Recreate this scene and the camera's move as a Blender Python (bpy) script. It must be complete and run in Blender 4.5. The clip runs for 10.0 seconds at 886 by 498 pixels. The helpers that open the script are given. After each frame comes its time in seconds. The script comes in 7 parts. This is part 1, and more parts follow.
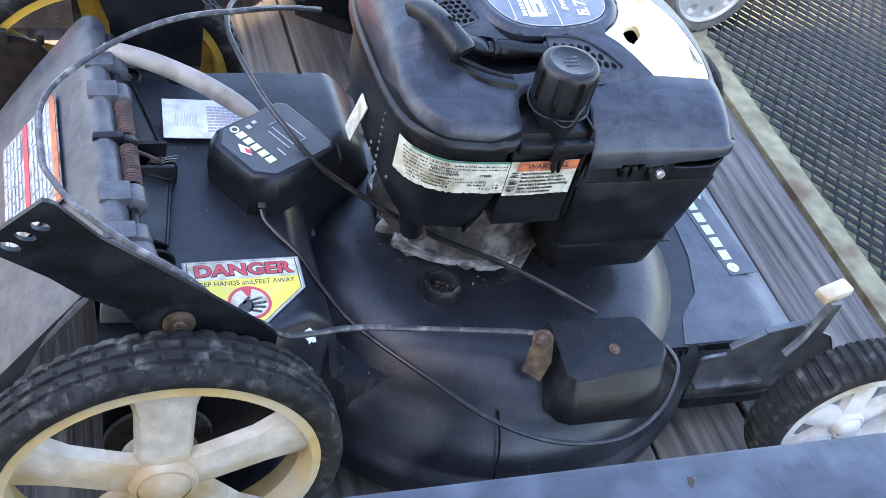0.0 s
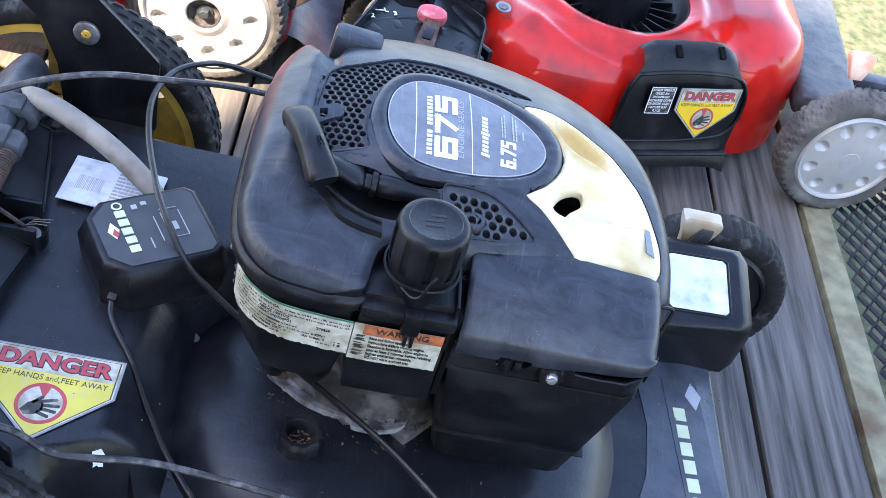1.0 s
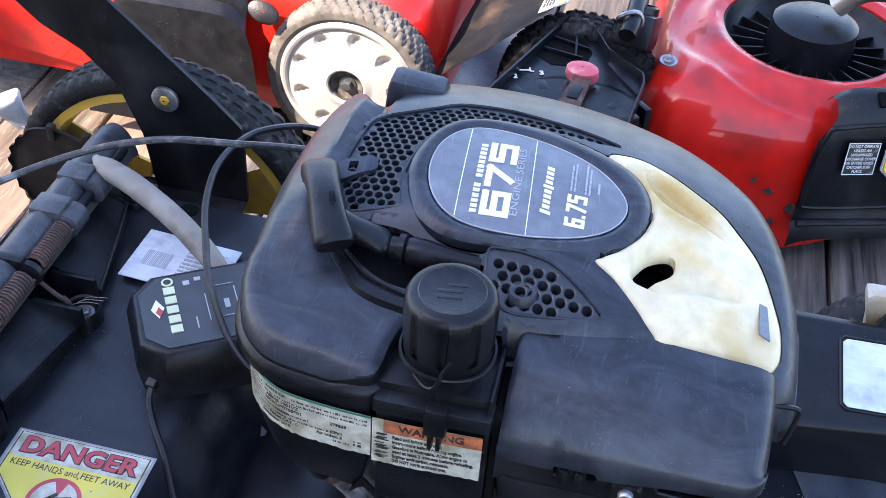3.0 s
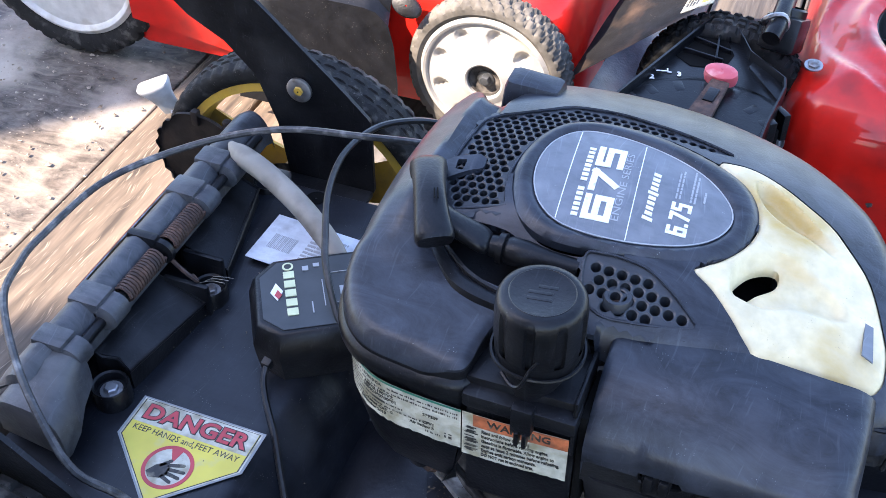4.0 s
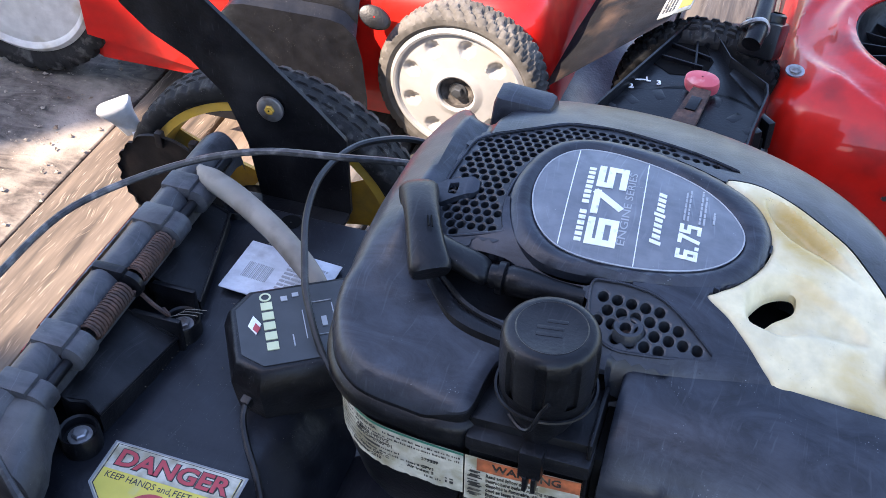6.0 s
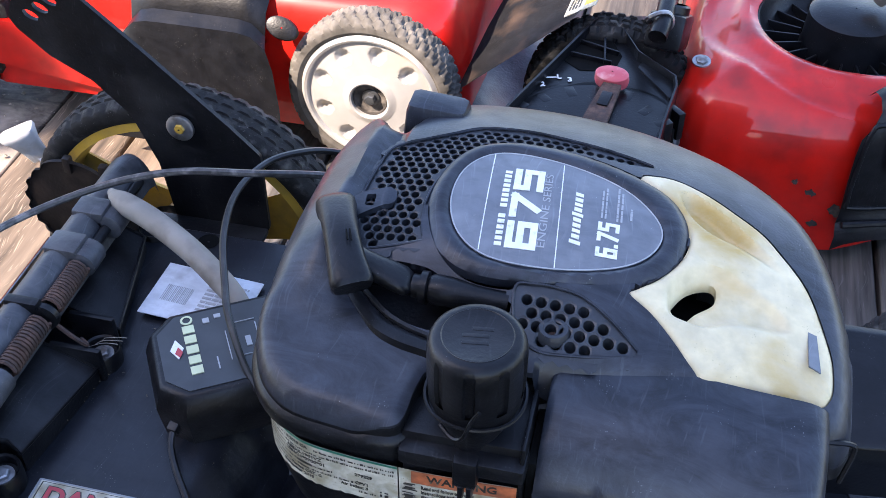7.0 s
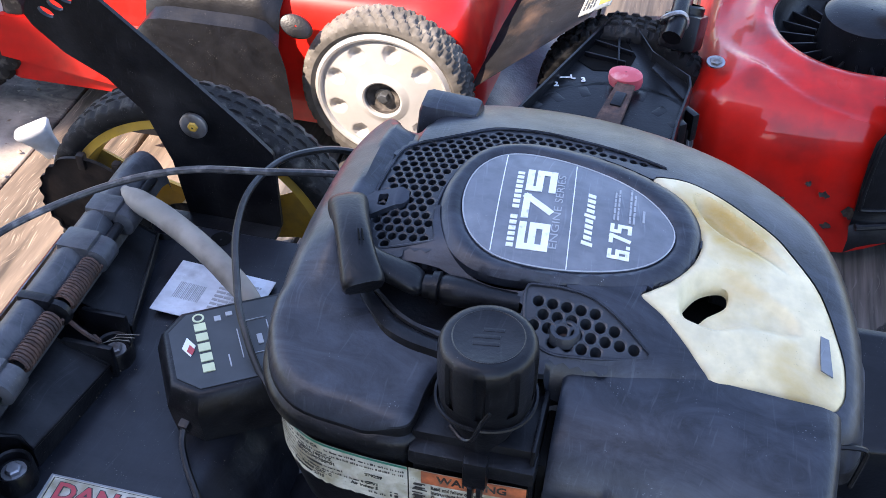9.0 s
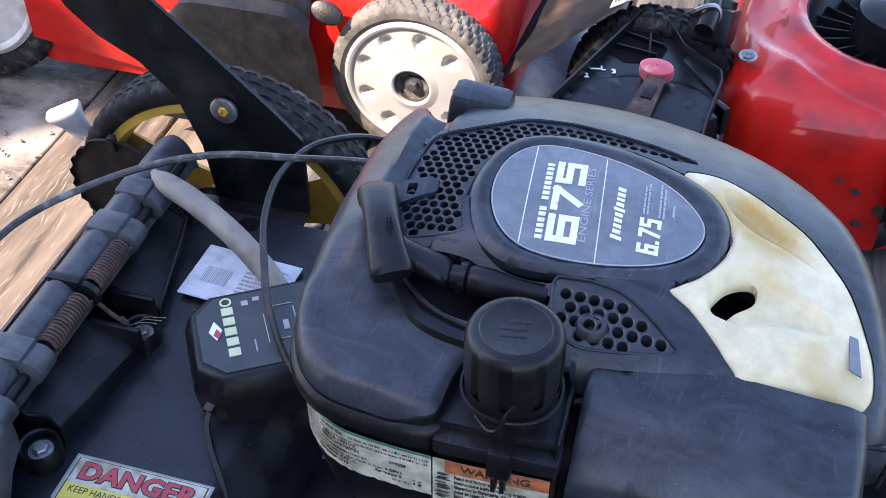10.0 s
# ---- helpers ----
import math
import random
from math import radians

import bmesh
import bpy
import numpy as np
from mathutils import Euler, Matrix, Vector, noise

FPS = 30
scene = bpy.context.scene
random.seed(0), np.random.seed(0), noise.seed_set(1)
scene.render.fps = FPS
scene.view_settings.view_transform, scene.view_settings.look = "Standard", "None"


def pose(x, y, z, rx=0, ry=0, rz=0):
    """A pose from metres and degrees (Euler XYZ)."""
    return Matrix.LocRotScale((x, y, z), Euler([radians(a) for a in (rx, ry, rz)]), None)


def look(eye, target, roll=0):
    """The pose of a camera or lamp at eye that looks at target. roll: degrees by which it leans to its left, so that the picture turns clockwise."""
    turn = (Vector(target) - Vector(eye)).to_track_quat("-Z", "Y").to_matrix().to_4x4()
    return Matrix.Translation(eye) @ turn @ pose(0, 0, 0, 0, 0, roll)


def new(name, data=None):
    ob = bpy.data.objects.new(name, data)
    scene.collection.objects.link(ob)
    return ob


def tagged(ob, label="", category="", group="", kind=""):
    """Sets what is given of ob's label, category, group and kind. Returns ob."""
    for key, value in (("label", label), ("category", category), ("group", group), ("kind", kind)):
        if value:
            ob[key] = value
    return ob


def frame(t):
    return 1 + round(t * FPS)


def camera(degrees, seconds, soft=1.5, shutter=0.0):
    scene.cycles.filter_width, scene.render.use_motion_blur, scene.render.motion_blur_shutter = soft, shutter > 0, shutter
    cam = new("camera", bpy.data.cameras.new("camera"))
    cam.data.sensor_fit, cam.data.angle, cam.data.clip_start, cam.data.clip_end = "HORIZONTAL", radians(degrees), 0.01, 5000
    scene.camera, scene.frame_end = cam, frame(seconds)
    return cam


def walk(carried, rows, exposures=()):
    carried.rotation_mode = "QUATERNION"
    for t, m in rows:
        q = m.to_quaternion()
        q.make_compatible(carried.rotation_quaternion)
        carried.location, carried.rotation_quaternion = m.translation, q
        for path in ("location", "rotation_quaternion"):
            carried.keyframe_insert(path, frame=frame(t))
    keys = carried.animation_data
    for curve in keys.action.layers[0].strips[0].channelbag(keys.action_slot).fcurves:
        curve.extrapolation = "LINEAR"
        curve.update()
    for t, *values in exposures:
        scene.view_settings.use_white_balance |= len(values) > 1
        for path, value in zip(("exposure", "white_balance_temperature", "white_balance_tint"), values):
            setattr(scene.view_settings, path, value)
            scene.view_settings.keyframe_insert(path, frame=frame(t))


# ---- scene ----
cam = camera(43.7, 10, soft=0.85)
PATH = [
    (0, (-0.457, -0.746, 0.978), (0.219, 0.535, -0.402), 16.6),
    (0.2, (-0.397, -0.740, 0.955), (0.264, 0.597, -0.378), 18.1),
    (0.5, (-0.26, -0.686, 0.97), (0.268, 0.671, -0.401), 18.8),
    (0.8, (-0.171, -0.634, 0.976), (0.206, 0.758, -0.410), 19.6),
    (1, (-0.114, -0.619, 0.977), (0.133, 0.81, -0.4), 18.2),
    (1.2, (-0.037, -0.604, 0.969), (0.034, 0.843, -0.410), 14.6),
    (1.5, (0.058, -0.5843, 0.9337), (-0.0852, 0.8799, -0.4219), 8.696),
    (1.7, (0.075, -0.584, 0.915), (-0.144, 0.887, -0.423), 6.8),
    (2, (0.0487, -0.5598, 0.8985), (-0.2238, 0.9114, -0.4297), 4.453),
    (2.2, (0.0237, -0.5458, 0.8865), (-0.2277, 0.9416, -0.427), 4.77),
    (3.3, (0.0649, -0.4873, 0.8831), (-0.2473, 0.9687, -0.4507), 2.951),
    (3.5, (0.0768, -0.4955, 0.8893), (-0.3026, 0.9393, -0.4519), 1.869),
    (4, (0.0807, -0.4896, 0.8964), (-0.4602, 0.8879, -0.4488), -0.208),
    (4.5, (0.072, -0.4814, 0.8853), (-0.5154, 0.9232, -0.4114), -2.046),
    (5, (0.0423, -0.461, 0.877), (-0.4836, 0.9312, -0.4589), -0.117),
    (6.3, (0.0444, -0.4531, 0.8761), (-0.3751, 0.9761, -0.4578), 0.27),
    (6.5, (0.0425, -0.446, 0.8751), (-0.3038, 1.0034, -0.4584), 0.457),
    (7, (0.0444, -0.4491, 0.8771), (-0.2959, 1.0013, -0.4563), 0.256),
    (7.5, (0.0444, -0.4501, 0.8791), (-0.2899, 1.0022, -0.4552), 0.155),
    (8, (0.0454, -0.4491, 0.8791), (-0.2968, 1.0003, -0.4573), 0.058),
    (8.5, (0.0454, -0.4491, 0.8771), (-0.3169, 0.9955, -0.4577), -0.039),
    (9, (0.0444, -0.4481, 0.8781), (-0.3169, 0.9955, -0.4587), 0.162),
    (9.5, (0.0404, -0.447, 0.878), (-0.3238, 0.9876, -0.4658), 0.37),
    (10, (0.0414, -0.448, 0.8791), (-0.3569, 0.97, -0.4735), 0.283),
]
EXPOSURE = [(0, 3.18, 6650, 16), (0.5, 3.12, 6600, 16), (1.0, 2.8, 6480, 16), (1.5, 2.55, 6380, 18), (2.0, 2.5, 6380, 19), (3.5, 2.5, 6350, 19), (4.0, 2.5, 6300, 17), (4.5, 2.2, 6200, 15), (6.5, 2.2, 6330, 19), (10.0, 2.2, 6330, 19)]
walk(cam, [(t, look(eye, target, roll)) for t, eye, target, roll in PATH], EXPOSURE)

# ---- light ----
SUN_ELEVATION, SUN_AZIMUTH = 48.0, 226.0   # the sun stands behind the viewer, to the left
world = bpy.data.worlds.new("sky")
scene.world = world
world.use_nodes = True
wn = world.node_tree.nodes
sky = wn.new("ShaderNodeTexSky")
sky.sky_type = "NISHITA"
sky.sun_disc = False
sky.sun_elevation = radians(SUN_ELEVATION)
sky.sun_rotation = radians(SUN_AZIMUTH)
world.node_tree.links.new(sky.outputs[0], wn["Background"].inputs[0])
wn["Background"].inputs[1].default_value = 0.15
sun = new("sun", bpy.data.lights.new("sun", "SUN"))
sun.data.energy, sun.data.angle, sun.data.color = 4.5, radians(0.6), (1.0, 0.86, 0.68)
a, e = radians(SUN_AZIMUTH), radians(SUN_ELEVATION)
SUN_WAY = Vector((math.sin(a) * math.cos(e), math.cos(a) * math.cos(e), math.sin(e)))
sun.matrix_world = look(SUN_WAY * 8, (0, 0, 0))


# ---- materials ----
def mat(name, color, rough=0.5, metal=0.0, vary=0.25, scale=40.0, stain=None, stain_at=0.6, stain_scale=9.0,
        bump=0.15, bump_scale=300.0, coat=0.0, coat_rough=0.12, per_piece=0.0, stretch=(1, 1, 1), specks=0.0, speck_color=(0.11, 0.105, 0.10), scuffs=0.0, spec=0.5, speck_size=480, smear=0.0, smear_scale=16.0, dust=(0.07, 0.075, 0.085)):
    """A procedural surface: base colour with fine grain, larger stains, uneven gloss and fine relief."""
    m = bpy.data.materials.new(name)
    m.use_nodes = True
    nodes, link = m.node_tree.nodes, m.node_tree.links.new
    b = nodes["Principled BSDF"]
    co = nodes.new("ShaderNodeTexCoord")
    mp = nodes.new("ShaderNodeMapping")
    mp.inputs["Scale"].default_value = stretch
    link(co.outputs["Object"], mp.inputs[0])

    def tex(sc, detail):
        n = nodes.new("ShaderNodeTexNoise")
        n.inputs["Scale"].default_value, n.inputs["Detail"].default_value = sc, detail
        link(mp.outputs[0], n.inputs["Vector"])
        return n.outputs["Fac"]

    def ramp(fac, lo, hi, c0, c1):
        n = nodes.new("ShaderNodeValToRGB")
        n.color_ramp.elements[0].position, n.color_ramp.elements[1].position = lo, hi
        n.color_ramp.elements[0].color, n.color_ramp.elements[1].color = (*c0, 1), (*c1, 1)
        link(fac, n.inputs[0])
        return n.outputs[0]

    def mix(fac, c0, c1, mode="MIX"):
        n = nodes.new("ShaderNodeMix")
        n.data_type, n.blend_type = "RGBA", mode
        for sock, v in ((n.inputs[0], fac), (n.inputs[6], c0), (n.inputs[7], c1)):
            if isinstance(v, (int, float)):
                sock.default_value = v
            elif isinstance(v, tuple):
                sock.default_value = (*v, 1)
            else:
                link(v, sock)
        return n.outputs[2]

    grain = tex(scale, 6)
    lo, hi = [max(0, c * (1 - vary)) for c in color], [min(1, c * (1 + vary)) for c in color]
    col = ramp(grain, 0.3, 0.7, lo, hi)
    if per_piece:
        info = nodes.new("ShaderNodeObjectInfo")
        k = ramp(info.outputs["Random"], 0, 1, (1 - per_piece,) * 3, (1 + per_piece,) * 3)
        col = mix(1.0, col, k, "MULTIPLY")
    if stain:
        f = ramp(tex(stain_scale, 8), stain_at - 0.08, stain_at + 0.12, (0, 0, 0), (1, 1, 1))
        col = mix(f, col, tuple(stain))
    if specks:
        # grit and dust grains
        v = nodes.new("ShaderNodeTexVoronoi")
        v.inputs["Scale"].default_value = speck_size
        link(mp.outputs[0], v.inputs["Vector"])
        dots = ramp(v.outputs["Distance"], 0.06, 0.2, (0.8, 0.8, 0.8), (0, 0, 0))
        where = ramp(tex(70, 4), 0.66 - 0.16 * specks, 0.72 - 0.12 * specks, (0, 0, 0), (1, 1, 1))
        col = mix(mix(1.0, dots, where, "MULTIPLY"), col, tuple(speck_color))
    if smear:
        # wiped dust: cloudy, drawn out and uneven
        wide = nodes.new("ShaderNodeTexNoise")
        wide.inputs["Scale"].default_value, wide.inputs["Detail"].default_value = smear_scale, 12
        wide.inputs["Roughness"].default_value, wide.inputs["Distortion"].default_value = 0.72, 1.6
        stretch_way = nodes.new("ShaderNodeMapping")
        stretch_way.inputs["Scale"].default_value, stretch_way.inputs["Rotation"].default_value = (1.0, 2.6, 1.4), (0, 0, 0.35)
        link(co.outputs["Object"], stretch_way.inputs[0])
        link(stretch_way.outputs[0], wide.inputs["Vector"])
        dusty = ramp(wide.outputs["Fac"], 0.40, 0.72, (0, 0, 0), (smear,) * 3)
        col = mix(dusty, col, tuple(dust))
    if scuffs:
        # pale scratches, bent and broken, several ways
        bend = nodes.new("ShaderNodeTexNoise")
        bend.inputs["Scale"].default_value, bend.inputs["Detail"].default_value = 9.0, 2
        link(co.outputs["Object"], bend.inputs["Vector"])
        add = nodes.new("ShaderNodeVectorMath")
        add.operation = "MULTIPLY_ADD"
        add.inputs[1].default_value = (0.05, 0.05, 0.05)
        link(bend.outputs["Color"], add.inputs[0])
        link(co.outputs["Object"], add.inputs[2])
        for turn, long in ((0.5, (420, 16, 60)), (-0.35, (520, 22, 90)), (1.25, (460, 18, 80))):
            sm = nodes.new("ShaderNodeMapping")
            sm.inputs["Scale"].default_value, sm.inputs["Rotation"].default_value = long, (0, 0, turn)
            link(add.outputs[0], sm.inputs[0])
            n = nodes.new("ShaderNodeTexNoise")
            n.inputs["Scale"].default_value, n.inputs["Detail"].default_value = 1.0, 2
            link(sm.outputs[0], n.inputs["Vector"])
            f = ramp(n.outputs["Fac"], 0.66, 0.76, (0, 0, 0), (scuffs,) * 3)
            col = mix(f, col, tuple(min(1, c * 2.4 + 0.035) for c in color))
    link(col, b.inputs["Base Color"])
    link(ramp(tex(scale * 0.4, 5), 0.25, 0.75, (max(0.02, rough * 0.8),) * 3, (min(1, rough * 1.25),) * 3), b.inputs["Roughness"])
    b.inputs["Metallic"].default_value = metal
    b.inputs["Specular IOR Level"].default_value = spec
    b.inputs["Coat Weight"].default_value = coat
    b.inputs["Coat Roughness"].default_value = coat_rough
    if bump:
        n = nodes.new("ShaderNodeBump")
        n.inputs["Strength"].default_value, n.inputs["Distance"].default_value = bump, 0.001
        link(tex(bump_scale, 4), n.inputs["Height"])
        link(n.outputs[0], b.inputs["Normal"])
    return m


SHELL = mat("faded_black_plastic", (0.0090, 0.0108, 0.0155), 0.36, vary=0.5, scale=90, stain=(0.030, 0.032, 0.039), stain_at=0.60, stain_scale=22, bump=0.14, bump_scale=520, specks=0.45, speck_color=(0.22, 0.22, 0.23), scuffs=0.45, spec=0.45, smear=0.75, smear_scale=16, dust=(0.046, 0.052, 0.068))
# darker than SHELL, partly to put the shade of enclosed parts into the colour
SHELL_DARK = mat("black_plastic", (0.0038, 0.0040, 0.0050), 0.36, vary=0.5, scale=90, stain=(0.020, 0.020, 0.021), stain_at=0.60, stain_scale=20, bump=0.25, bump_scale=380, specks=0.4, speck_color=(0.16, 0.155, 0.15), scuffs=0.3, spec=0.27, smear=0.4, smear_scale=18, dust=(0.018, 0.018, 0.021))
GREY_PLASTIC = mat("sun_bleached_plastic", (0.034, 0.036, 0.042), 0.46, vary=0.4, scale=80, stain=(0.085, 0.082, 0.078), stain_at=0.58, stain_scale=22, bump=0.3, specks=0.5, speck_color=(0.22, 0.2, 0.18), scuffs=0.4, smear=0.8, dust=(0.09, 0.09, 0.095))
DECK = mat("black_deck_paint", (0.0062, 0.0072, 0.0105), 0.33, vary=0.4, scale=60, stain=(0.036, 0.036, 0.037), stain_at=0.62, stain_scale=9, bump=0.3, bump_scale=160, specks=0.8, speck_color=(0.16, 0.15, 0.135), scuffs=0.25, spec=0.36, smear=0.5, smear_scale=8, dust=(0.024, 0.026, 0.032))
GRILLE = mat("grille_plastic", (0.014, 0.016, 0.020), 0.42, vary=0.4, specks=0.5, speck_color=(0.14, 0.14, 0.14), smear=0.6, smear_scale=30, dust=(0.04, 0.044, 0.052))
# near-black; holds the shade of gaps, holes and slots in its colour
DARK = mat("matt_black_gap_shade", (0.003, 0.003, 0.003), 0.9, spec=0.1)
RUBBER = mat("tyre_rubber", (0.0080, 0.0078, 0.0078), 0.85, spec=0.3, vary=0.5, stain=(0.10, 0.095, 0.085), stain_at=0.63, stain_scale=60, bump=0.6, bump_scale=160, specks=0.8, speck_color=(0.22, 0.21, 0.19), smear=0.4, smear_scale=20, dust=(0.040, 0.038, 0.036))
RUBBER_DUSTY = mat("dusty_tyre_rubber", (0.070, 0.063, 0.053), 0.85, stain=(0.15, 0.135, 0.115), stain_at=0.55, stain_scale=22, bump=0.5, bump_scale=120)
YELLOW = mat("yellow_rim_plastic", (0.52, 0.31, 0.03), 0.45, vary=0.2, stain=(0.20, 0.13, 0.04), stain_at=0.58, stain_scale=24, specks=0.5, speck_color=(0.1, 0.07, 0.03), smear=0.4, dust=(0.36, 0.26, 0.10))
RIM_PALE = mat("bleached_yellow_rim", (0.50, 0.36, 0.13), 0.5, vary=0.2, stain=(0.46, 0.40, 0.27), stain_at=0.52, stain_scale=14, specks=0.6, speck_color=(0.1, 0.07, 0.03), smear=0.5, dust=(0.40, 0.34, 0.22))
BONE = mat("dirty_cream_plastic", (0.46, 0.44, 0.385), 0.5, vary=0.2, scale=60, stain=(0.34, 0.22, 0.085), stain_at=0.53, stain_scale=12, bump=0.25, specks=0.9, speck_color=(0.14, 0.10, 0.06), smear=0.5, smear_scale=18, dust=(0.34, 0.27, 0.16))
WHITE = mat("white_plastic", (0.58, 0.57, 0.54), 0.5, vary=0.15, scale=50, stain=(0.36, 0.30, 0.21), stain_at=0.60, stain_scale=24, bump=0.2, specks=0.5, speck_color=(0.2, 0.16, 0.11), smear=0.35, smear_scale=14, dust=(0.34, 0.31, 0.26))
CREAM = mat("cream_plastic", (0.64, 0.545, 0.335), 0.42, vary=0.14, scale=90, stain=(0.46, 0.31, 0.085), stain_at=0.58, stain_scale=16, bump=0.15, specks=0.7, speck_color=(0.32, 0.27, 0.17), smear=0.4, smear_scale=22, dust=(0.52, 0.46, 0.33))
RED = mat("red_paint", (0.50, 0.009, 0.004), 0.34, spec=0.24, vary=0.14, stain=(0.17, 0.008, 0.007), stain_at=0.64, stain_scale=14, bump=0.25, bump_scale=14, coat=0.45, coat_rough=0.03, specks=0.3, speck_color=(0.04, 0.03, 0.028), speck_size=260, smear=0.25, smear_scale=12, dust=(0.27, 0.028, 0.022))
SILVER = mat("silver_wheel_paint", (0.41, 0.395, 0.37), 0.42, metal=0.3, vary=0.08, stain=(0.48, 0.42, 0.34), stain_at=0.62, stain_scale=26)
ALLOY = mat("dirty_cast_aluminium", (0.42, 0.41, 0.39), 0.5, metal=0.7, vary=0.3, stain=(0.10, 0.085, 0.065), stain_at=0.52, stain_scale=30, bump=0.6, bump_scale=110)
STEEL = mat("zinc_steel", (0.36, 0.36, 0.37), 0.38, metal=0.85, vary=0.25, stain=(0.13, 0.10, 0.08), stain_at=0.58, stain_scale=60)
RUST = mat("rusty_steel", (0.085, 0.047, 0.034), 0.8, metal=0.2, vary=0.5, scale=160, stain=(0.045, 0.030, 0.026), stain_at=0.52, stain_scale=70, bump=0.6)
TARNISH = mat("tarnished_brown_steel", (0.060, 0.042, 0.026), 0.6, metal=0.4, vary=0.5, scale=120, stain=(0.14, 0.085, 0.035), stain_at=0.56, stain_scale=60, bump=0.5)
BROWN_STEEL = mat("rust_browned_steel", (0.016, 0.012, 0.010), 0.6, vary=0.4, scale=80, stain=(0.035, 0.024, 0.018), stain_at=0.58, stain_scale=40, bump=0.3, spec=0.3)
GRIME = mat("oily_grime", (0.035, 0.030, 0.026), 0.7, vary=0.5, scale=90, stain=(0.16, 0.14, 0.12), stain_at=0.58, stain_scale=45, bump=0.8, bump_scale=140, specks=0.8, speck_color=(0.14, 0.10, 0.06))
# dusty deck paint, made paler and bluer to carry the sky's reflection
APRON_PAINT = mat("dusty_sky_sheen_deck_paint", (0.040, 0.046, 0.058), 0.34, vary=0.3, scale=50, stain=(0.085, 0.088, 0.095), stain_at=0.58, stain_scale=14, bump=0.3, bump_scale=160, specks=0.5, speck_color=(0.02, 0.016, 0.012), scuffs=0.3, smear=0.6, smear_scale=10, dust=(0.075, 0.08, 0.09))
FOIL = mat("crumpled_silvery_label", (0.40, 0.40, 0.41), 0.32, metal=0.4, vary=0.5, scale=120, stain=(0.16, 0.14, 0.13), stain_at=0.52, stain_scale=45, bump=4.0, bump_scale=75, specks=0.6, speck_color=(0.1, 0.08, 0.07))
GUARD_MATT = mat("matt_black_flap", (0.0045, 0.0048, 0.0058), 0.8, spec=0.2, vary=0.4, scale=60, stain=(0.05, 0.032, 0.022), stain_at=0.58, stain_scale=14, bump=0.4, specks=0.5, speck_color=(0.15, 0.13, 0.11))
# clean black plastic; also darkens the quadrant and chute for the shade there
GUARD_PLASTIC = mat("deep_black_and_shaded_plastic", (0.0030, 0.0032, 0.0042), 0.33, vary=0.4, scale=90, bump=0.2, bump_scale=300, specks=0.7, speck_color=(0.16, 0.15, 0.14), spec=0.30, smear=0.35, smear_scale=14, dust=(0.018, 0.019, 0.023))
CABLE = mat("black_cable_jacket", (0.007, 0.007, 0.008), 0.36, stain=(0.035, 0.034, 0.033), stain_at=0.62, stain_scale=60)
CABLE_WORN = mat("worn_cable_jacket", (0.034, 0.034, 0.036), 0.45, vary=0.5, scale=120, stain=(0.16, 0.155, 0.15), stain_at=0.60, stain_scale=90)
HOSE = mat("weathered_grey_hose", (0.25, 0.225, 0.19), 0.65, vary=0.15, stain=(0.14, 0.12, 0.095), stain_at=0.56, stain_scale=28, specks=0.4, speck_color=(0.1, 0.08, 0.06))
PLATE = mat("grey_name_plate", (0.15, 0.16, 0.175), 0.36, metal=0.3, vary=0.12, scale=120, stain=(0.22, 0.23, 0.24), stain_at=0.60, stain_scale=40, bump=0.1, specks=0.3, speck_color=(0.45, 0.45, 0.45), scuffs=0.2, smear=0.5, smear_scale=25, dust=(0.22, 0.23, 0.245))
INK_WHITE = mat("white_print", (0.74, 0.74, 0.72), 0.5, vary=0.08, scale=150, stain=(0.40, 0.40, 0.40), stain_at=0.66, stain_scale=220, bump=0.0)
INK_GREY = mat("grey_print", (0.33, 0.34, 0.35), 0.5, vary=0.05, bump=0.0)
INK_BLACK = mat("black_print", (0.03, 0.028, 0.024), 0.5, vary=0.4, scale=200, stain=(0.22, 0.20, 0.14), stain_at=0.62, stain_scale=160, bump=0.0)
INK_RED = mat("red_print", (0.42, 0.05, 0.06), 0.5, vary=0.15, bump=0.0)
INK_GOLD = mat("pale_green_print", (0.55, 0.58, 0.36), 0.5, vary=0.1, bump=0.0)
PAPER = mat("worn_label_paper", (0.50, 0.485, 0.40), 0.5, vary=0.25, scale=110, stain=(0.26, 0.23, 0.14), stain_at=0.55, stain_scale=60, bump=0.2, specks=0.8, speck_color=(0.16, 0.14, 0.10), smear=0.5, smear_scale=40, dust=(0.30, 0.27, 0.17))
PAPER_CLEAN = mat("white_label_paper", (0.60, 0.63, 0.68), 0.42, vary=0.15, stain=(0.36, 0.37, 0.40), stain_at=0.57, stain_scale=45, bump=0.1, specks=0.5, speck_color=(0.2, 0.2, 0.22), smear=0.5, smear_scale=35, dust=(0.40, 0.42, 0.46))
LABEL_GREY = mat("clear_label_border", (0.22, 0.23, 0.235), 0.35, vary=0.1, bump=0.0)
LABEL_YELLOW = mat("yellow_label", (0.60, 0.50, 0.07), 0.4, vary=0.08, stain=(0.5, 0.45, 0.2), stain_at=0.64, stain_scale=60, bump=0.05)
LABEL_GOLD = mat("bright_yellow_label", (0.76, 0.48, 0.015), 0.4, vary=0.05, bump=0.05)
LABEL_ORANGE = mat("orange_label", (0.46, 0.13, 0.05), 0.5, vary=0.35, scale=150, stain=(0.18, 0.07, 0.04), stain_at=0.55, stain_scale=80, bump=0.1)
LABEL_GREEN = mat("green_label", (0.02, 0.16, 0.10), 0.45, vary=0.15, bump=0.0)
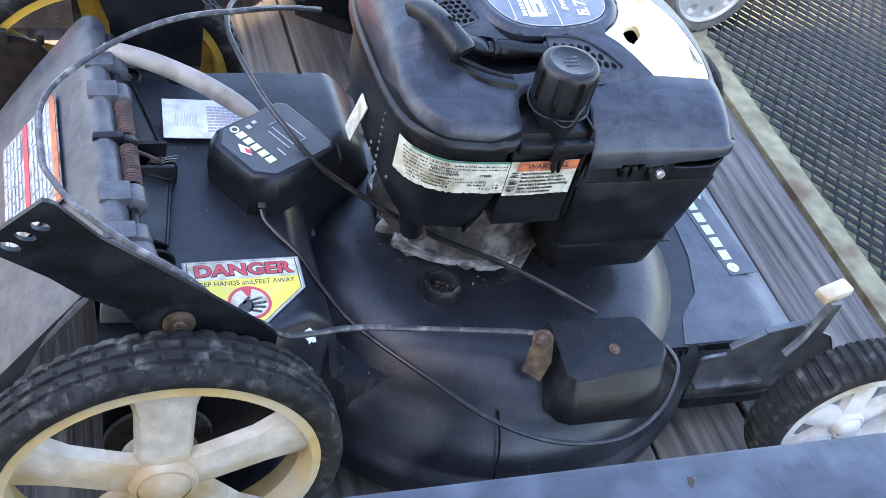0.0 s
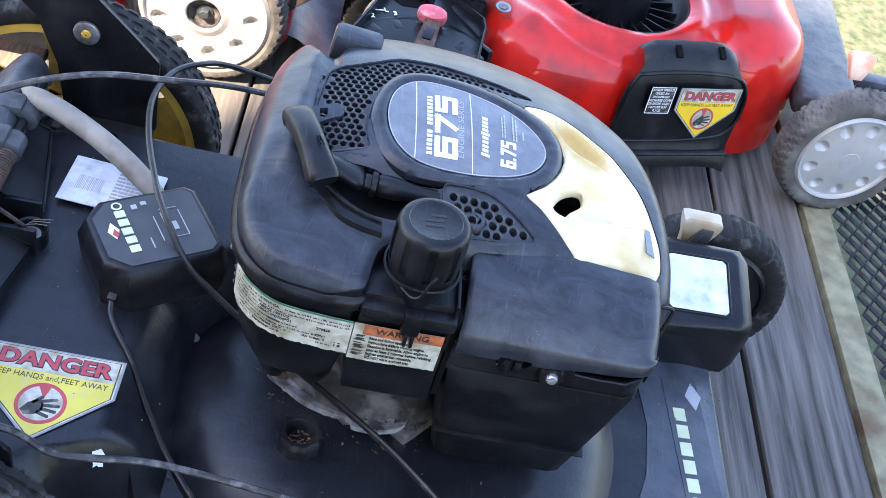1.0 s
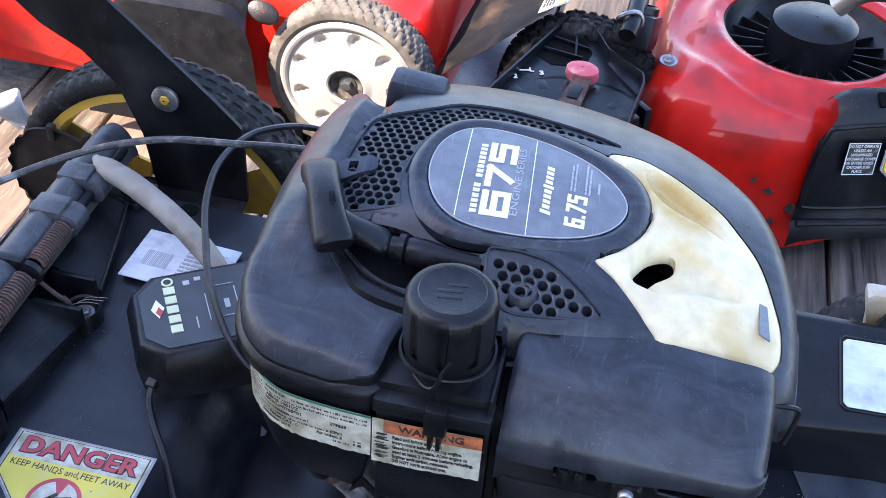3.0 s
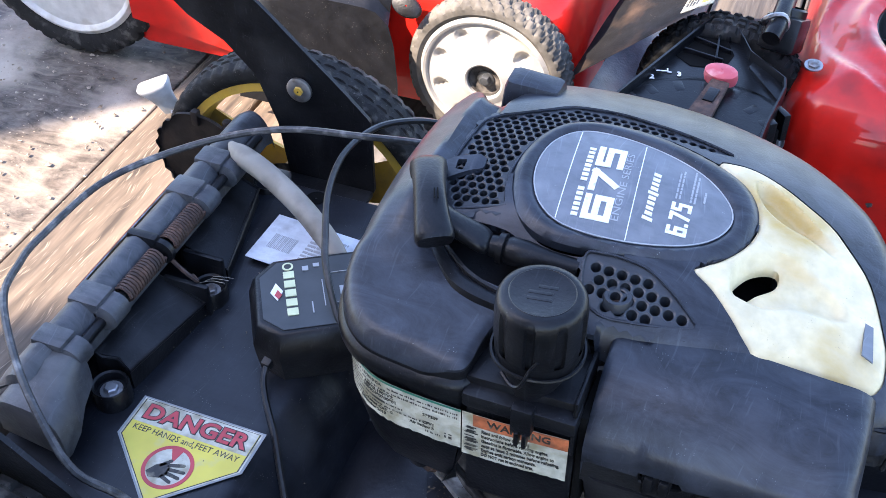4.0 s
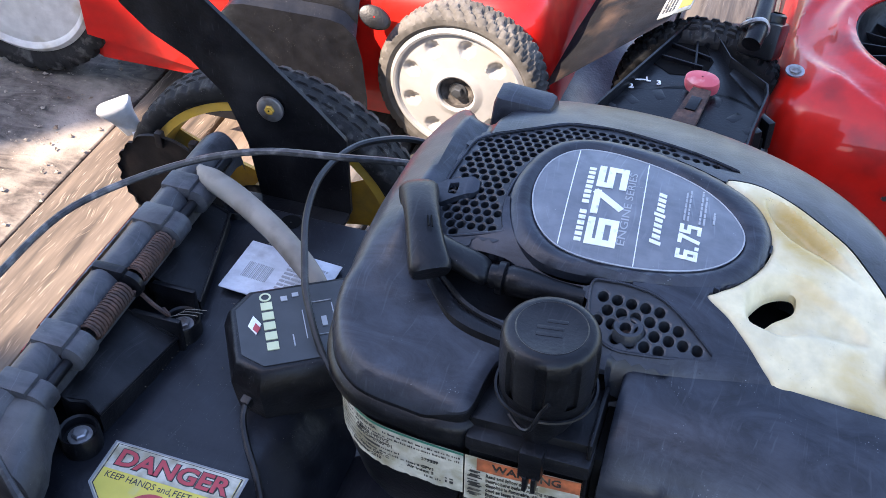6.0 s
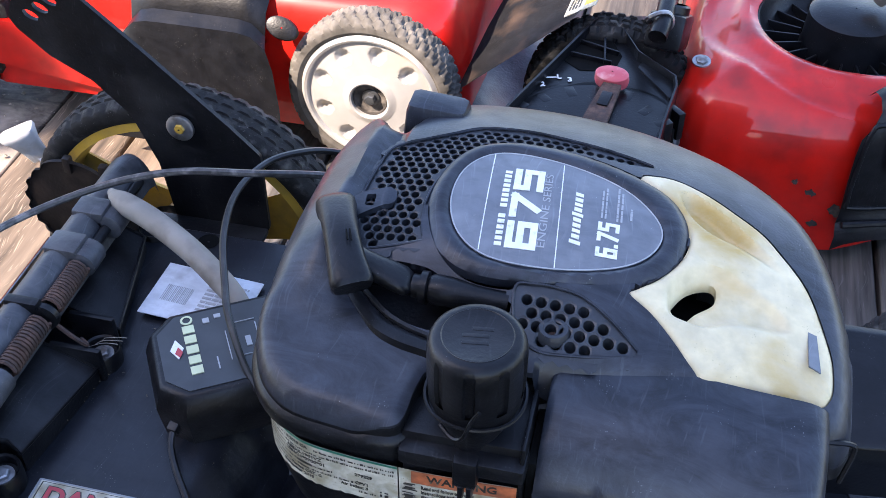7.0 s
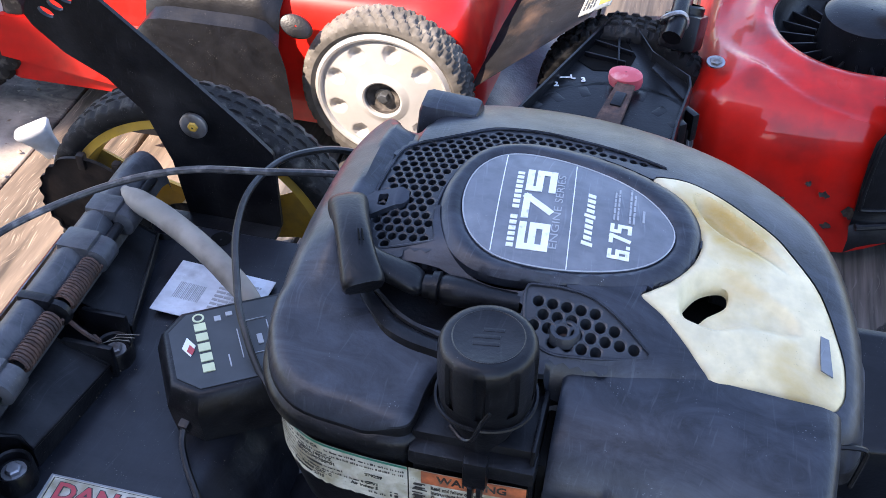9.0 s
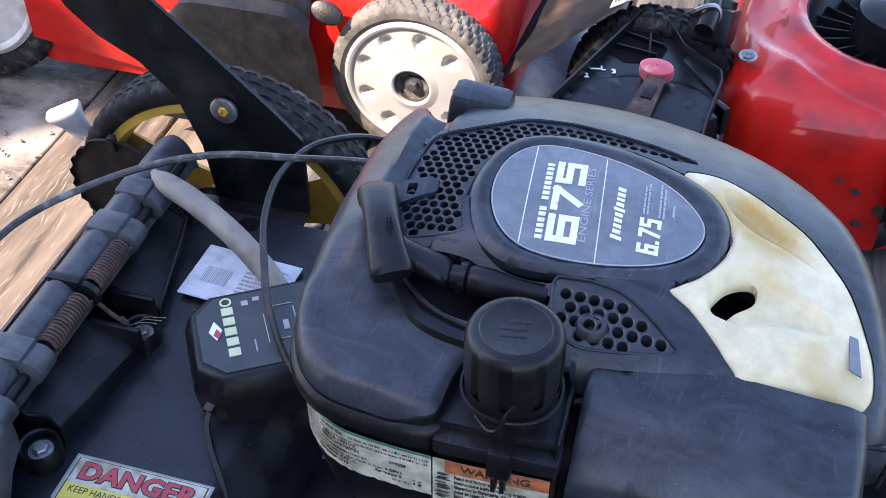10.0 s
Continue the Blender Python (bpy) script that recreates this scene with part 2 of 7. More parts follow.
DULL_STEEL = mat("dull_dark_steel", (0.10, 0.105, 0.11), 0.42, metal=0.7, vary=0.35, stain=(0.30, 0.30, 0.29), stain_at=0.62, stain_scale=26, specks=0.5)
SALMON = mat("bleached_orange_knob", (0.72, 0.34, 0.20), 0.5, vary=0.12, stain=(0.75, 0.55, 0.42), stain_at=0.55, stain_scale=40)
PINK = mat("faded_red_knob", (0.55, 0.09, 0.11), 0.4, vary=0.12, stain=(0.62, 0.3, 0.3), stain_at=0.6, stain_scale=60)
FABRIC = mat("grey_plastic_sheet", (0.055, 0.066, 0.085), 0.42, vary=0.4, stain=(0.12, 0.13, 0.15), stain_at=0.56, stain_scale=18, bump=0.5, specks=0.4, smear=0.6, dust=(0.13, 0.14, 0.16))
RAIL_PAINT = mat("blue_black_rail_paint", (0.024, 0.029, 0.039), 0.40, vary=0.3, stain=(0.075, 0.085, 0.105), stain_at=0.58, stain_scale=16, bump=0.4, bump_scale=90, specks=0.5, speck_color=(0.12, 0.07, 0.05), scuffs=0.2, smear=0.7, smear_scale=8, dust=(0.055, 0.062, 0.078))
WOOD = mat("weathered_plank", (0.066, 0.059, 0.052), 0.72, vary=0.9, scale=85, stain=(0.150, 0.128, 0.100), stain_at=0.60, stain_scale=9, bump=1.8, bump_scale=120, per_piece=0.3, stretch=(1, 0.05, 1), specks=0.5, scuffs=0.3)
# worn brown wood, its colour raised to stand for sun on the left planks
WOOD_PALE = mat("worn_sunlit_brown_plank", (0.115, 0.086, 0.060), 0.78, vary=0.6, scale=80, stain=(0.15, 0.115, 0.085), stain_at=0.62, stain_scale=14, bump=1.2, bump_scale=90, per_piece=0.2, stretch=(1, 0.1, 1), specks=0.9, speck_color=(0.34, 0.30, 0.25), speck_size=320, scuffs=0.9)
DIRTY_PLY = mat("dirty_plywood", (0.060, 0.047, 0.037), 0.85, vary=0.6, scale=45, stain=(0.36, 0.31, 0.25), stain_at=0.56, stain_scale=8, bump=1.0, bump_scale=150, specks=0.9, speck_color=(0.05, 0.035, 0.025), smear=0.6, smear_scale=14, dust=(0.30, 0.255, 0.205))
SAWDUST = mat("sandy_sawdust", (0.30, 0.25, 0.19), 0.9, vary=0.5, scale=120, stain=(0.16, 0.11, 0.07), stain_at=0.54, stain_scale=14, bump=1.0, bump_scale=150)
MESH_STEEL = mat("painted_mesh_steel", (0.04, 0.045, 0.055), 0.45, metal=0.3, vary=0.3, stain=(0.09, 0.08, 0.07), stain_at=0.6)
ANGLE_PAINT = mat("worn_olive_angle_iron", (0.20, 0.185, 0.115), 0.75, vary=0.3, stain=(0.11, 0.075, 0.045), stain_at=0.60, stain_scale=14, bump=0.5, specks=0.5, speck_color=(0.10, 0.05, 0.03), spec=0.25)
GRASS = mat("grass_and_leaf_litter", (0.06, 0.075, 0.03), 0.9, vary=0.6, scale=40, stain=(0.13, 0.10, 0.06), stain_at=0.55, stain_scale=22, bump=1.0, bump_scale=60)
SHADE_WALL_BROWN = mat("dark_brown_shade_wall", (0.09, 0.07, 0.055), 0.7, vary=0.15)


# ---- mesh tools ----
def spline(points, n, closed=False):
    """n points along a smooth curve through the given ones."""
    pts = [Vector(p) for p in points]
    k = len(pts)
    segs = k if closed else k - 1
    out = []
    for i in range(n):
        u = i * segs / (n if closed else n - 1)
        j = min(int(u), segs - 1)
        f = u - j
        at = (lambda q: pts[q % k]) if closed else (lambda q: pts[min(max(q, 0), k - 1)])
        p0, p1, p2, p3 = at(j - 1), at(j), at(j + 1), at(j + 2)
        out.append(0.5 * ((2 * p1) + (p2 - p0) * f + (2 * p0 - 5 * p1 + 4 * p2 - p3) * f * f + (3 * p1 - p0 - 3 * p2 + p3) * f ** 3))
    return out


def loft(loops, closed=True, cap0=False, cap1=False):
    """Quads between loops of equal length."""
    bm = bmesh.new()
    rows = [[bm.verts.new(p) for p in loop] for loop in loops]
    n = len(rows[0])
    for r0, r1 in zip(rows, rows[1:]):
        for i in range(n if closed else n - 1):
            bm.faces.new((r0[i], r0[(i + 1) % n], r1[(i + 1) % n], r1[i]))
    if cap0:
        bm.faces.new(list(reversed(rows[0])))
    if cap1:
        bm.faces.new(rows[-1])
    bmesh.ops.recalc_face_normals(bm, faces=bm.faces)
    return bm


def lathe(profile, segs=48, axis="z", cap0=False, cap1=False):
    """profile: (radius, height) pairs, turned round an axis through the origin."""
    loops = []
    for r, h in profile:
        loop = []
        for i in range(segs):
            t = 2 * math.pi * i / segs
            c, s = r * math.cos(t), r * math.sin(t)
            loop.append((c, s, h) if axis == "z" else (c, h, s))
        loops.append(loop)
    return loft(loops, True, cap0, cap1)


def tube(points, r, n=40, segs=8, closed=False, smooth=True):
    """A round bar or cable along a smooth path."""
    path = spline(points, n, closed) if smooth else [Vector(p) for p in points]
    n = len(path)
    loops, side = [], None
    for i in range(n):
        d = (path[(i + 1) % n] - path[i - 1]) if closed else (path[min(i + 1, n - 1)] - path[max(i - 1, 0)])
        d.normalize()
        if side is None:
            side = d.orthogonal().normalized()
        side = (side - d * side.dot(d)).normalized()
        up = d.cross(side)
        rr = r(i / (n - 1)) if callable(r) else r
        loops.append([path[i] + (side * math.cos(a) + up * math.sin(a)) * rr for a in (2 * math.pi * j / segs for j in range(segs))])
    if closed:
        loops.append(loops[0])
    bm = loft(loops, True, not closed, not closed)
    if closed:
        bmesh.ops.remove_doubles(bm, verts=bm.verts, dist=1e-6)
    return bm


def block(x0, x1, y0, y1, z0, z1, bevel=0.003, taper=0.0, segs=2):
    """A box with rounded edges; taper draws the foot in."""
    bm = bmesh.new()
    bmesh.ops.create_cube(bm, size=1)
    for v in bm.verts:
        k = 1 - taper if v.co.z < 0 else 1
        v.co = Vector(((x0 + x1) / 2 + v.co.x * k * (x1 - x0), (y0 + y1) / 2 + v.co.y * k * (y1 - y0), (z0 + z1) / 2 + v.co.z * (z1 - z0)))
    if bevel:
        bmesh.ops.bevel(bm, geom=bm.edges[:], offset=bevel, segments=segs, profile=0.6, affect="EDGES")
    return bm


def prism(outline, z0, z1, bevel=0.0, m=None):
    """An upright solid over a flat outline."""
    bm = bmesh.new()
    f = bm.faces.new([bm.verts.new((p[0], p[1], z0)) for p in outline])
    up = bmesh.ops.extrude_face_region(bm, geom=[f])
    bmesh.ops.translate(bm, verts=[v for v in up["geom"] if isinstance(v, bmesh.types.BMVert)], vec=(0, 0, z1 - z0))
    bmesh.ops.recalc_face_normals(bm, faces=bm.faces)
    if bevel:
        bmesh.ops.bevel(bm, geom=bm.edges[:], offset=bevel, segments=2, profile=0.6, affect="EDGES")
    if m is not None:
        bm.transform(m)
    return bm


def inside(poly, x, y):
    """Which of the points lie in the polygon."""
    poly = [(p[0], p[1]) for p in poly]
    hit = np.zeros(x.shape, bool)
    for (ax, ay), (bx, by) in zip(poly, poly[1:] + poly[:1]):
        if ay != by:
            hit ^= ((ay > y) != (by > y)) & (x < (bx - ax) * (y - ay) / (by - ay) + ax)
    return hit


def snap(poly, x, y):
    """The nearest point on the polygon's edge."""
    best, out = 1e9, (x, y)
    k = len(poly)
    for i in range(k):
        ax, ay, bx, by = poly[i][0], poly[i][1], poly[(i + 1) % k][0], poly[(i + 1) % k][1]
        dx, dy = bx - ax, by - ay
        t = min(1, max(0, ((x - ax) * dx + (y - ay) * dy) / (dx * dx + dy * dy + 1e-15)))
        px, py = ax + t * dx, ay + t * dy
        d = (px - x) ** 2 + (py - y) ** 2
        if d < best:
            best, out = d, (px, py)
    return out


def field(outline, height, step, holes=(), skirt=0.006, drop=None):
    """A moulded shell: a fine sheet over an outline, with clean edges, openings and turned-down rims."""
    xs = [p[0] for p in outline]
    ys = [p[1] for p in outline]
    nx, ny = int((max(xs) - min(xs)) / step) + 3, int((max(ys) - min(ys)) / step) + 3
    gx = min(xs) - step + step * np.arange(nx)
    gy = min(ys) - step + step * np.arange(ny)
    cx, cy = np.meshgrid(gx[:-1] + step / 2, gy[:-1] + step / 2, indexing="ij")
    keep = inside(outline, cx, cy)
    for h in holes:
        keep &= ~inside(h, cx, cy)
    edges = [outline, *holes]
    bm = bmesh.new()
    made = {}

    def vert(i, j):
        if (i, j) not in made:
            x, y = gx[i], gy[j]
            around = keep[max(i - 1, 0):i + 1, max(j - 1, 0):j + 1]
            if not around.all() or around.size < 4:
                spots = [snap(e, x, y) for e in edges]
                x, y = min(spots, key=lambda s: (s[0] - gx[i]) ** 2 + (s[1] - gy[j]) ** 2)
            made[i, j] = bm.verts.new((x, y, height(x, y)))
        return made[i, j]

    for i, j in zip(*np.nonzero(keep)):
        bm.faces.new((vert(i, j), vert(i + 1, j), vert(i + 1, j + 1), vert(i, j + 1)))
    if skirt:
        rim = [e for e in bm.edges if e.is_boundary]
        ext = bmesh.ops.extrude_edge_only(bm, edges=rim)
        for v in (g for g in ext["geom"] if isinstance(g, bmesh.types.BMVert)):
            v.co.z = drop if drop is not None else v.co.z - skirt
    bmesh.ops.recalc_face_normals(bm, faces=bm.faces)
    return bm


def joined(*bms):
    """Several pieces of one part in one mesh."""
    out = bmesh.new()
    for b in bms:
        me = bpy.data.meshes.new("tmp")
        b.to_mesh(me)
        out.from_mesh(me)
        bpy.data.meshes.remove(me)
        b.free()
    return out


def moved(bm, m):
    bm.transform(m)
    return bm


def part(name, bm, material, parent=None, label="", flat=False):
    """One mesh object from a bmesh, under a thing or a part."""
    me = bpy.data.meshes.new(name)
    bm.to_mesh(me)
    bm.free()
    if not flat:
        me.shade_smooth()
        me.set_sharp_from_angle(angle=radians(40))
    me.materials.append(material)
    ob = new(name, me)
    if parent is not None:
        ob.parent = parent
        if parent.type == "EMPTY":
            ob.matrix_parent_inverse = parent.matrix_world.inverted()
    if label:
        ob["label"] = label
    return ob


def thing(name, at, label, category, group="", kind=""):
    """The empty at a thing's base, which its parts hang on."""
    ob = new(name)
    ob.matrix_world = Matrix.Translation(at)
    ob.empty_display_size = 0.05
    bpy.context.view_layer.update()
    return tagged(ob, label, category, group, kind)


def letters(text, size, m, depth=0.0004, width=1.0, bold=0.0):
    """Raised print: m carries the text's x to its reading way and its z out of the surface."""
    cu = bpy.data.curves.new("print", "FONT")
    cu.body, cu.size, cu.align_x, cu.align_y, cu.extrude, cu.offset = text, size, "CENTER", "CENTER", depth, bold
    cu.resolution_u = 3
    ob = bpy.data.objects.new("print", cu)
    scene.collection.objects.link(ob)
    bpy.context.view_layer.update()
    me = bpy.data.meshes.new_from_object(ob.evaluated_get(bpy.context.evaluated_depsgraph_get()))
    bm = bmesh.new()
    bm.from_mesh(me)
    bm.transform(m @ Matrix.Diagonal((width, 1, 1, 1)))
    bpy.data.objects.remove(ob)
    bpy.data.meshes.remove(me)
    bpy.data.curves.remove(cu)
    return bm


def frame_on(origin, along, out):
    """A pose with x along a line of print and z out of the surface."""
    x, z = Vector(along).normalized(), Vector(out).normalized()
    y = z.cross(x).normalized()
    x = y.cross(z)
    m = Matrix((x, y, z)).transposed().to_4x4()
    m.translation = origin
    return m


def bars(rows, m, thick=0.0004):
    """Unreadable print as bars: rows of (x0, x1, y, height) on the pose m."""
    out = [moved(block(x0, x1, y - h / 2, y + h / 2, -thick, thick, 0), m) for x0, x1, y, h in rows]
    return joined(*out)


def small_print(width, height, lines, seed, fill=0.86, word=6):
    """Rows of broken bars for a block of small print, centred on the origin."""
    rnd = random.Random(seed)
    rows = []
    for i in range(lines):
        y = height / 2 - (i + 0.5) * height / lines
        x = -width / 2
        end = width / 2 * rnd.uniform(0.6, 1.0)
        while x < end:
            w = width / word * rnd.uniform(0.35, 1.0)
            rows.append((x, min(x + w, end), y, height / lines * 0.5))
            x += w + width * 0.022
    return rows


def bolt(at, out, r=0.006, h=0.005):
    """A hexagon bolt head with its washer, standing on a surface."""
    bm = joined(lathe([(0, h), (r * 0.8, h), (r, h * 0.8), (r, 0)], 6), lathe([(0, 0.001), (r * 1.5, 0.001), (r * 1.5, -0.001)], 20))
    return moved(bm, frame_on(at, Vector(out).orthogonal(), out))


# ---- trailer bed and ground ----
ground = part("ground", block(-40, 40, -40, 40, -0.62, -0.5, 0), GRASS)
tagged(ground, "patchy grass with fallen leaves under the trailer", "ground", kind="structure")
floor = part("floor", block(-2.2, 0.60, -0.40, 2.2, -0.06, -0.024, 0), DARK)
tagged(floor, "dark trailer bed under weathered wooden planks", "floor", kind="structure")
angle_iron = part("angle_iron", joined(block(0.602, 0.645, -0.42, 2.2, -0.004, 0.004, 0.0015), block(0.602, 0.608, -0.42, 2.2, -0.05, -0.004, 0.001)), ANGLE_PAINT)
tagged(angle_iron, "worn olive angle iron edging the planks", "trailer edge", kind="structure")


def diamond_mesh(x0, x1, y0, y1, z, w, h):
    """Expanded steel: zigzag strands that meet at their bends."""
    bm = bmesh.new()
    k = 0
    x = x0
    while x < x1:
        sign = 1 if k % 2 else -1
        pts = []
        y = y0
        j = 0
        while y < y1:
            pts.append((x + sign * (w / 2 if j % 2 else -w / 2) * 0.92, y))
            y += h / 2
            j += 1
        rows = []
        for px, py in pts:
            rows.append([bm.verts.new((px + dx, py, z + dz)) for dx, dz in ((-0.0021, -0.001), (0.0006, 0.0045), (0.0021, 0.001), (-0.0006, -0.0035))])
        for r0, r1 in zip(rows, rows[1:]):
            for i in range(4):
                bm.faces.new((r0[i], r0[(i + 1) % 4], r1[(i + 1) % 4], r1[i]))
        x += w
        k += 1
    bmesh.ops.recalc_face_normals(bm, faces=bm.faces)
    return bm


MESH_END = 1.02
ramp_mesh = part("ramp_mesh", diamond_mesh(0.66, 1.75, -0.4, MESH_END, 0.0, 0.0125, 0.034), MESH_STEEL, flat=True)
tagged(ramp_mesh, "dark expanded steel mesh of the trailer ramp", "steel mesh", kind="structure")
ramp_bar = part("ramp_bar", block(0.65, 1.76, MESH_END, MESH_END + 0.03, -0.02, 0.008, 0.003), RAIL_PAINT)
tagged(ramp_bar, "dark steel bar ending the ramp mesh", "trailer bar", kind="structure")
side_rail = part("side_rail", moved(block(-2.0, 1.8, -0.03, 0.03, -0.05, 0.0, 0.004), pose(0, -0.405, 0.335, 0, 0, -1.0)), RAIL_PAINT)
tagged(side_rail, "blue-black painted steel side rail with rust chips", "trailer rail", kind="structure")
# unseen sheet, added to keep low light off the deck's near skirt
side_panel = part("side_panel", block(-2.0, 1.8, -0.452, -0.444, -0.06, 0.13, 0.002), RAIL_PAINT)
tagged(side_panel, "blue-black sheet added unseen below the rail to shade the deck", "trailer side", kind="structure")
part("rust_chip", prism([(-0.005, -0.002), (0.001, -0.003), (0.005, 0.0), (0.003, 0.003), (-0.002, 0.0015)], 0, 0.0004, 0, pose(-0.02, -0.398, 0.3352, 0, 0, 60)), RUST, side_rail)
rail_post = part("rail_post", block(0.9, 0.95, -0.50, -0.454, -0.5, 0.30, 0.004), RAIL_PAINT)
tagged(rail_post, "blue-black steel post under the side rail", "trailer post", kind="structure")


# ---- wheels ----
# treads: whether grooves split it into blocks, and how far its bars lean
LUGS = {"blocks": (True, 0.0), "slits": (True, 0.35), "ribs": (False, 0.0), "turf": (False, 2.4)}


def wheel(name, parent, centre, r, rim_r, width, outer, tyre_mat, rim_mat, spoke_mat, hub_mat, knobs=0, spokes=5, disc=False, turn=0.0, tread="blocks", phase=0.0, dents=True, deep=0.0030, capped=False):
    """A mower wheel on an axle along y. outer: -1 or 1, the side of y on which its face shows."""
    m = Matrix.Translation(centre) @ pose(0, 0, 0, 0, 0, turn)
    w = width / 2
    # the tread's lugs rise out of one moulded band
    segs = knobs * 6
    rows = []
    flank = [(rim_r, 0.8), (rim_r + (r - rim_r) * 0.30, 1.0), (rim_r + (r - rim_r) * 0.65, 0.99)]
    tops = [0.93, 0.90, 0.60, 0.57, 0.40, 0.36, 0.12, 0.08]
    prof = [(q, -y) for q, y in flank] + [(None, -y) for y in tops] + [(None, y) for y in reversed(tops)] + [(q, y) for q, y in reversed(flank)]
    for q, y in prof:
        row = []
        for i in range(segs):
            t = 2 * math.pi * i / segs
            rr = q
            if q is None:
                u = i / 6 + 0.5 * LUGS[tread][1] * abs(y) + (0.5 if LUGS[tread][0] and (abs(y) > 0.38) else 0)
                lug = (u % 1) < (0.80 if tread == "slits" else 0.66)
                if LUGS[tread][0]:
                    lug = lug and not (0.37 < abs(y) < 0.59 or abs(y) < 0.09)
                rr = r - 0.006 * abs(y) ** 4 + (0.0006 if lug else -deep)
            row.append((rr * math.cos(t), y * w, rr * math.sin(t)))
        rows.append(row)
    body = loft(rows)
    tyre_part = part("wheel", moved(body, m), tyre_mat, parent, name)
    f = outer * w
    if disc:
        steps = [(1.015, 0.85), (0.965, 1.02), (0.93, 0.98), (0.905, 0.82)] + [(0.89 - 0.03 * k, 0.82 + 0.011 * k) for k in range(18)] + ([(0.33, 1.02), (0.20, 1.03), (0.19, 1.06), (0.01, 1.07)] if capped else [(0.33, 1.12), (0.29, 1.15), (0.265, 1.1), (0.25, 0.7), (0.01, 0.7)])
        face = lathe([(rim_r * q, f * y) for q, y in steps], 180, "y")
        if dents:
            for v in face.verts:
                q = math.hypot(v.co.x, v.co.z) / rim_r
                if 0.4 < q < 0.9:
                    a = (math.degrees(math.atan2(v.co.z, v.co.x)) + 20) % 40 - 20
                    e2 = ((q - 0.72) / 0.125) ** 2 + (a / 8.5) ** 2
                    if e2 < 1:
                        v.co.y -= outer * 0.0075 * (1 - e2) ** 0.5
        part("rim", moved(face, m), rim_mat, tyre_part)
        if capped:
            return tyre_part
        part("bolt", moved(bolt((0, f * 0.75, 0), (0, outer, 0), 0.0075, 0.008), m), DULL_STEEL, tyre_part)
        part("hub_inside", moved(lathe([(0.001, f * 0.712), (rim_r * 0.235, f * 0.712), (rim_r * 0.247, f * 0.74), (rim_r * 0.249, f * 0.98)], 32, "y"), m), GRIME, tyre_part)
    else:
        ring = lathe([(rim_r + 0.001, -w * 0.85), (rim_r + 0.004, -w * 0.5), (rim_r + 0.004, w * 0.5), (rim_r + 0.001, w * 0.85), (rim_r - 0.007, w * 0.9), (rim_r - 0.008, w * 0.4), (rim_r - 0.012, 0), (rim_r - 0.008, -w * 0.4), (rim_r - 0.007, -w * 0.9), (rim_r + 0.001, -w * 0.85)], 64, "y")
        part("rim", moved(ring, m), rim_mat, tyre_part)
        for i in range(spokes):
            q = r / 0.155
            loops = []
            for h, half, rise in ((0.012 * q, 0.026 * q, 0.62), (0.04 * q, 0.024 * q, 0.62), (0.085 * q, 0.025 * q, 0.5), (rim_r - 0.006, 0.036 * q, 0.32)):
                loops.append([(-half, f * (rise - 0.35), h), (-half * 0.8, f * rise, h), (-half * 0.15, f * (rise + 0.14), h), (half * 0.15, f * (rise + 0.14), h), (half * 0.8, f * rise, h), (half, f * (rise - 0.35), h)])
            bm = loft(loops, True, True, True)
            part("spoke", moved(bm, m @ pose(0, 0, 0, 0, phase + 360 * i / spokes, 0)), spoke_mat, tyre_part)
        q = r / 0.155
        part("hub", moved(lathe([(0.023 * q, f * 0.98), (0.026 * q, f * 0.97), (0.0285 * q, f * 0.85), (0.031 * q, f * 0.5), (0.033 * q, f * 0.1), (0.033 * q, -f * 0.5)], 40, "y"), m), hub_mat, tyre_part)
        part("hub_cap", moved(lathe([(0.0005, f * 1.20), (0.008 * q, f * 1.19), (0.015 * q, f * 1.14), (0.020 * q, f * 1.05), (0.0225 * q, f * 0.95), (0.0235 * q, f * 0.9)], 40, "y"), m), hub_mat, tyre_part)
        part("axle_plate", moved(lathe([(0.001, -f * 0.9), (0.010, -f * 0.9), (0.012, -f * 1.0), (0.045 * q, -f * 1.0), (0.047 * q, -f * 1.1)], 32, "y"), m), GRIME, tyre_part)
    return tyre_part


# ---- black mower ----
mower = thing("lawn_mower", (0, 0.03, 0), "black walk-behind mower with yellow rims standing on trailer planks", "lawn mower", "lawn mowers on the trailer")
MID = 0.03            # the mower's middle line
C0 = (0.0, MID)       # the blade housing's axis


def smooth(a, b, v):
    t = min(1.0, max(0.0, (v - a) / (b - a)))
    return t * t * (3 - 2 * t)


def deck_height(x, y):
    r = math.hypot(x - C0[0], y - C0[1])
    dome = 0.176 - 0.012 * smooth(0.13, 0.19, r) - 0.045 * smooth(0.185, 0.235, r) - 0.075 * smooth(0.236, 0.262, r)
    dy = abs(y - MID)
    ledge = 0.229 + 0.012 * smooth(0.0, 0.2, y)
    q = x - 0.085 * smooth(0.03, 0.13, y) + 0.06 * smooth(-0.11, -0.155, y)
    ledge -= 0.04 * smooth(-0.245, -0.19, q) + 0.16 * smooth(0.185, 0.236, dy) + 0.12 * smooth(-0.215, -0.165, q)
    apron = 0.137 - 0.006 * smooth(0.30, 0.34, x) - 0.09 * smooth(0.338, 0.356, x) - 0.1 * smooth(0.160, 0.176, dy)
    return max(dome, ledge, apron, 0.04)


deck_outline = [(-0.42, MID - 0.205), (-0.262, MID - 0.205), (-0.246, MID - 0.185), (-0.216, MID - 0.150)]
deck_outline += [(C0[0] + 0.250 * math.cos(radians(a)), C0[1] + 0.250 * math.sin(radians(a))) for a in range(-138, -35, 5)]
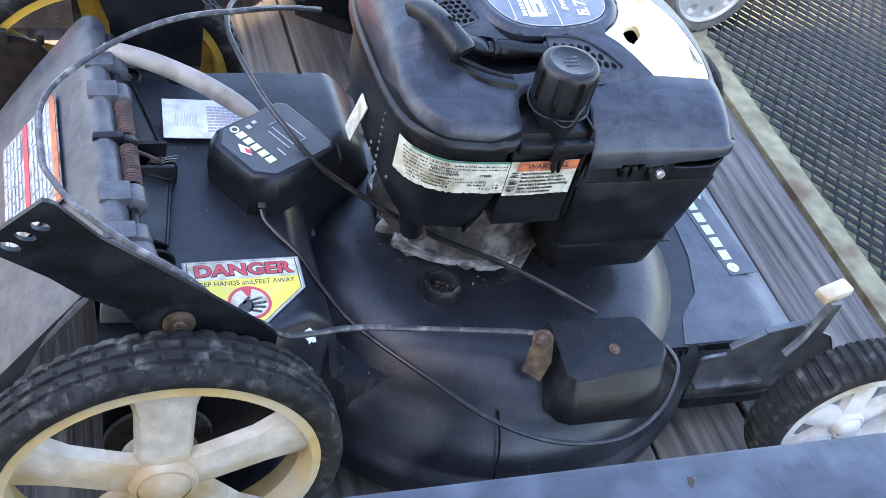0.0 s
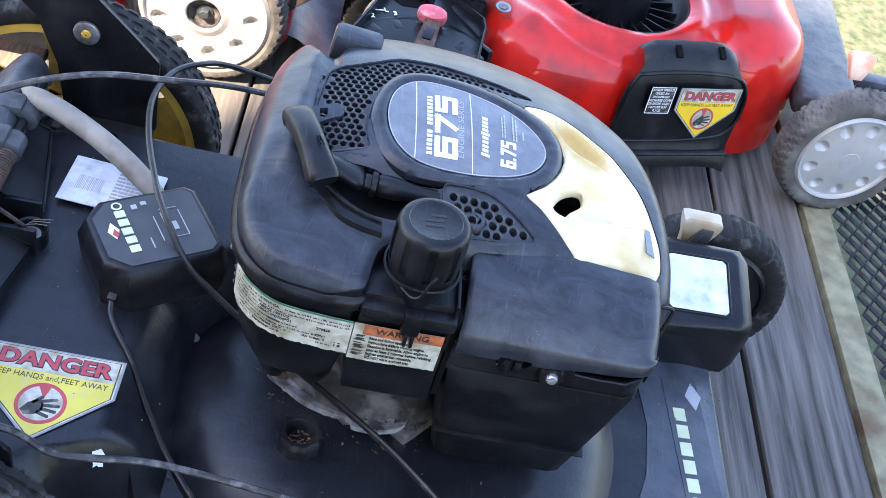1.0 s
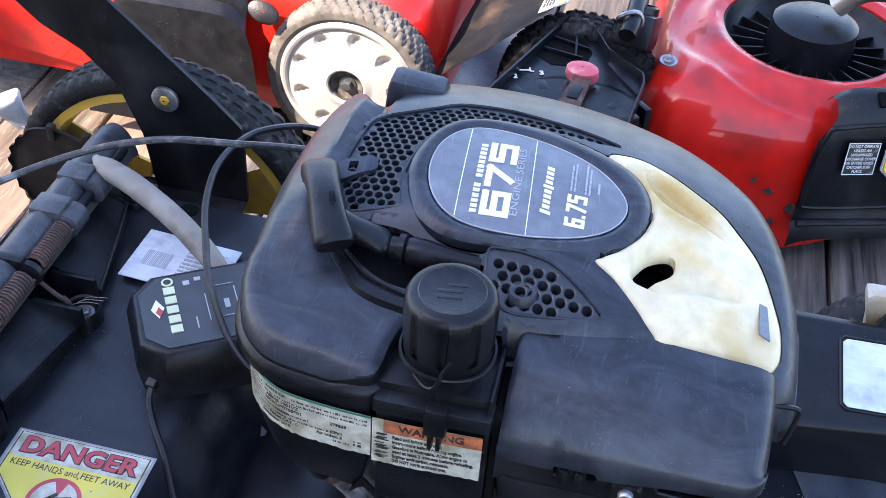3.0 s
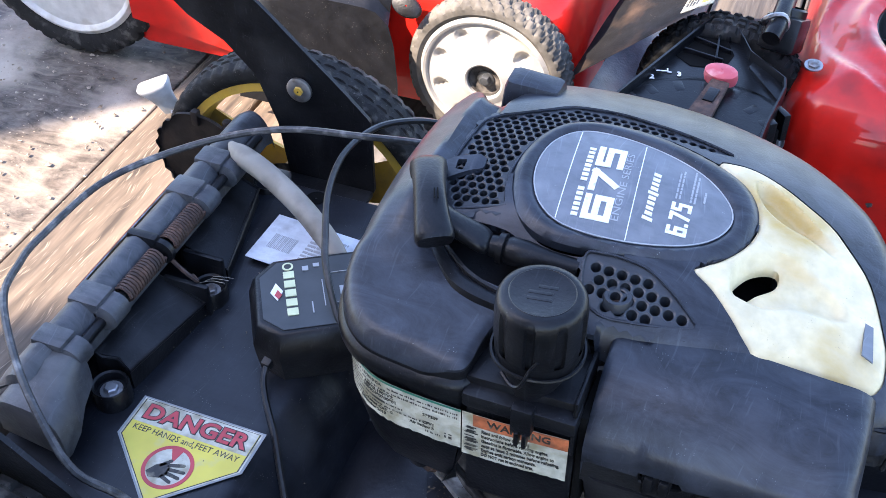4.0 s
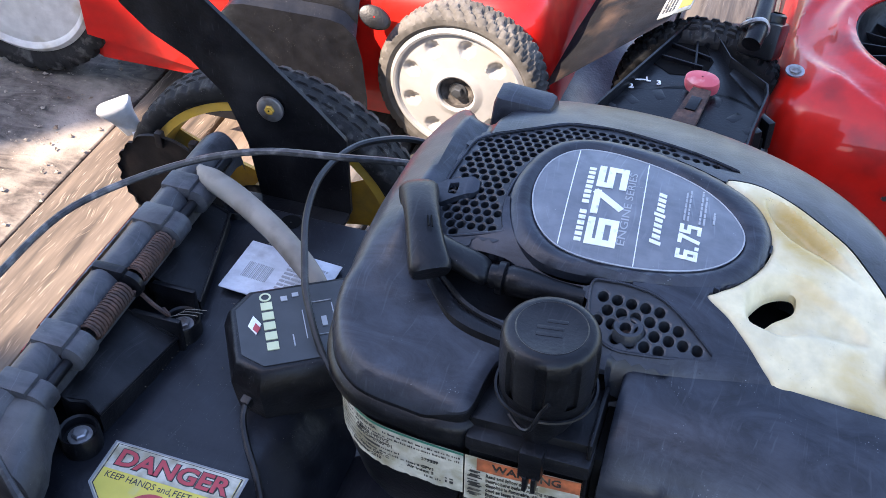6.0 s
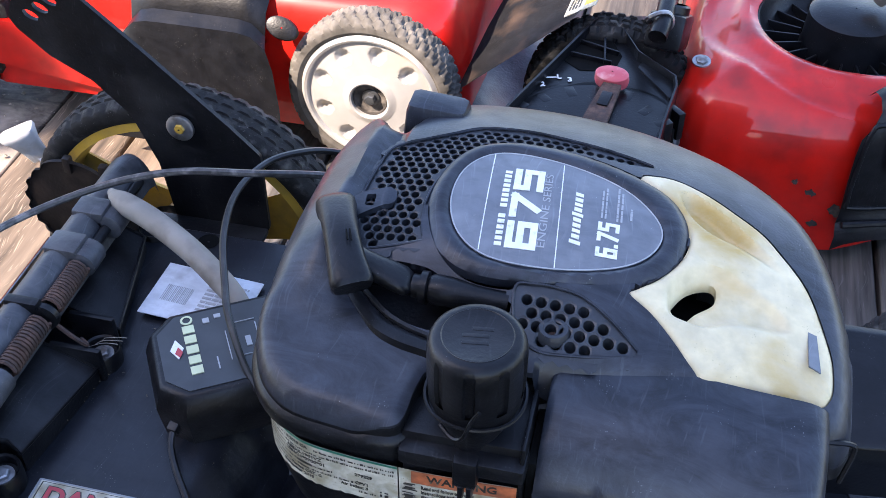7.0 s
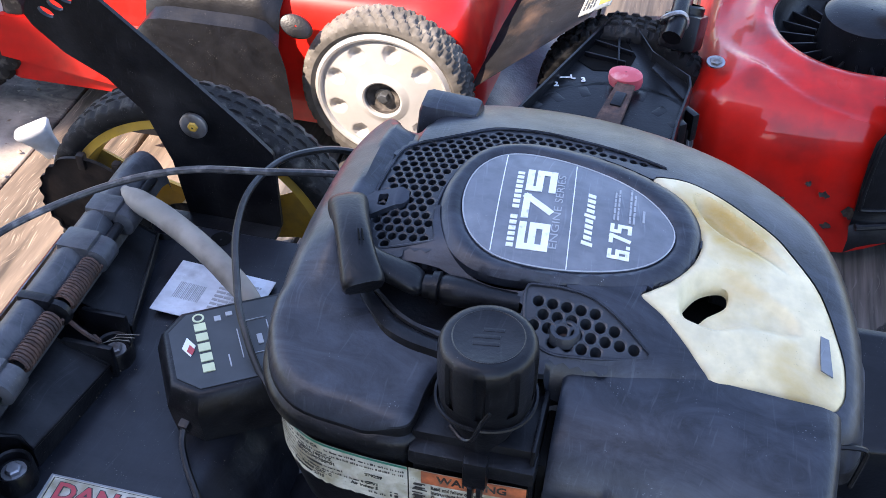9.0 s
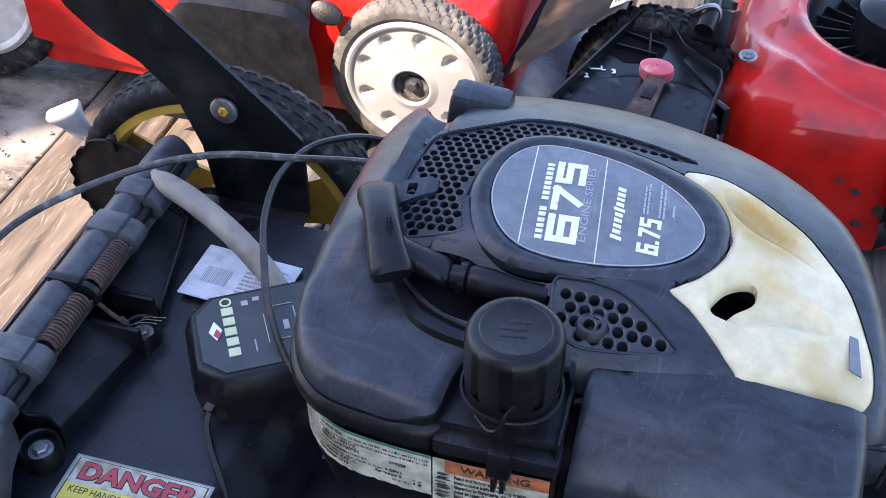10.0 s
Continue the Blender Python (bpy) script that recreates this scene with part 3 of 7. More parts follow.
deck_outline += [(0.215, MID - 0.172), (0.345, MID - 0.172), (0.358, MID - 0.16), (0.358, MID + 0.16), (0.345, MID + 0.172), (0.215, MID + 0.172)]
deck_outline += [(C0[0] + 0.258 * math.cos(radians(a)), C0[1] + 0.258 * math.sin(radians(a))) for a in range(40, 140, 5)]
deck_outline += [(-0.24, MID + 0.21), (-0.42, MID + 0.205)]
deck = part("deck", field(deck_outline, deck_height, 0.005, drop=0.035), DECK, mower, "black painted steel deck with dust and scuffs")
seam = tube([(-0.052, MID - 0.215, 0.138), (-0.055, MID - 0.243, 0.12), (-0.056, MID - 0.2575, 0.08), (-0.056, MID - 0.2645, 0.065), (-0.056, MID - 0.261, 0.04)], 0.0013, 12, 6)
part("seam", seam, DARK, deck)
ring_profile = [(0.128, 0.1772), (0.150, 0.1762), (0.172, 0.1715), (0.188, 0.1655), (0.205, 0.153), (0.222, 0.1345), (0.234, 0.1215), (0.245, 0.112), (0.2535, 0.096), (0.258, 0.080), (0.2600, 0.074), (0.2665, 0.069), (0.2685, 0.062), (0.2650, 0.056), (0.2645, 0.03)]
part("housing_ring", moved(lathe(ring_profile, 128), Matrix.Translation((C0[0], C0[1], 0))), DECK, deck)

# sheet over the deck with the sky sheen in its colour
part("apron", field([(0.182, MID - 0.176), (0.186, MID - 0.156), (0.200, MID - 0.120), (0.232, MID - 0.088), (0.251, MID - 0.030), (0.257, MID + 0.03), (0.250, MID + 0.09), (0.228, MID + 0.150), (0.336, MID + 0.156), (0.336, MID - 0.156), (0.30, MID - 0.170)], lambda x, y: deck_height(x, y) + 0.0012, 0.006, skirt=0.001), APRON_PAINT, deck, "dusty front apron of the deck, coloured paler for sky sheen")

# the brand strip on the apron: letters become plain shapes
strip = part("brand_strip", moved(block(-0.082, 0.082, -0.019, 0.019, -0.0004, 0.0004, 0), frame_on((0.303, 0.047, 0.1386), (-0.08, 1, 0), (0, 0, 1))), APRON_PAINT, deck, "dark label strip with pale shapes")
mk = frame_on((0.2955, 0.040, 0.1392), (-0.06, 1, 0), (0, 0, 1))
part("print", bars([(-0.052 + 0.0212 * i, -0.0362 + 0.0212 * i, 0, 0.0125) for i in range(5)], mk), INK_GOLD, strip)
part("emblem", moved(lathe([(0.001, 0.0004), (0.0075, 0.0004), (0.0075, -0.0004)], 20), mk @ Matrix.Translation((-0.0645, 0, 0))), INK_GOLD, strip)
part("emblem", moved(prism([(-0.018, 0), (0, 0.009), (0.018, 0), (0, -0.009)], -0.0002, 0.0003), mk @ Matrix.Translation((0.066, -0.019, 0))), INK_GREY, strip)

# wheels and their brackets
wheel("black tyre on a yellow rim with dirty white spokes", mower, (-0.375, -0.212, 0.155), 0.154, 0.132, 0.05, -1, RUBBER, RIM_PALE, BONE, BONE, knobs=50, deep=0.0026, tread="slits")
wheel("black knobbly tyre on a yellow rim", mower, (-0.384, 0.306, 0.160), 0.160, 0.137, 0.05, 1, RUBBER, YELLOW, YELLOW, BONE, knobs=62, phase=2, deep=0.0014)
wheel("small black ribbed tyre with white spokes", mower, (0.352, -0.215, 0.106), 0.105, 0.078, 0.045, -1, RUBBER, WHITE, WHITE, WHITE, knobs=52, tread="ribs")
wheel("small black ribbed tyre", mower, (0.350, 0.310, 0.106), 0.105, 0.080, 0.045, -1, RUBBER, SHELL_DARK, SHELL_DARK, SHELL_DARK, knobs=52, tread="ribs", disc=True, dents=False, deep=0.0008)


def handle_bracket(y, side):
    """A flat steel bracket with slots at its upper end, leaning back over the rear wheel."""
    if y < 0:
        pts = [(-0.4975, 0.404), (-0.484, 0.4185), (-0.4575, 0.4425), (-0.4505, 0.4405), (-0.421, 0.405), (-0.356, 0.350), (-0.300, 0.300), (-0.284, 0.283), (-0.284, 0.215), (-0.375, 0.215), (-0.382, 0.275), (-0.4055, 0.327), (-0.4345, 0.346), (-0.456, 0.368), (-0.486, 0.3915), (-0.4965, 0.399)]
        middles = ((-0.4595, 0.4195), (-0.4695, 0.4105), (-0.4798, 0.4015))
    else:
        pts = [(-0.4935, 0.408), (-0.488, 0.422), (-0.470, 0.445), (-0.455, 0.4585), (-0.447, 0.4555), (-0.425, 0.435), (-0.378, 0.392), (-0.309, 0.326), (-0.284, 0.300), (-0.284, 0.215), (-0.375, 0.215), (-0.382, 0.275), (-0.400, 0.325), (-0.429, 0.355), (-0.464, 0.375), (-0.488, 0.398)]
        middles = ((-0.4515, 0.4285), (-0.4615, 0.4205), (-0.4718, 0.4125))
    slots = []
    for cx, cz in middles:
        slots.append([(cx + 0.0078 * math.cos(a) * 0.9 + 0.0040 * math.sin(a) * 0.44, cz - 0.0078 * math.cos(a) * 0.44 + 0.0040 * math.sin(a) * 0.9) for a in (2 * math.pi * k / 14 for k in range(14))])
    bm = field(pts, lambda x, z: 0.0, 0.004, slots, skirt=0.004)
    m = Matrix(((1, 0, 0, 0), (0, 0, -side, y), (0, 1, 0, 0), (0, 0, 0, 1)))
    bm.transform(m)
    bmesh.ops.recalc_face_normals(bm, faces=bm.faces)
    return bm


for y, side in ((-0.185, 1), (0.258, 1)):
    br = part("handle_bracket", handle_bracket(y, side), SHELL_DARK, mower, "flat black steel handle bracket with slotted holes")
    part("washer", moved(lathe([(0.004, -0.0012), (0.011, -0.0016), (0.0125, -0.0008), (0.0125, 0.002)], 28, "y"), Matrix.Translation((-0.353 if y > 0 else -0.364, y - 0.004, 0.321 if y > 0 else 0.311))), STEEL if y > 0 else TARNISH, br)
    part("bolt", moved(lathe([(0.001, -0.0022), (0.0042, -0.002), (0.0050, 0.0)], 6, "y"), Matrix.Translation((-0.353 if y > 0 else -0.364, y - 0.005, 0.321 if y > 0 else 0.311))), YELLOW if y > 0 else TARNISH, br)
    part("flange", block(-0.42, -0.285, min(y, y + 0.03 * (1 if y < 0 else -1)), max(y, y + 0.03 * (1 if y < 0 else -1)), 0.212, 0.218, 0.002), SHELL_DARK, br)

# front height lever with its galvanised bracket
for y, s in ((-0.165, -1), (0.262, 1)):
    plate = [(0.180, 0.096), (0.178, 0.128), (0.175, 0.160), (0.180, 0.1655), (0.2065, 0.1685), (0.2090, 0.1790), (0.2130, 0.1815), (0.2347, 0.1955), (0.2410, 0.1955), (0.2605, 0.2050), (0.285, 0.205), (0.3284, 0.1827), (0.352, 0.145), (0.356, 0.10), (0.27, 0.090)]
    bm = field(plate, lambda x, z: 0.0, 0.006, skirt=0.004)
    bm.transform(Matrix(((1, 0, 0, 0), (0, 0, 1, y), (0, 1, 0, 0), (0, 0, 0, 1))))
    lever = part("height_bracket", bm, DULL_STEEL, mower, "zinc steel height bracket with bent edge")
    part("lip", block(0.178, 0.262, y - 0.014, y + 0.002, 0.122, 0.128, 0.002), DULL_STEEL, lever)
    part("bent_edge", moved(block(-0.020, 0.020, -0.006, 0.002, -0.0015, 0.0015, 0.001), pose(0.2215, y, 0.189, 0, -32, 0)), DULL_STEEL, lever)
    part("bent_edge", moved(block(-0.024, 0.024, -0.005, 0.002, -0.0015, 0.0015, 0.001), pose(0.262, y, 0.2045, 0, -12, 0)), DULL_STEEL, lever)
    part("lever_arm", tube([(0.268, y - 0.012, 0.172), (0.284, y - 0.008, 0.190), (0.296, y - 0.002, 0.212), (0.303, y, 0.232)], 0.0048, 12, 6), DULL_STEEL, lever)
    part("lever_strap", block(0.300, 0.314, y - 0.004, y, 0.185, 0.236, 0.0015), DULL_STEEL, lever)
    if s < 0:
        knob = moved(block(-0.020, 0.020, -0.009, 0.009, -0.006, 0.006, 0.004, segs=3), pose(0.314, y + 0.014, 0.236, 0, -4, 14))
    else:
        knob = loft([[(0.30 + a * k, 0.270 + b * k * 0.45, z) for a, b in ((-1, -1), (1, -1), (1, 1), (-1, 1))] for k, z in ((0.013, 0.200), (0.015, 0.215), (0.019, 0.228), (0.0215, 0.238), (0.0215, 0.243), (0.017, 0.246))], True, True, True)
    part("knob", knob, BONE, lever, "off-white plastic lever knob")
far = part("quadrant", moved(field([((0.055 if (a // 9) % 2 or not 120 < a < 250 else 0.050) * math.cos(radians(a)), (0.055 if (a // 9) % 2 or not 120 < a < 250 else 0.050) * math.sin(radians(a))) for a in range(0, 360, 9)], lambda x, z: 0.0, 0.006, skirt=0.004), Matrix(((1, 0, 0, -0.486), (0, 0, 1, 0.272), (0, 1, 0, 0.195), (0, 0, 0, 1)))), BROWN_STEEL, mower, "dark brown notched height quadrant")
for dx in (0.0, 0.036):
    part("lug", block(-0.49 + dx, -0.482 + dx, 0.268, 0.276, 0.236, 0.2535 - 0.1 * dx, 0.002), BROWN_STEEL, far)
rear_lever = part("rear_lever", tube([(-0.488, 0.288, 0.196), (-0.515, 0.294, 0.206), (-0.534, 0.300, 0.226)], 0.0055, 12, 6), STEEL, mower)
part("strap", tube([(-0.500, 0.276, 0.186), (-0.526, 0.288, 0.212)], 0.0035, 6, 6), STEEL, rear_lever)
def pad(k, z):
    ring_ = []
    for q in range(20):
        t = 2 * math.pi * q / 20
        c, s = math.cos(t), math.sin(t)
        ring_.append((k * math.copysign(abs(c) ** 0.5, c), 0.5 * k * math.copysign(abs(s) ** 0.5, s), z + 0.004 * abs(c) * (z > 0.04)))
    return ring_


part("knob", moved(loft([pad(k, z) for k, z in ((0.0095, 0.0), (0.0105, 0.015), (0.0125, 0.030), (0.0165, 0.041), (0.0185, 0.047), (0.0180, 0.051), (0.0150, 0.053))], True, True, True), pose(-0.534, 0.30, 0.224, 8, -22, 20) @ Matrix.Diagonal((1.0, 1.0, 0.72, 1))), WHITE, rear_lever, "off-white plastic lever knob")

# rear discharge door, its hinge bar, springs and seat
door_prof = [(-0.384, 0.262), (-0.388, 0.284), (-0.400, 0.295), (-0.414, 0.288), (-0.438, 0.255), (-0.475, 0.202), (-0.515, 0.135), (-0.535, 0.07)]
door_loops = []
for y in (-0.112, -0.108, -0.10, 0.0, 0.1, 0.2, 0.236, 0.246, 0.25):
    sink = 0.014 if y in (-0.112, 0.25) else 0.004 if y in (-0.108, 0.246) else 0
    door_loops.append([Vector((p.x, y, p.z - sink)) for p in spline([(a, 0, b) for a, b in door_prof], 24)])
door = part("rear_door", loft(door_loops, False), GREY_PLASTIC, mower, "sun-bleached grey plastic rear door, closed")
flare = loft([[Vector((-0.40 - 0.03 * k, -0.108 - 0.01 * k, 0.285 - 0.012 * k * k)), Vector((-0.44 - 0.03 * k, -0.12 - 0.02 * k, 0.262 - 0.018 * k)), Vector((-0.50 - 0.02 * k, -0.13 - 0.02 * k, 0.20 - 0.02 * k)), Vector((-0.56, -0.14 - 0.02 * k, 0.10))] for k in (0, 1, 2, 3)], False)
part("flare", flare, GREY_PLASTIC, door)
dm = frame_on((-0.464, 0.085, 0.2215), (0.0, -1, 0), (-0.82, 0, 0.57))
part("warning_label", moved(block(-0.075, 0.075, -0.045, 0.045, -0.0005, 0.0005, 0), dm @ Matrix.Translation((0, 0, 0.002))), FOIL, door, "creased warning label with orange and red bands")
part("band", bars([(-0.074, 0.074, 0.040, 0.008), ], dm @ Matrix.Translation((0, 0, 0.003))), LABEL_ORANGE, door)
part("band", bars([(-0.074, 0.074, -0.006, 0.007)], dm @ Matrix.Translation((0, 0, 0.003))), INK_RED, door)
part("print", bars(small_print(0.14, 0.03, 5, 4), dm @ Matrix.Translation((0, 0.016, 0.003))), INK_GREY, door)
part("print", bars(small_print(0.14, 0.03, 5, 5), dm @ Matrix.Translation((0, -0.028, 0.003))), INK_GREY, door)
rod = part("hinge_rod", tube([(-0.383, -0.11, 0.280), (-0.383, 0.222, 0.282)], 0.0045, 4, 10, smooth=False), SHELL_DARK, mower)
for y0, y1 in ((0.062, 0.108), (-0.004, 0.046)):
    turns = 15
    coil = [(-0.381 + 0.0075 * math.cos(a), y0 + (y1 - y0) * a / (2 * math.pi * turns), 0.284 + 0.0075 * math.sin(a)) for a in (2 * math.pi * k / 10 for k in range(turns * 10 + 1))]
    part("spring", tube(coil, 0.0016, smooth=False, segs=5), RUST, mower, "rusty coil spring on the hinge rod")
part("spring_tail", tube([(-0.378, 0.055, 0.276), (-0.36, 0.048, 0.272), (-0.350, 0.050, 0.262), (-0.36, 0.058, 0.258)], 0.0018, 14, 5), RUST, mower)
for y, w in ((0.122, 0.024), (-0.020, 0.024), (0.168, 0.022), (-0.068, 0.020), (0.054, 0.009)):
    knuckle = [[(-0.382 + q * math.cos(t), yy, 0.282 + q * math.sin(t)) for t in (2 * math.pi * k / 20 for k in range(20))] for yy, q in ((y - w / 2, 0.008), (y - w / 2 + 0.002, 0.0115), (y + w / 2 - 0.002, 0.0115), (y + w / 2, 0.008))]
    part("knuckle", joined(loft(knuckle, True, True, True), block(-0.412, -0.384, y - w / 2, y + w / 2, 0.272, 0.2965, 0.003)), GREY_PLASTIC if w > 0.01 else SHELL_DARK, mower)
for outline in ([(-0.391, 0.086), (-0.391, 0.186), (-0.366, 0.184), (-0.356, 0.140), (-0.344, 0.085)], [(-0.385, -0.047), (-0.389, 0.046), (-0.342, 0.043), (-0.355, -0.0465), (-0.367, -0.042), (-0.378, -0.047)]):
    seat = field(outline, lambda x, y: 0.262 - 0.36 * (x + 0.39) + 0.0, 0.004, drop=0.225)
    hs = part("hinge_seat", seat, SHELL_DARK, mower, "black moulded hinge seat screwed to the deck")
    edge = [(p[0], p[1], 0.2625 - 0.36 * (p[0] + 0.39)) for p in outline]
    part("rim", tube(edge, 0.0018, smooth=False, segs=6, closed=True), SHELL_DARK, hs)
end_rows = []
for y, half, top, z0 in ((-0.066, 0.013, 0.287, 0.262), (-0.070, 0.017, 0.2905, 0.258), (-0.088, 0.021, 0.2905, 0.252), (-0.106, 0.029, 0.2875, 0.246), (-0.122, 0.032, 0.2835, 0.242), (-0.1265, 0.0315, 0.2815, 0.242), (-0.128, 0.029, 0.278, 0.244)):
    arch = []
    for k in range(15):
        c, e = math.cos(math.pi * k / 14), math.sin(math.pi * k / 14)
        arch.append((-0.386 + half * math.copysign(abs(c) ** 0.55, c), y - 0.10 * half * c, z0 + (top - z0) * e ** 0.6))
    end_rows.append(arch)
end = loft(end_rows, True, True, True)
part("door_end", end, GREY_PLASTIC, door, "dark grey moulded sleeve at the door's end")
for y0, x1, z1 in ((0.076, -0.342, 0.264), (0.044, -0.338, 0.262)):
    part("spring_arm", block(-0.380, x1, y0, y0 + 0.005, 0.228, z1, 0.002), SHELL_DARK, mower)
for s in range(3):
    part("straw", tube([(-0.356 + 0.004 * s, 0.058 + 0.004 * s, 0.250), (-0.345, 0.062 + 0.003 * s, 0.253), (-0.335 + 0.002 * s, 0.066 + 0.004 * s, 0.250)], 0.0003, 6, 4), HOSE, mower)
for bx_, y in ((-0.348, 0.0620), (-0.364, -0.0612), (-0.368, 0.206)):
    cup = lathe([(0.015, -0.02), (0.015, 0.003), (0.0142, 0.0042), (0.0125, 0.003), (0.012, -0.004), (0.001, -0.005)], 24)
    part("bolt_seat", moved(cup, Matrix.Translation((bx_, y, 0.243))), SHELL_DARK, mower)
    part("bolt", bolt((bx_, y, 0.2395), (0, 0, 1), 0.0060, 0.005), STEEL if y < 0.2 else RUST, mower)
hose = part("hose", tube([(-0.392, 0.190, 0.294), (-0.378, 0.181, 0.293), (-0.345, 0.168, 0.290), (-0.30, 0.147, 0.280), (-0.262, 0.125, 0.266), (-0.244, 0.112, 0.256)], lambda u: 0.0035 + 0.0065 * smooth(0, 0.25, u) - 0.003 * smooth(0.7, 1, u), 36, 14), HOSE, mower, "weathered grey plastic tube, cut at an angle")

# flat black disc, coloured as the shade in a hole
part("deck_hole", moved(lathe([(0.001, 0), (0.008, 0), (0.0095, 0.0004)], 20), Matrix.Translation((-0.318, 0.204, 0.2412))), DARK, mower)

# labels on the deck
def danger_label(m, parent, size, paper):
    """A five-sided warning label: its header, line of print and the round sign."""
    k = size / 0.1

    def shape(s):
        pts = [(-0.05, 0.0), (0.05, 0.0), (0.05, -0.036), (0.0, -0.083), (-0.05, -0.036)]
        c = (0, -0.034)
        return [((c[0] + (p[0] - c[0]) * s) * k, (c[1] + (p[1] - c[1]) * s) * k) for p in pts]

    top = part("danger_label", prism(shape(1.07), -0.0004, 0.0, 0, m), LABEL_GREY, parent, "five-sided yellow danger label with a hand sign")
    part("edge", prism(shape(1.03), 0.0, 0.0002, 0, m), PAPER, top)
    part("line", prism(shape(1.006), 0.0, 0.0003, 0, m), INK_BLACK, top)
    part("field", prism(shape(0.985), 0.0, 0.0004, 0, m), paper, top)
    part("header", moved(block(-0.049 * k, 0.049 * k, -0.0215 * k, -0.0005 * k, 0.0002, 0.0006, 0), m), PAPER, top)
    part("print", letters("DANGER", 0.0192 * k, m @ Matrix.Translation((0, -0.0112 * k, 0.0006)), 0.0002, 1.14, 0.0013 * k), INK_BLACK, top)
    part("print", letters("DANGER", 0.0192 * k, m @ Matrix.Translation((0, -0.0112 * k, 0.0009)), 0.0002, 1.14, 0.0005 * k), INK_RED, top)
    part("print", letters("KEEP HANDS and FEET AWAY", 0.0075 * k, m @ Matrix.Translation((0, -0.0265 * k, 0.0004)), 0.0002, 0.92), INK_BLACK, top)
    disc = m @ Matrix.Translation((0, -0.051 * k, 0.0004))
    part("sign_ring", moved(lathe([(0.0195 * k, 0), (0.0195 * k, 0.0004), (0.0165 * k, 0.0004), (0.0165 * k, 0)], 40), disc), INK_RED, top)
    part("sign_disc", moved(lathe([(0.0165 * k, 0), (0.0165 * k, 0.0003), (0.001 * k, 0.0003)], 32), disc), PAPER, top)
    palm = [prism([(-0.0135, -0.0085), (-0.0095, -0.0125), (-0.001, -0.0105), (0.003, -0.0065), (0.0025, 0.0), (-0.003, 0.003), (-0.009, -0.001)], 0.0002, 0.0007)]
    for fx, fy, tilt, long in ((-0.006, -0.001, 48, 0.0105), (-0.0005, 0.0012, 18, 0.0135), (0.001, -0.002, 6, 0.0145), (0.001, -0.0052, -6, 0.0130), (-0.001, -0.0085, -18, 0.0110)):
        palm.append(moved(prism([(0, -0.0014), (long - 0.001, -0.0013), (long, 0), (long - 0.001, 0.0013), (0, 0.0016)], 0.0002, 0.0007), pose(fx, fy, 0, 0, 0, tilt)))
    part("sign_shape", moved(joined(*palm), disc @ Matrix.Diagonal((k, k, 1, 1))), INK_BLACK, top)
    part("sign_wedge", prism([(-0.006 * k, 0.0165 * k), (0.004 * k, 0.0165 * k), (0.001 * k, 0.004 * k)], 0.0002, 0.0005, 0, disc), INK_RED, top)
    return top


danger_label(frame_on((-0.289, -0.053, 0.2308), (1, 0.0, 0), (0, 0, 1)), mower, 0.1, LABEL_YELLOW)
sm = frame_on((-0.296, 0.136, 0.2415), (1, -0.07, 0.0), (0, -0.04, 1))
tag = part("barcode_label", moved(block(-0.043, 0.043, -0.029, 0.029, -0.0005, 0.0005, 0), sm @ Matrix.Translation((0, 0, 0.0015))), PAPER_CLEAN, mower, "white paper label with bars of print")
rnd = random.Random(3)
part("print", bars([(-0.030 + 0.0015 * i, -0.030 + 0.0015 * i + rnd.choice((0.0003, 0.0003, 0.0006)), -0.003, 0.018) for i in range(16)], sm @ pose(-0.002, 0, 0.002, 0, 0, 0)), INK_GREY, tag)
part("print", bars(small_print(0.038, 0.040, 9, 9, word=4), sm @ pose(0.020, 0, 0.002)), INK_GREY, tag)

# control box with its gland
bx = Matrix.Translation((-0.243, 0.062, 0)) @ pose(0, 0, 0, 0, 0, 32)
def oct_box(u, v, c):
    return [(-u + c, -v), (u - c * 0.4, -v), (u, -v + c * 0.4), (u, v - c * 0.4), (u - c * 0.4, v), (-u + c, v), (-u, v - c), (-u, -v + c)]
rings = [(0.053, 0.046, 0.018, 0.229), (0.055, 0.048, 0.019, 0.246), (0.056, 0.049, 0.019, 0.258), (0.051, 0.044, 0.017, 0.274), (0.049, 0.042, 0.016, 0.2765), (0.047, 0.040, 0.016, 0.277)]
box = part("control_box", moved(loft([[(x, y, z) for x, y in oct_box(u, v, c)] for u, v, c, z in rings], True, False, True), bx), SHELL_DARK, mower, "black octagonal plastic box with a printed panel")
part("panel", moved(prism(oct_box(0.0455, 0.0385, 0.015), 0.277, 0.2778), bx), mat("dark_panel_print", (0.035, 0.038, 0.04), 0.4, bump=0.05), box)
pm = bx @ Matrix.Translation((0, 0, 0.2782)) @ pose(0, 0, 0, 0, 0, -90)
part("print", bars([(-0.026 + 0.0106 * i, -0.0182 + 0.0106 * i, -0.022, 0.0088) for i in range(5)], pm), INK_GOLD, box)
part("emblem", moved(lathe([(0.0030, 0.0003), (0.0046, 0.0003), (0.0046, -0.0003)], 18), pm @ Matrix.Translation((-0.0320, -0.022, 0))), INK_GOLD, box)
part("emblem", prism([(-0.010, -0.034), (0.0, -0.029), (0.010, -0.034), (0.0, -0.039)], -0.0003, 0.0003, 0, pm @ Matrix.Translation((-0.004, 0.001, 0))), INK_WHITE, box)
part("emblem", prism([(-0.002, -0.033), (0.004, -0.030), (0.009, -0.033), (0.004, -0.036)], 0.0003, 0.0005, 0, pm @ Matrix.Translation((-0.004, 0.001, 0))), INK_RED, box)
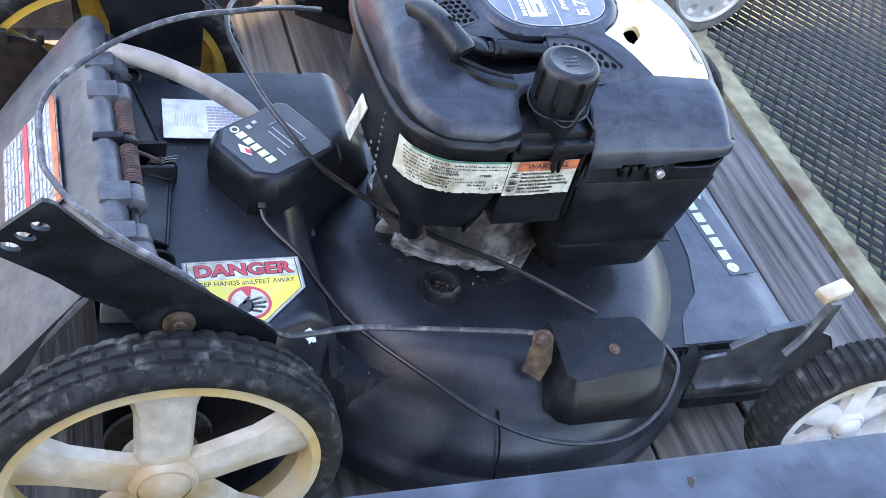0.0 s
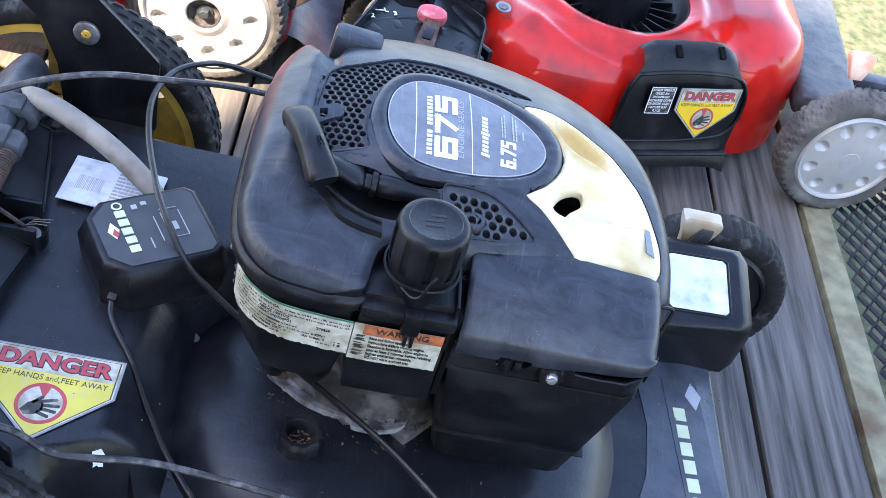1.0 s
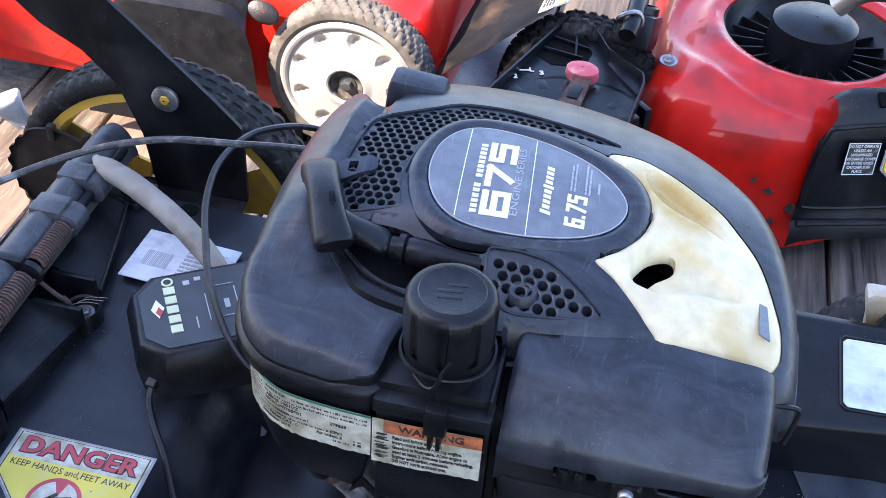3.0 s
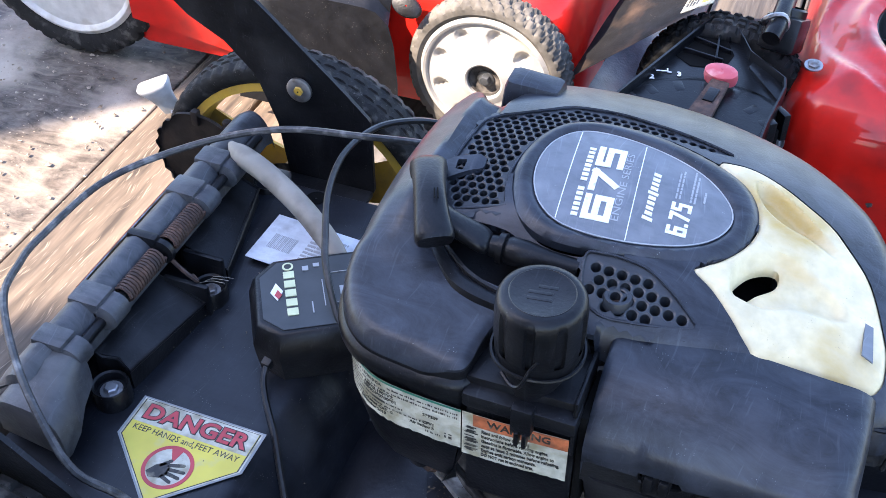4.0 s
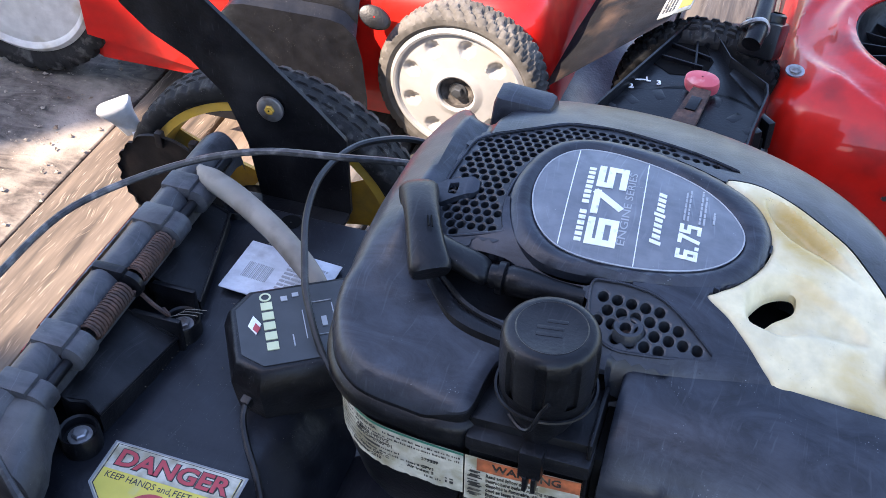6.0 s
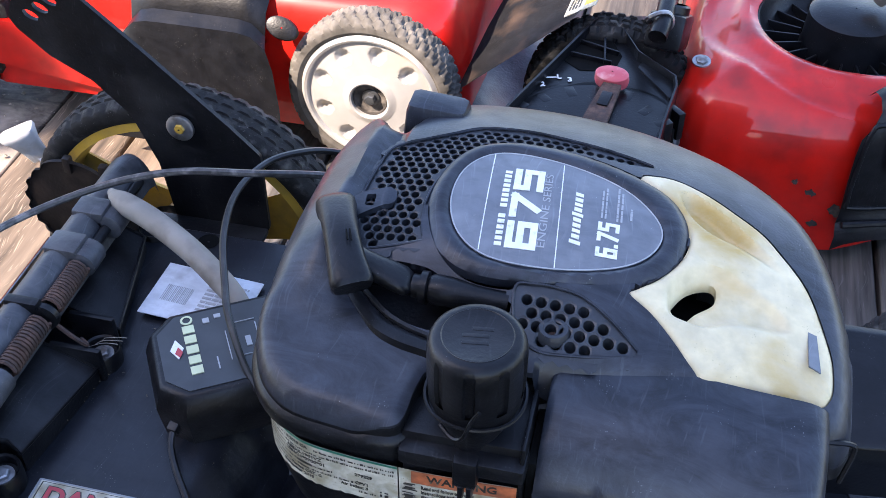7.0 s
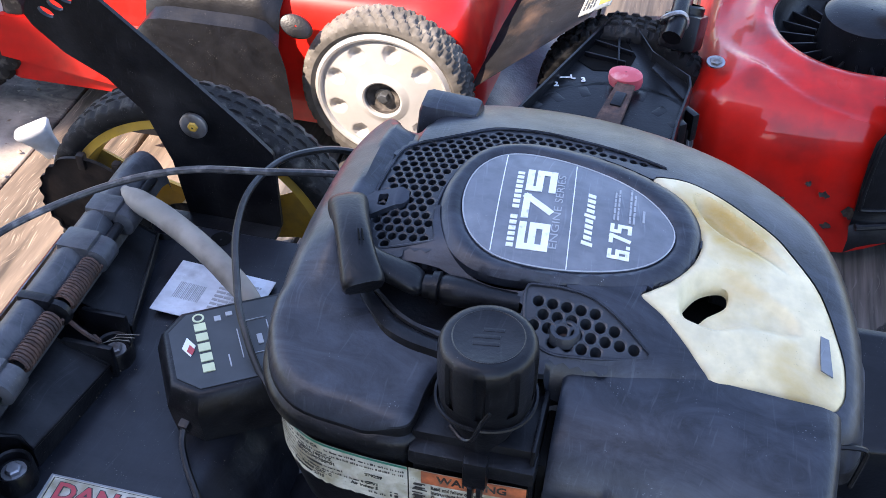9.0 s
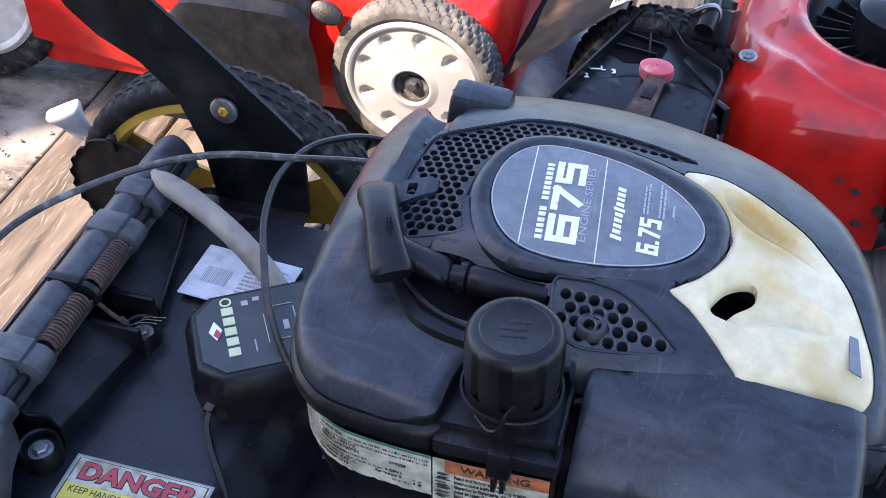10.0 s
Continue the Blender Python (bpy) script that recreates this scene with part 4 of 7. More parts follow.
part("print", bars([(-0.030, -0.025, -0.008, 0.005), (-0.032, -0.028, 0.001, 0.005), (-0.019, -0.0184, 0.019, 0.016), (0.016, 0.0166, 0.019, 0.016), (-0.012, 0.018, 0.004, 0.0007), (-0.015, 0.016, 0.011, 0.0008), (-0.015, 0.016, 0.027, 0.0008), (-0.002, 0.008, 0.019, 0.004), (0.012, 0.024, -0.006, 0.001)], pm), INK_GREY, box)
part("gland", joined(moved(block(-0.004, 0.004, -0.008, 0.004, -0.0045, 0.0045, 0.0015), pose(-0.261, 0.008, 0.246, 20, 0, -8))), SHELL_DARK, box)


# ---- engine ----
def crown(x, y):
    """The fan housing's domed top."""
    return 0.455 - 0.9 * (x + 0.04) ** 2 - 2.0 * (y - 0.09) ** 2


def dist_edge(poly, x, y):
    px, py = snap(poly, x, y)
    return math.hypot(px - x, py - y)


plate_edge = spline([(-0.070, 0.060), (-0.066, 0.090), (-0.047, 0.108), (-0.008, 0.107), (0.032, 0.094), (0.056, 0.071), (0.055, 0.049), (0.036, 0.031), (0.0, 0.020), (-0.038, 0.020), (-0.060, 0.034)], 66, True)
collar_edge = spline([(-0.083, 0.056), (-0.080, 0.085), (-0.067, 0.112), (-0.043, 0.1235), (-0.007, 0.1235), (0.03, 0.115), (0.06, 0.100), (0.073, 0.077), (0.071, 0.051), (0.057, 0.030), (0.03, 0.018), (-0.004, 0.011), (-0.036, 0.008), (-0.058, 0.013), (-0.074, 0.028)], 75, True)
grille_a = spline([(-0.1262, 0.0577), (-0.1238, 0.0816), (-0.1205, 0.1035), (-0.1117, 0.1131), (-0.1016, 0.1184), (-0.0849, 0.1285), (-0.0684, 0.1400), (-0.0499, 0.1435), (-0.0311, 0.1440), (-0.0118, 0.1415), (0.0072, 0.1392), (0.0261, 0.1361), (0.0449, 0.1315), (0.0510, 0.1285)], 44) + spline([(0.0417, 0.1258), (0.0275, 0.1228), (0.0091, 0.1225), (-0.0092, 0.1225), (-0.0275, 0.1225), (-0.046, 0.1218), (-0.063, 0.114), (-0.0725, 0.1021), (-0.0795, 0.0856), (-0.0837, 0.0686), (-0.0848, 0.0514), (-0.0825, 0.0362), (-0.0786, 0.0267)], 40) + [Vector((-0.0947, 0.0218, 0)), Vector((-0.1154, 0.0166, 0)), Vector((-0.1201, 0.0267, 0)), Vector((-0.1251, 0.0414, 0))]
grille_b = spline([(-0.0195, 0.0065), (-0.0109, 0.0092), (0.0021, 0.0102), (0.0188, 0.0083), (0.0349, 0.0), (0.0495, -0.0107), (0.0547, -0.0171), (0.0339, -0.023), (0.0155, -0.0266), (-0.0003, -0.0276), (-0.0129, -0.021), (-0.0180, -0.0092)], 60, True)
cream_edge = spline([(0.0399, 0.1127), (0.0495, 0.1189), (0.064, 0.1205), (0.0825, 0.1149), (0.1009, 0.105), (0.1192, 0.0940), (0.132, 0.0806), (0.1446, 0.066), (0.1519, 0.0524), (0.1586, 0.0357), (0.1641, 0.0198), (0.1656, 0.0034), (0.1634, -0.0047), (0.1585, -0.0099), (0.1421, -0.0126), (0.1229, -0.0164), (0.096, -0.0210), (0.0856, -0.0156), (0.0727, -0.0037), (0.058, 0.0085), (0.0444, 0.0168), (0.0495, 0.0228), (0.0599, 0.0323), (0.070, 0.047), (0.0747, 0.0621), (0.0734, 0.0734), (0.0681, 0.0865), (0.0583, 0.0989)], 140, True)
cream_hole = spline([(0.0686, 0.0205), (0.0707, 0.0272), (0.0770, 0.0368), (0.0866, 0.0436), (0.0928, 0.0438), (0.0941, 0.0370), (0.0920, 0.0303), (0.0832, 0.0216), (0.0776, 0.0147), (0.0717, 0.0163)], 40, True)
pocket_a = (spline([(0.0637, 0.1063), (0.0735, 0.1094), (0.0879, 0.1013), (0.1083, 0.0861), (0.1245, 0.0724), (0.1326, 0.0625), (0.1347, 0.0574)], 160), spline([(0.1347, 0.0574), (0.1238, 0.063), (0.1091, 0.0685), (0.0893, 0.075), (0.0772, 0.082), (0.0697, 0.0919), (0.0637, 0.1063)], 120))
pocket_b = (spline([(0.0640, 0.0205), (0.0675, 0.0345), (0.0815, 0.0478), (0.0935, 0.0515), (0.1104, 0.0462), (0.1279, 0.0384), (0.1398, 0.0296)], 160), spline([(0.1398, 0.0296), (0.1391, 0.0241), (0.131, 0.0193), (0.1182, 0.0169), (0.1072, 0.0146), (0.0931, 0.0095), (0.0804, 0.0085), (0.0680, 0.0110), (0.0640, 0.0205)], 120))
recess_edge = spline([(-0.112, 0.012), (-0.075, 0.013), (-0.053, 0.005), (-0.024, 0.004), (-0.020, -0.012), (-0.035, -0.022), (-0.060, -0.0255), (-0.085, -0.0205), (-0.104, -0.008)], 45, True)
top_edge = spline([(-0.170, 0.085), (-0.1675, 0.118), (-0.161, 0.142), (-0.149, 0.156), (-0.136, 0.155), (-0.1275, 0.141), (-0.1195, 0.148), (-0.117, 0.164), (-0.110, 0.181), (-0.092, 0.194), (-0.0635, 0.2005), (-0.021, 0.202), (0.0216, 0.1985), (0.0632, 0.189), (0.1034, 0.172), (0.1416, 0.141), (0.1592, 0.1135), (0.1705, 0.0815), (0.1785, 0.046), (0.1820, 0.009), (0.1790, -0.016), (0.160, -0.026), (0.09, -0.030), (0.03, -0.036), (0.004, -0.0375), (-0.020, -0.040), (-0.045, -0.041), (-0.058, -0.047), (-0.0625, -0.060), (-0.066, -0.081), (-0.080, -0.0855), (-0.10, -0.084), (-0.135, -0.078), (-0.157, -0.056), (-0.167, -0.02), (-0.170, 0.03)], 170, True)


def top_height(x, y):
    """Dome at the back and front, a lower tank shelf at the near side, a falling left flank, all with rounded shoulders."""
    d = dist_edge(top_edge, x, y)
    shelf = 0.425 + 0.24 * min(0.0, y + 0.02)
    k = smooth(-0.012, 0.03, y) if x < 0.0 else smooth(-0.06, -0.03, y)
    z = shelf * (1 - k) + crown(x, y) * k
    peak = -0.1375 + 0.06 * (y - 0.047)
    flank = 0.4500 - 0.62 * max(0.0, peak - x) - 0.50 * max(0.0, x - peak) - 0.08 * max(0.0, y - 0.11) - 0.10 * max(0.0, 0.05 - y)
    if x < -0.112 and y > -0.03:
        z = z + (flank - z) * smooth(-0.03, 0.03, y) * smooth(-0.112, -0.119, x)
    near = 1 - smooth(-0.035, 0.0, y) if x < 0.0 else 0.0
    wide, drop = 0.016 - 0.006 * near, (0.022 - 0.012 * near) * (1 - 0.7 * near * smooth(-0.095, -0.072, x))
    if d < wide:
        t = 1 - d / wide
        z -= drop * (1 - math.sqrt(max(0.0, 1 - t * t)))
    return z


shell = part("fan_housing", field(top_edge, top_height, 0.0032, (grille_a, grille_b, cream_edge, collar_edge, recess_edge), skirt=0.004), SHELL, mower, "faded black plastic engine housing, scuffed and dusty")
rows = []
for grow, z in ((0.0, None), (0.0002, 0.398), (0.0030, 0.396), (0.0042, 0.392), (0.0040, 0.387), (0.0005, 0.384), (-0.0045, 0.382), (-0.0055, 0.325), (-0.012, 0.295), (-0.022, 0.272)):
    row = []
    n = len(top_edge)
    for i, p in enumerate(top_edge):
        t = (top_edge[(i + 1) % n] - top_edge[i - 1]).normalized()
        top = top_height(p.x, p.y) - 0.002
        low = min(0.0, top - 0.4005)
        tuck = 0.05 * smooth(0.10, 0.15, p.x) * (1 if z and z < 0.390 else 0)
        row.append(Vector((p.x - tuck - t.y * grow * (1 if low > -0.008 else 0.3), p.y + t.x * grow * (1 if low > -0.008 else 0.3), z + low * (1 if z > 0.38 else 0) if z else top)))
    rows.append(row)
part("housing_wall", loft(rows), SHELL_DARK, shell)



def rim_line(edge, dz, r, material, parent, height=crown):
    return part("rim", tube([(p[0], p[1], height(p[0], p[1]) + dz) for p in edge], r, len(edge), 6, True, smooth=False), material, parent)


def honeycomb(poly, pitch, hole, dz, reach):
    """A plate of six-sided cells, each with a round hole through it."""
    bm = bmesh.new()
    xs, ys = [p[0] for p in poly], [p[1] for p in poly]
    rows = int((max(ys) - min(ys)) / (pitch * 0.866)) + 3
    cols = int((max(xs) - min(xs)) / pitch) + 3
    for j in range(-1, rows):
        for i in range(-1, cols):
            cx = min(xs) + pitch * (i + 0.5 * (j % 2))
            cy = min(ys) + pitch * 0.866 * j
            isin = bool(inside(poly, np.array([cx]), np.array([cy]))[0])
            d = dist_edge(poly, cx, cy)
            if not isin and d > reach:
                continue
            solid = (not isin) or d < hole * 0.55
            outer = [(cx + pitch * 0.5774 * math.sin(a), cy + pitch * 0.5774 * math.cos(a)) for a in (2 * math.pi * k / 12 for k in range(12))]
            outer = [(cx + (ox - cx) * (1 if k % 2 == 0 else 0.866), cy + (oy - cy) * (1 if k % 2 == 0 else 0.866)) for k, (ox, oy) in enumerate(outer)]
            top = [bm.verts.new((x, y, crown(x, y) + dz)) for x, y in outer]
            if solid:
                bm.faces.new(top)
                continue
            r = hole / 2
            inner = [(cx + r * math.sin(a), cy + r * math.cos(a)) for a in (2 * math.pi * k / 12 for k in range(12))]
            mid = [bm.verts.new((x, y, crown(x, y) + dz - 0.0006)) for x, y in inner]
            low = [bm.verts.new((x, y, crown(x, y) + dz - 0.010)) for x, y in inner]
            for k in range(12):
                q = (k + 1) % 12
                bm.faces.new((top[k], top[q], mid[q], mid[k]))
                bm.faces.new((mid[k], mid[q], low[q], low[k]))
    bmesh.ops.recalc_face_normals(bm, faces=bm.faces)
    return bm


part("grille", honeycomb(grille_a, 0.0066, 0.0052, -0.0022, 0.004), GRILLE, shell, "honeycomb cooling grille")
part("grille", honeycomb(grille_b, 0.0082, 0.0066, -0.0022, 0.004), GRILLE, shell, "honeycomb cooling grille")
for g in (grille_a, grille_b):
    rim_line(g, -0.0012, 0.0009, SHELL, shell)
# near-black disc, so that the grille's holes look deep and shaded
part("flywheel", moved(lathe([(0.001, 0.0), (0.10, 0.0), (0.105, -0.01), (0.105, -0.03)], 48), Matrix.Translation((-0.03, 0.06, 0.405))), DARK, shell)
part("grille_boss", moved(lathe([(0.001, -0.006), (0.0046, -0.006), (0.0054, 0.0012), (0.0062, 0.0018), (0.0082, 0.0016), (0.0094, -0.001), (0.0096, -0.005)], 28), Matrix.Translation((0.0062, -0.0132, 0.4287))), GRILLE, shell)
part("screw", moved(lathe([(0.001, 0.0), (0.0032, 0.0), (0.0035, -0.002)], 12), Matrix.Translation((0.0062, -0.0140, 0.4246))), RUST, shell)
catch_edge = [(-0.1305, 0.0415), (-0.1312, 0.0535), (-0.1256, 0.0585), (-0.1095, 0.0636), (-0.1045, 0.0620), (-0.1034, 0.0545), (-0.1066, 0.0502), (-0.1154, 0.0450), (-0.1243, 0.0388)]
part("catch", field(catch_edge, lambda x, y: crown(x, y) + 0.0012 - 0.0022 * smooth(-0.110, -0.103, x), 0.0018, ([(-0.1213, 0.0475), (-0.1223, 0.0560), (-0.1160, 0.0572), (-0.1158, 0.0470)],), skirt=0.004), SHELL, shell)


def collar_height(x, y):
    d = min(dist_edge(collar_edge, x, y), dist_edge(plate_edge, x, y))
    return crown(x, y) + 0.0035 * (1 - (1 - min(1, d / 0.0065)) ** 2) - 0.001


part("collar", field(collar_edge, collar_height, 0.003, (plate_edge,), skirt=0.006), SHELL, shell)
plate = part("name_plate", field(plate_edge, lambda x, y: crown(x, y) + 0.0004, 0.006, skirt=0.002), PLATE, shell, "brushed grey engine name plate with white print")
rim_line(plate_edge, 0.0004, 0.0005, INK_GREY, plate)
# print runs away from the viewer, along y
READ = Vector((-0.075, 1, 0))


def on_plate(x, y, dz=0.0006):
    n = Vector((1.8 * (x + 0.04), 4.0 * (y - 0.09), 1))
    return frame_on((x, y, crown(x, y) + dz), READ, n)


GLYPHS = {"6": [[(1, 1), (0, 1), (0, 0), (1, 0), (1, 0.56), (0, 0.56)]], "7": [[(0, 1), (1, 1), (0.32, 0)]], "5": [[(1, 1), (0, 1), (0, 0.58), (1, 0.58), (1, 0), (0, 0)]], ".": [[(0, 0), (0.02, 0)]]}


def block_digits(text, wide, high, stroke, gap):
    """Square-cut digits from straight strokes, centred on the origin."""
    widths = [0.0 if c == "." else wide - stroke for c in text]
    x = -(sum(widths) + len(text) * stroke + (len(text) - 1) * gap) / 2
    out, lift = [], 0.0
    for c, w in zip(text, widths):
        for path in GLYPHS[c]:
            pts = [Vector((x + stroke / 2 + px * w, -high / 2 + stroke / 2 + py * (high - stroke), 0)) for px, py in path]
            for p, q in zip(pts, pts[1:]):
                d = q - p
                m = Matrix.Translation((p + q) / 2) @ pose(0, 0, 0, 0, 0, math.degrees(math.atan2(d.y, d.x)))
                half = d.length / 2 + stroke / 2
                out.append(moved(block(-half, half, -stroke / 2, stroke / 2, 0, 0.0003 + lift, 0), m))
                lift += 0.00001
        x += w + stroke + gap
    return joined(*out)


def draped(bm, m, lift=0.0006):
    """Flat print laid onto the domed plate; the pose m carries it there."""
    bmesh.ops.subdivide_edges(bm, edges=[e for e in bm.edges if e.calc_length() > 0.006], cuts=3)
    for v in bm.verts:
        up = v.co.z
        q = m @ Vector((v.co.x, v.co.y, 0))
        v.co = Vector((q.x, q.y, crown(q.x, q.y) + lift + max(up, 0.0)))
    return bm


FLAT = Matrix.Identity(4)
part("print", draped(block_digits("675", 0.0200, 0.0184, 0.0043, 0.0030), on_plate(-0.0244, 0.0610)), INK_WHITE, plate)
part("print", draped(letters("ENGINE SERIES", 0.0068, FLAT, 0.0002, 1.38), on_plate(-0.0122, 0.0622)), INK_GREY, plate)
rnd = random.Random(41)
rows, u = [], -0.0327
for i in range(15):
    w = rnd.uniform(0.0026, 0.0034)
    if i != 6:
        rows.append((u, u + w * 0.9, 0, 0.0042))
    u += w + 0.0012
part("print", draped(bars(rows, FLAT), on_plate(-0.0376, 0.0606)), INK_WHITE, plate)
rows, u = [], -0.0215
for i in range(10):
    w = rnd.uniform(0.0026, 0.0034)
    tall = 0.0085 if i in (0, 5) else 0.0060
    rows.append((u, u + w * 0.9, 0, tall * 0.8))
    u += w + 0.0013
lean = Matrix(((1, 0.22, 0, 0), (0, 1, 0, 0), (0, 0, 1, 0), (0, 0, 0, 1)))
part("print", draped(bars(rows, lean), on_plate(0.0072, 0.0608)), INK_WHITE, plate)
part("print", draped(block_digits("6.75", 0.0068, 0.0130, 0.0024, 0.0011), on_plate(0.0271, 0.0480)), INK_WHITE, plate)
part("print", draped(bars(small_print(0.030, 0.0045, 2, 21, word=5), FLAT), on_plate(0.0215, 0.0785)), INK_GREY, plate)
part("print", draped(bars(small_print(0.030, 0.0050, 2, 22, word=5), FLAT), on_plate(0.0310, 0.0785)), INK_GREY, plate)
part("print", draped(bars(small_print(0.010, 0.0028, 1, 23, word=3), FLAT), on_plate(0.0385, 0.072)), INK_GREY, plate)
for xa, xb, ya, yb in ((-0.0455, -0.0515, 0.0235, 0.105), (0.0, -0.0075, 0.0205, 0.105)):
    part("line", tube([(xa + (xb - xa) * s, ya + (yb - ya) * s, crown(xa + (xb - xa) * s, ya + (yb - ya) * s) + 0.0006) for s in np.linspace(0, 1, 10)], 0.0004, 10, 4, smooth=False), INK_WHITE, plate)


def cream_height(x, y):
    z = crown(x, y) + 0.0012
    d = dist_edge(cream_edge, x, y)
    z -= 0.003 * max(0, 1 - d / 0.004) ** 2
    # two long scooped pockets, each steep along its far edge and running out softly towards the near one
    for (far, near), run, deep in ((pocket_a, 0.016, 0.0105), (pocket_b, 0.012, 0.0068)):
        ring = [(p.x, p.y) for p in far[::4]] + [(p.x, p.y) for p in near[4:-4:4]]
        if inside(ring, np.array([x]), np.array([y]))[0]:
            df = min(math.hypot(p.x - x, p.y - y) for p in far)
            dn = min(math.hypot(p.x - x, p.y - y) for p in near)
            z -= deep * smooth(-0.001, 0.0055, df) * smooth(0.0, 0.005 + (run - 0.005) * smooth(0.085, 0.105, x), dn)
    e = dist_edge(cream_hole, x, y)
    z -= 0.0018 * max(0, 1 - e / 0.003) ** 2
    return z


cream = part("cream_insert", field(cream_edge, cream_height, 0.0014, (cream_hole,), skirt=0.006), CREAM, shell, "yellowed cream plastic insert with scooped pockets")
part("emblem", prism([(-0.004, -0.013), (0.003, -0.016), (0.004, 0.012), (-0.001, 0.016)], 0, 0.001, 0, frame_on((0.151, 0.020, cream_height(0.151, 0.02) + 0.0006), (1, 0.2, -0.35), (0.35, -0.1, 1))), PLATE, cream)
# black sheet below the cream hole, standing for the shade in it
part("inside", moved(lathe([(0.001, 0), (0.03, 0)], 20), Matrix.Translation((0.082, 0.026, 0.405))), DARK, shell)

# raised tab at the far side
tab_rows = []
for k, z, back in ((1.10, 0.395, 0.0), (1.04, 0.425, 0.001), (1.0, 0.4345, 0.002), (0.96, 0.4445, 0.003), (0.90, 0.4490, 0.004), (0.6, 0.4500, 0.004)):
    tab_rows.append([(-0.1025 + a * 0.0215 * k, 0.1615 + b * 0.0145 * k + back * (b < 0), z - 0.0025 * (a > 0)) for a, b in ((-1, -0.75), (-0.93, -0.93), (-0.75, -1), (0.8, -0.85), (0.96, -0.75), (1, -0.6), (1, 0.8), (0.8, 1), (-0.8, 1), (-1, 0.8))])
part("rear_tab", loft(tab_rows, True, False, True), SHELL, shell)

# starter grip in its recess
part("recess_floor", field(recess_edge, lambda x, y: 0.414 + 0.02 * (x + 0.07), 0.006, skirt=0), SHELL_DARK, shell)
part("recess_wall", loft([[(p.x, p.y, top_height(p.x, p.y)) for p in recess_edge], [(p.x, p.y, 0.401) for p in recess_edge]]), SHELL_DARK, shell)
grip_line = [(-0.1375, 0.0405, 0.4465), (-0.1345, 0.034, 0.4505), (-0.125, 0.012, 0.4525), (-0.1145, -0.010, 0.4475), (-0.1085, -0.0205, 0.4425)]
def grip_mesh():
    path = spline(grip_line, 18)
    loops = []
    for i, p in enumerate(path):
        d = (path[min(i + 1, 17)] - path[max(i - 1, 0)]).normalized()
        side = d.cross(Vector((0, 0, 1))).normalized()
        up = side.cross(d)
        e = (0.80, 0.95)[i] if i < 2 else (0.86, 0.97)[17 - i] if i > 15 else 1.0
        wide = 0.0118 + 0.0012 * math.cos(i / 17 * 2 * math.pi)
        loop = []
        for k in range(16):
            t = 2 * math.pi * k / 16
            c, s = math.cos(t), math.sin(t)
            loop.append(p + side * math.copysign(abs(c) ** 0.8, c) * wide * e + up * math.copysign(abs(s) ** 0.6, s) * 0.0092 * e)
        loops.append(loop)
    return loft(loops, True, True, True)
grip = part("starter_grip", grip_mesh(), SHELL_DARK, mower, "black plastic pull-starter grip")
paddle = []
for u in np.linspace(0, 1, 14):
    x = -0.122 + 0.045 * u
    half = 0.0145 - 0.006 * smooth(0.0, 0.35, u) + 0.0015 * smooth(0.35, 0.8, u)
    tip = math.sqrt(max(0.02, 1 - max(0, (u - 0.82) / 0.18) ** 2.2))
    paddle.append([(x, 0.002 - 0.003 * u + half * tip * math.copysign(abs(math.cos(t)) ** 0.8, math.cos(t)), 0.447 - 0.014 * u + (0.0068 - 0.001 * u) * tip * math.copysign(abs(math.sin(t)) ** 0.8, math.sin(t))) for t in (2 * math.pi * k / 18 for k in range(18))])
part("stem", loft(paddle, True, False, True), SHELL_DARK, grip)
part("arrow", joined(*[moved(block(-0.0004, 0.0004, -0.009, 0.009, -0.0004, 0.0004, 0), pose(-0.1195 + d, 0.006, 0.4607, -8, 6, 22)) for d in (0, 0.0022)]), DARK, grip)
cone = [(-0.079, 0.0070), (-0.0745, 0.0072), (-0.0740, 0.0098), (-0.0700, 0.0100), (-0.0695, 0.0076), (-0.066, 0.0092), (-0.056, 0.0090), (-0.040, 0.0066), (-0.022, 0.0060)]
part("rope_guide", loft([[(x, 0.0005 + r * math.cos(t), 0.4315 - 0.02 * (x + 0.07) + r * math.sin(t)) for t in (2 * math.pi * k / 18 for k in range(18))] for x, r in cone], True, True, True), SHELL_DARK, shell)
arm = spline([(-0.1145, 0.016, 0.4375), (-0.100, 0.0205, 0.4385), (-0.085, 0.025, 0.441), (-0.074, 0.027, 0.443)], 14)
part("bridge", loft([[p + Vector((0, -0.0035, -0.008)), p + Vector((0, -0.0032, 0)), p + Vector((0, -0.001, 0.0015)), p + Vector((0, 0.0022, 0.0012)), p + Vector((0, 0.0035, -0.002))] for p in arm], False), SHELL, shell)
upper = spline([(-0.1075, -0.004, 0.428), (-0.1015, -0.0095, 0.4285), (-0.0895, -0.0195, 0.4275), (-0.077, -0.0255, 0.4262), (-0.062, -0.0295, 0.425)], 18)
lower = spline([(-0.1165, -0.010, 0.4245), (-0.1115, -0.0165, 0.4242), (-0.0955, -0.0325, 0.4235), (-0.079, -0.0395, 0.4228), (-0.060, -0.0425, 0.422)], 18)
rest = []
for a0, b0 in zip(upper, lower):
    rest.append([b0 + Vector((0, 0, -0.003)), b0.lerp(a0, 0.10) + Vector((0, 0, 0.0016)), b0.lerp(a0, 0.45) + Vector((0, 0, 0.0018)), b0.lerp(a0, 0.74), b0.lerp(a0, 0.80) + Vector((0, 0, -0.0012)), b0.lerp(a0, 0.86) + Vector((0, 0, 0.0008)), a0 + Vector((0, 0, 0.0010)), a0 + Vector((0.0006, 0.0006, -0.002)), a0 + Vector((0.001, 0.001, -0.02))])
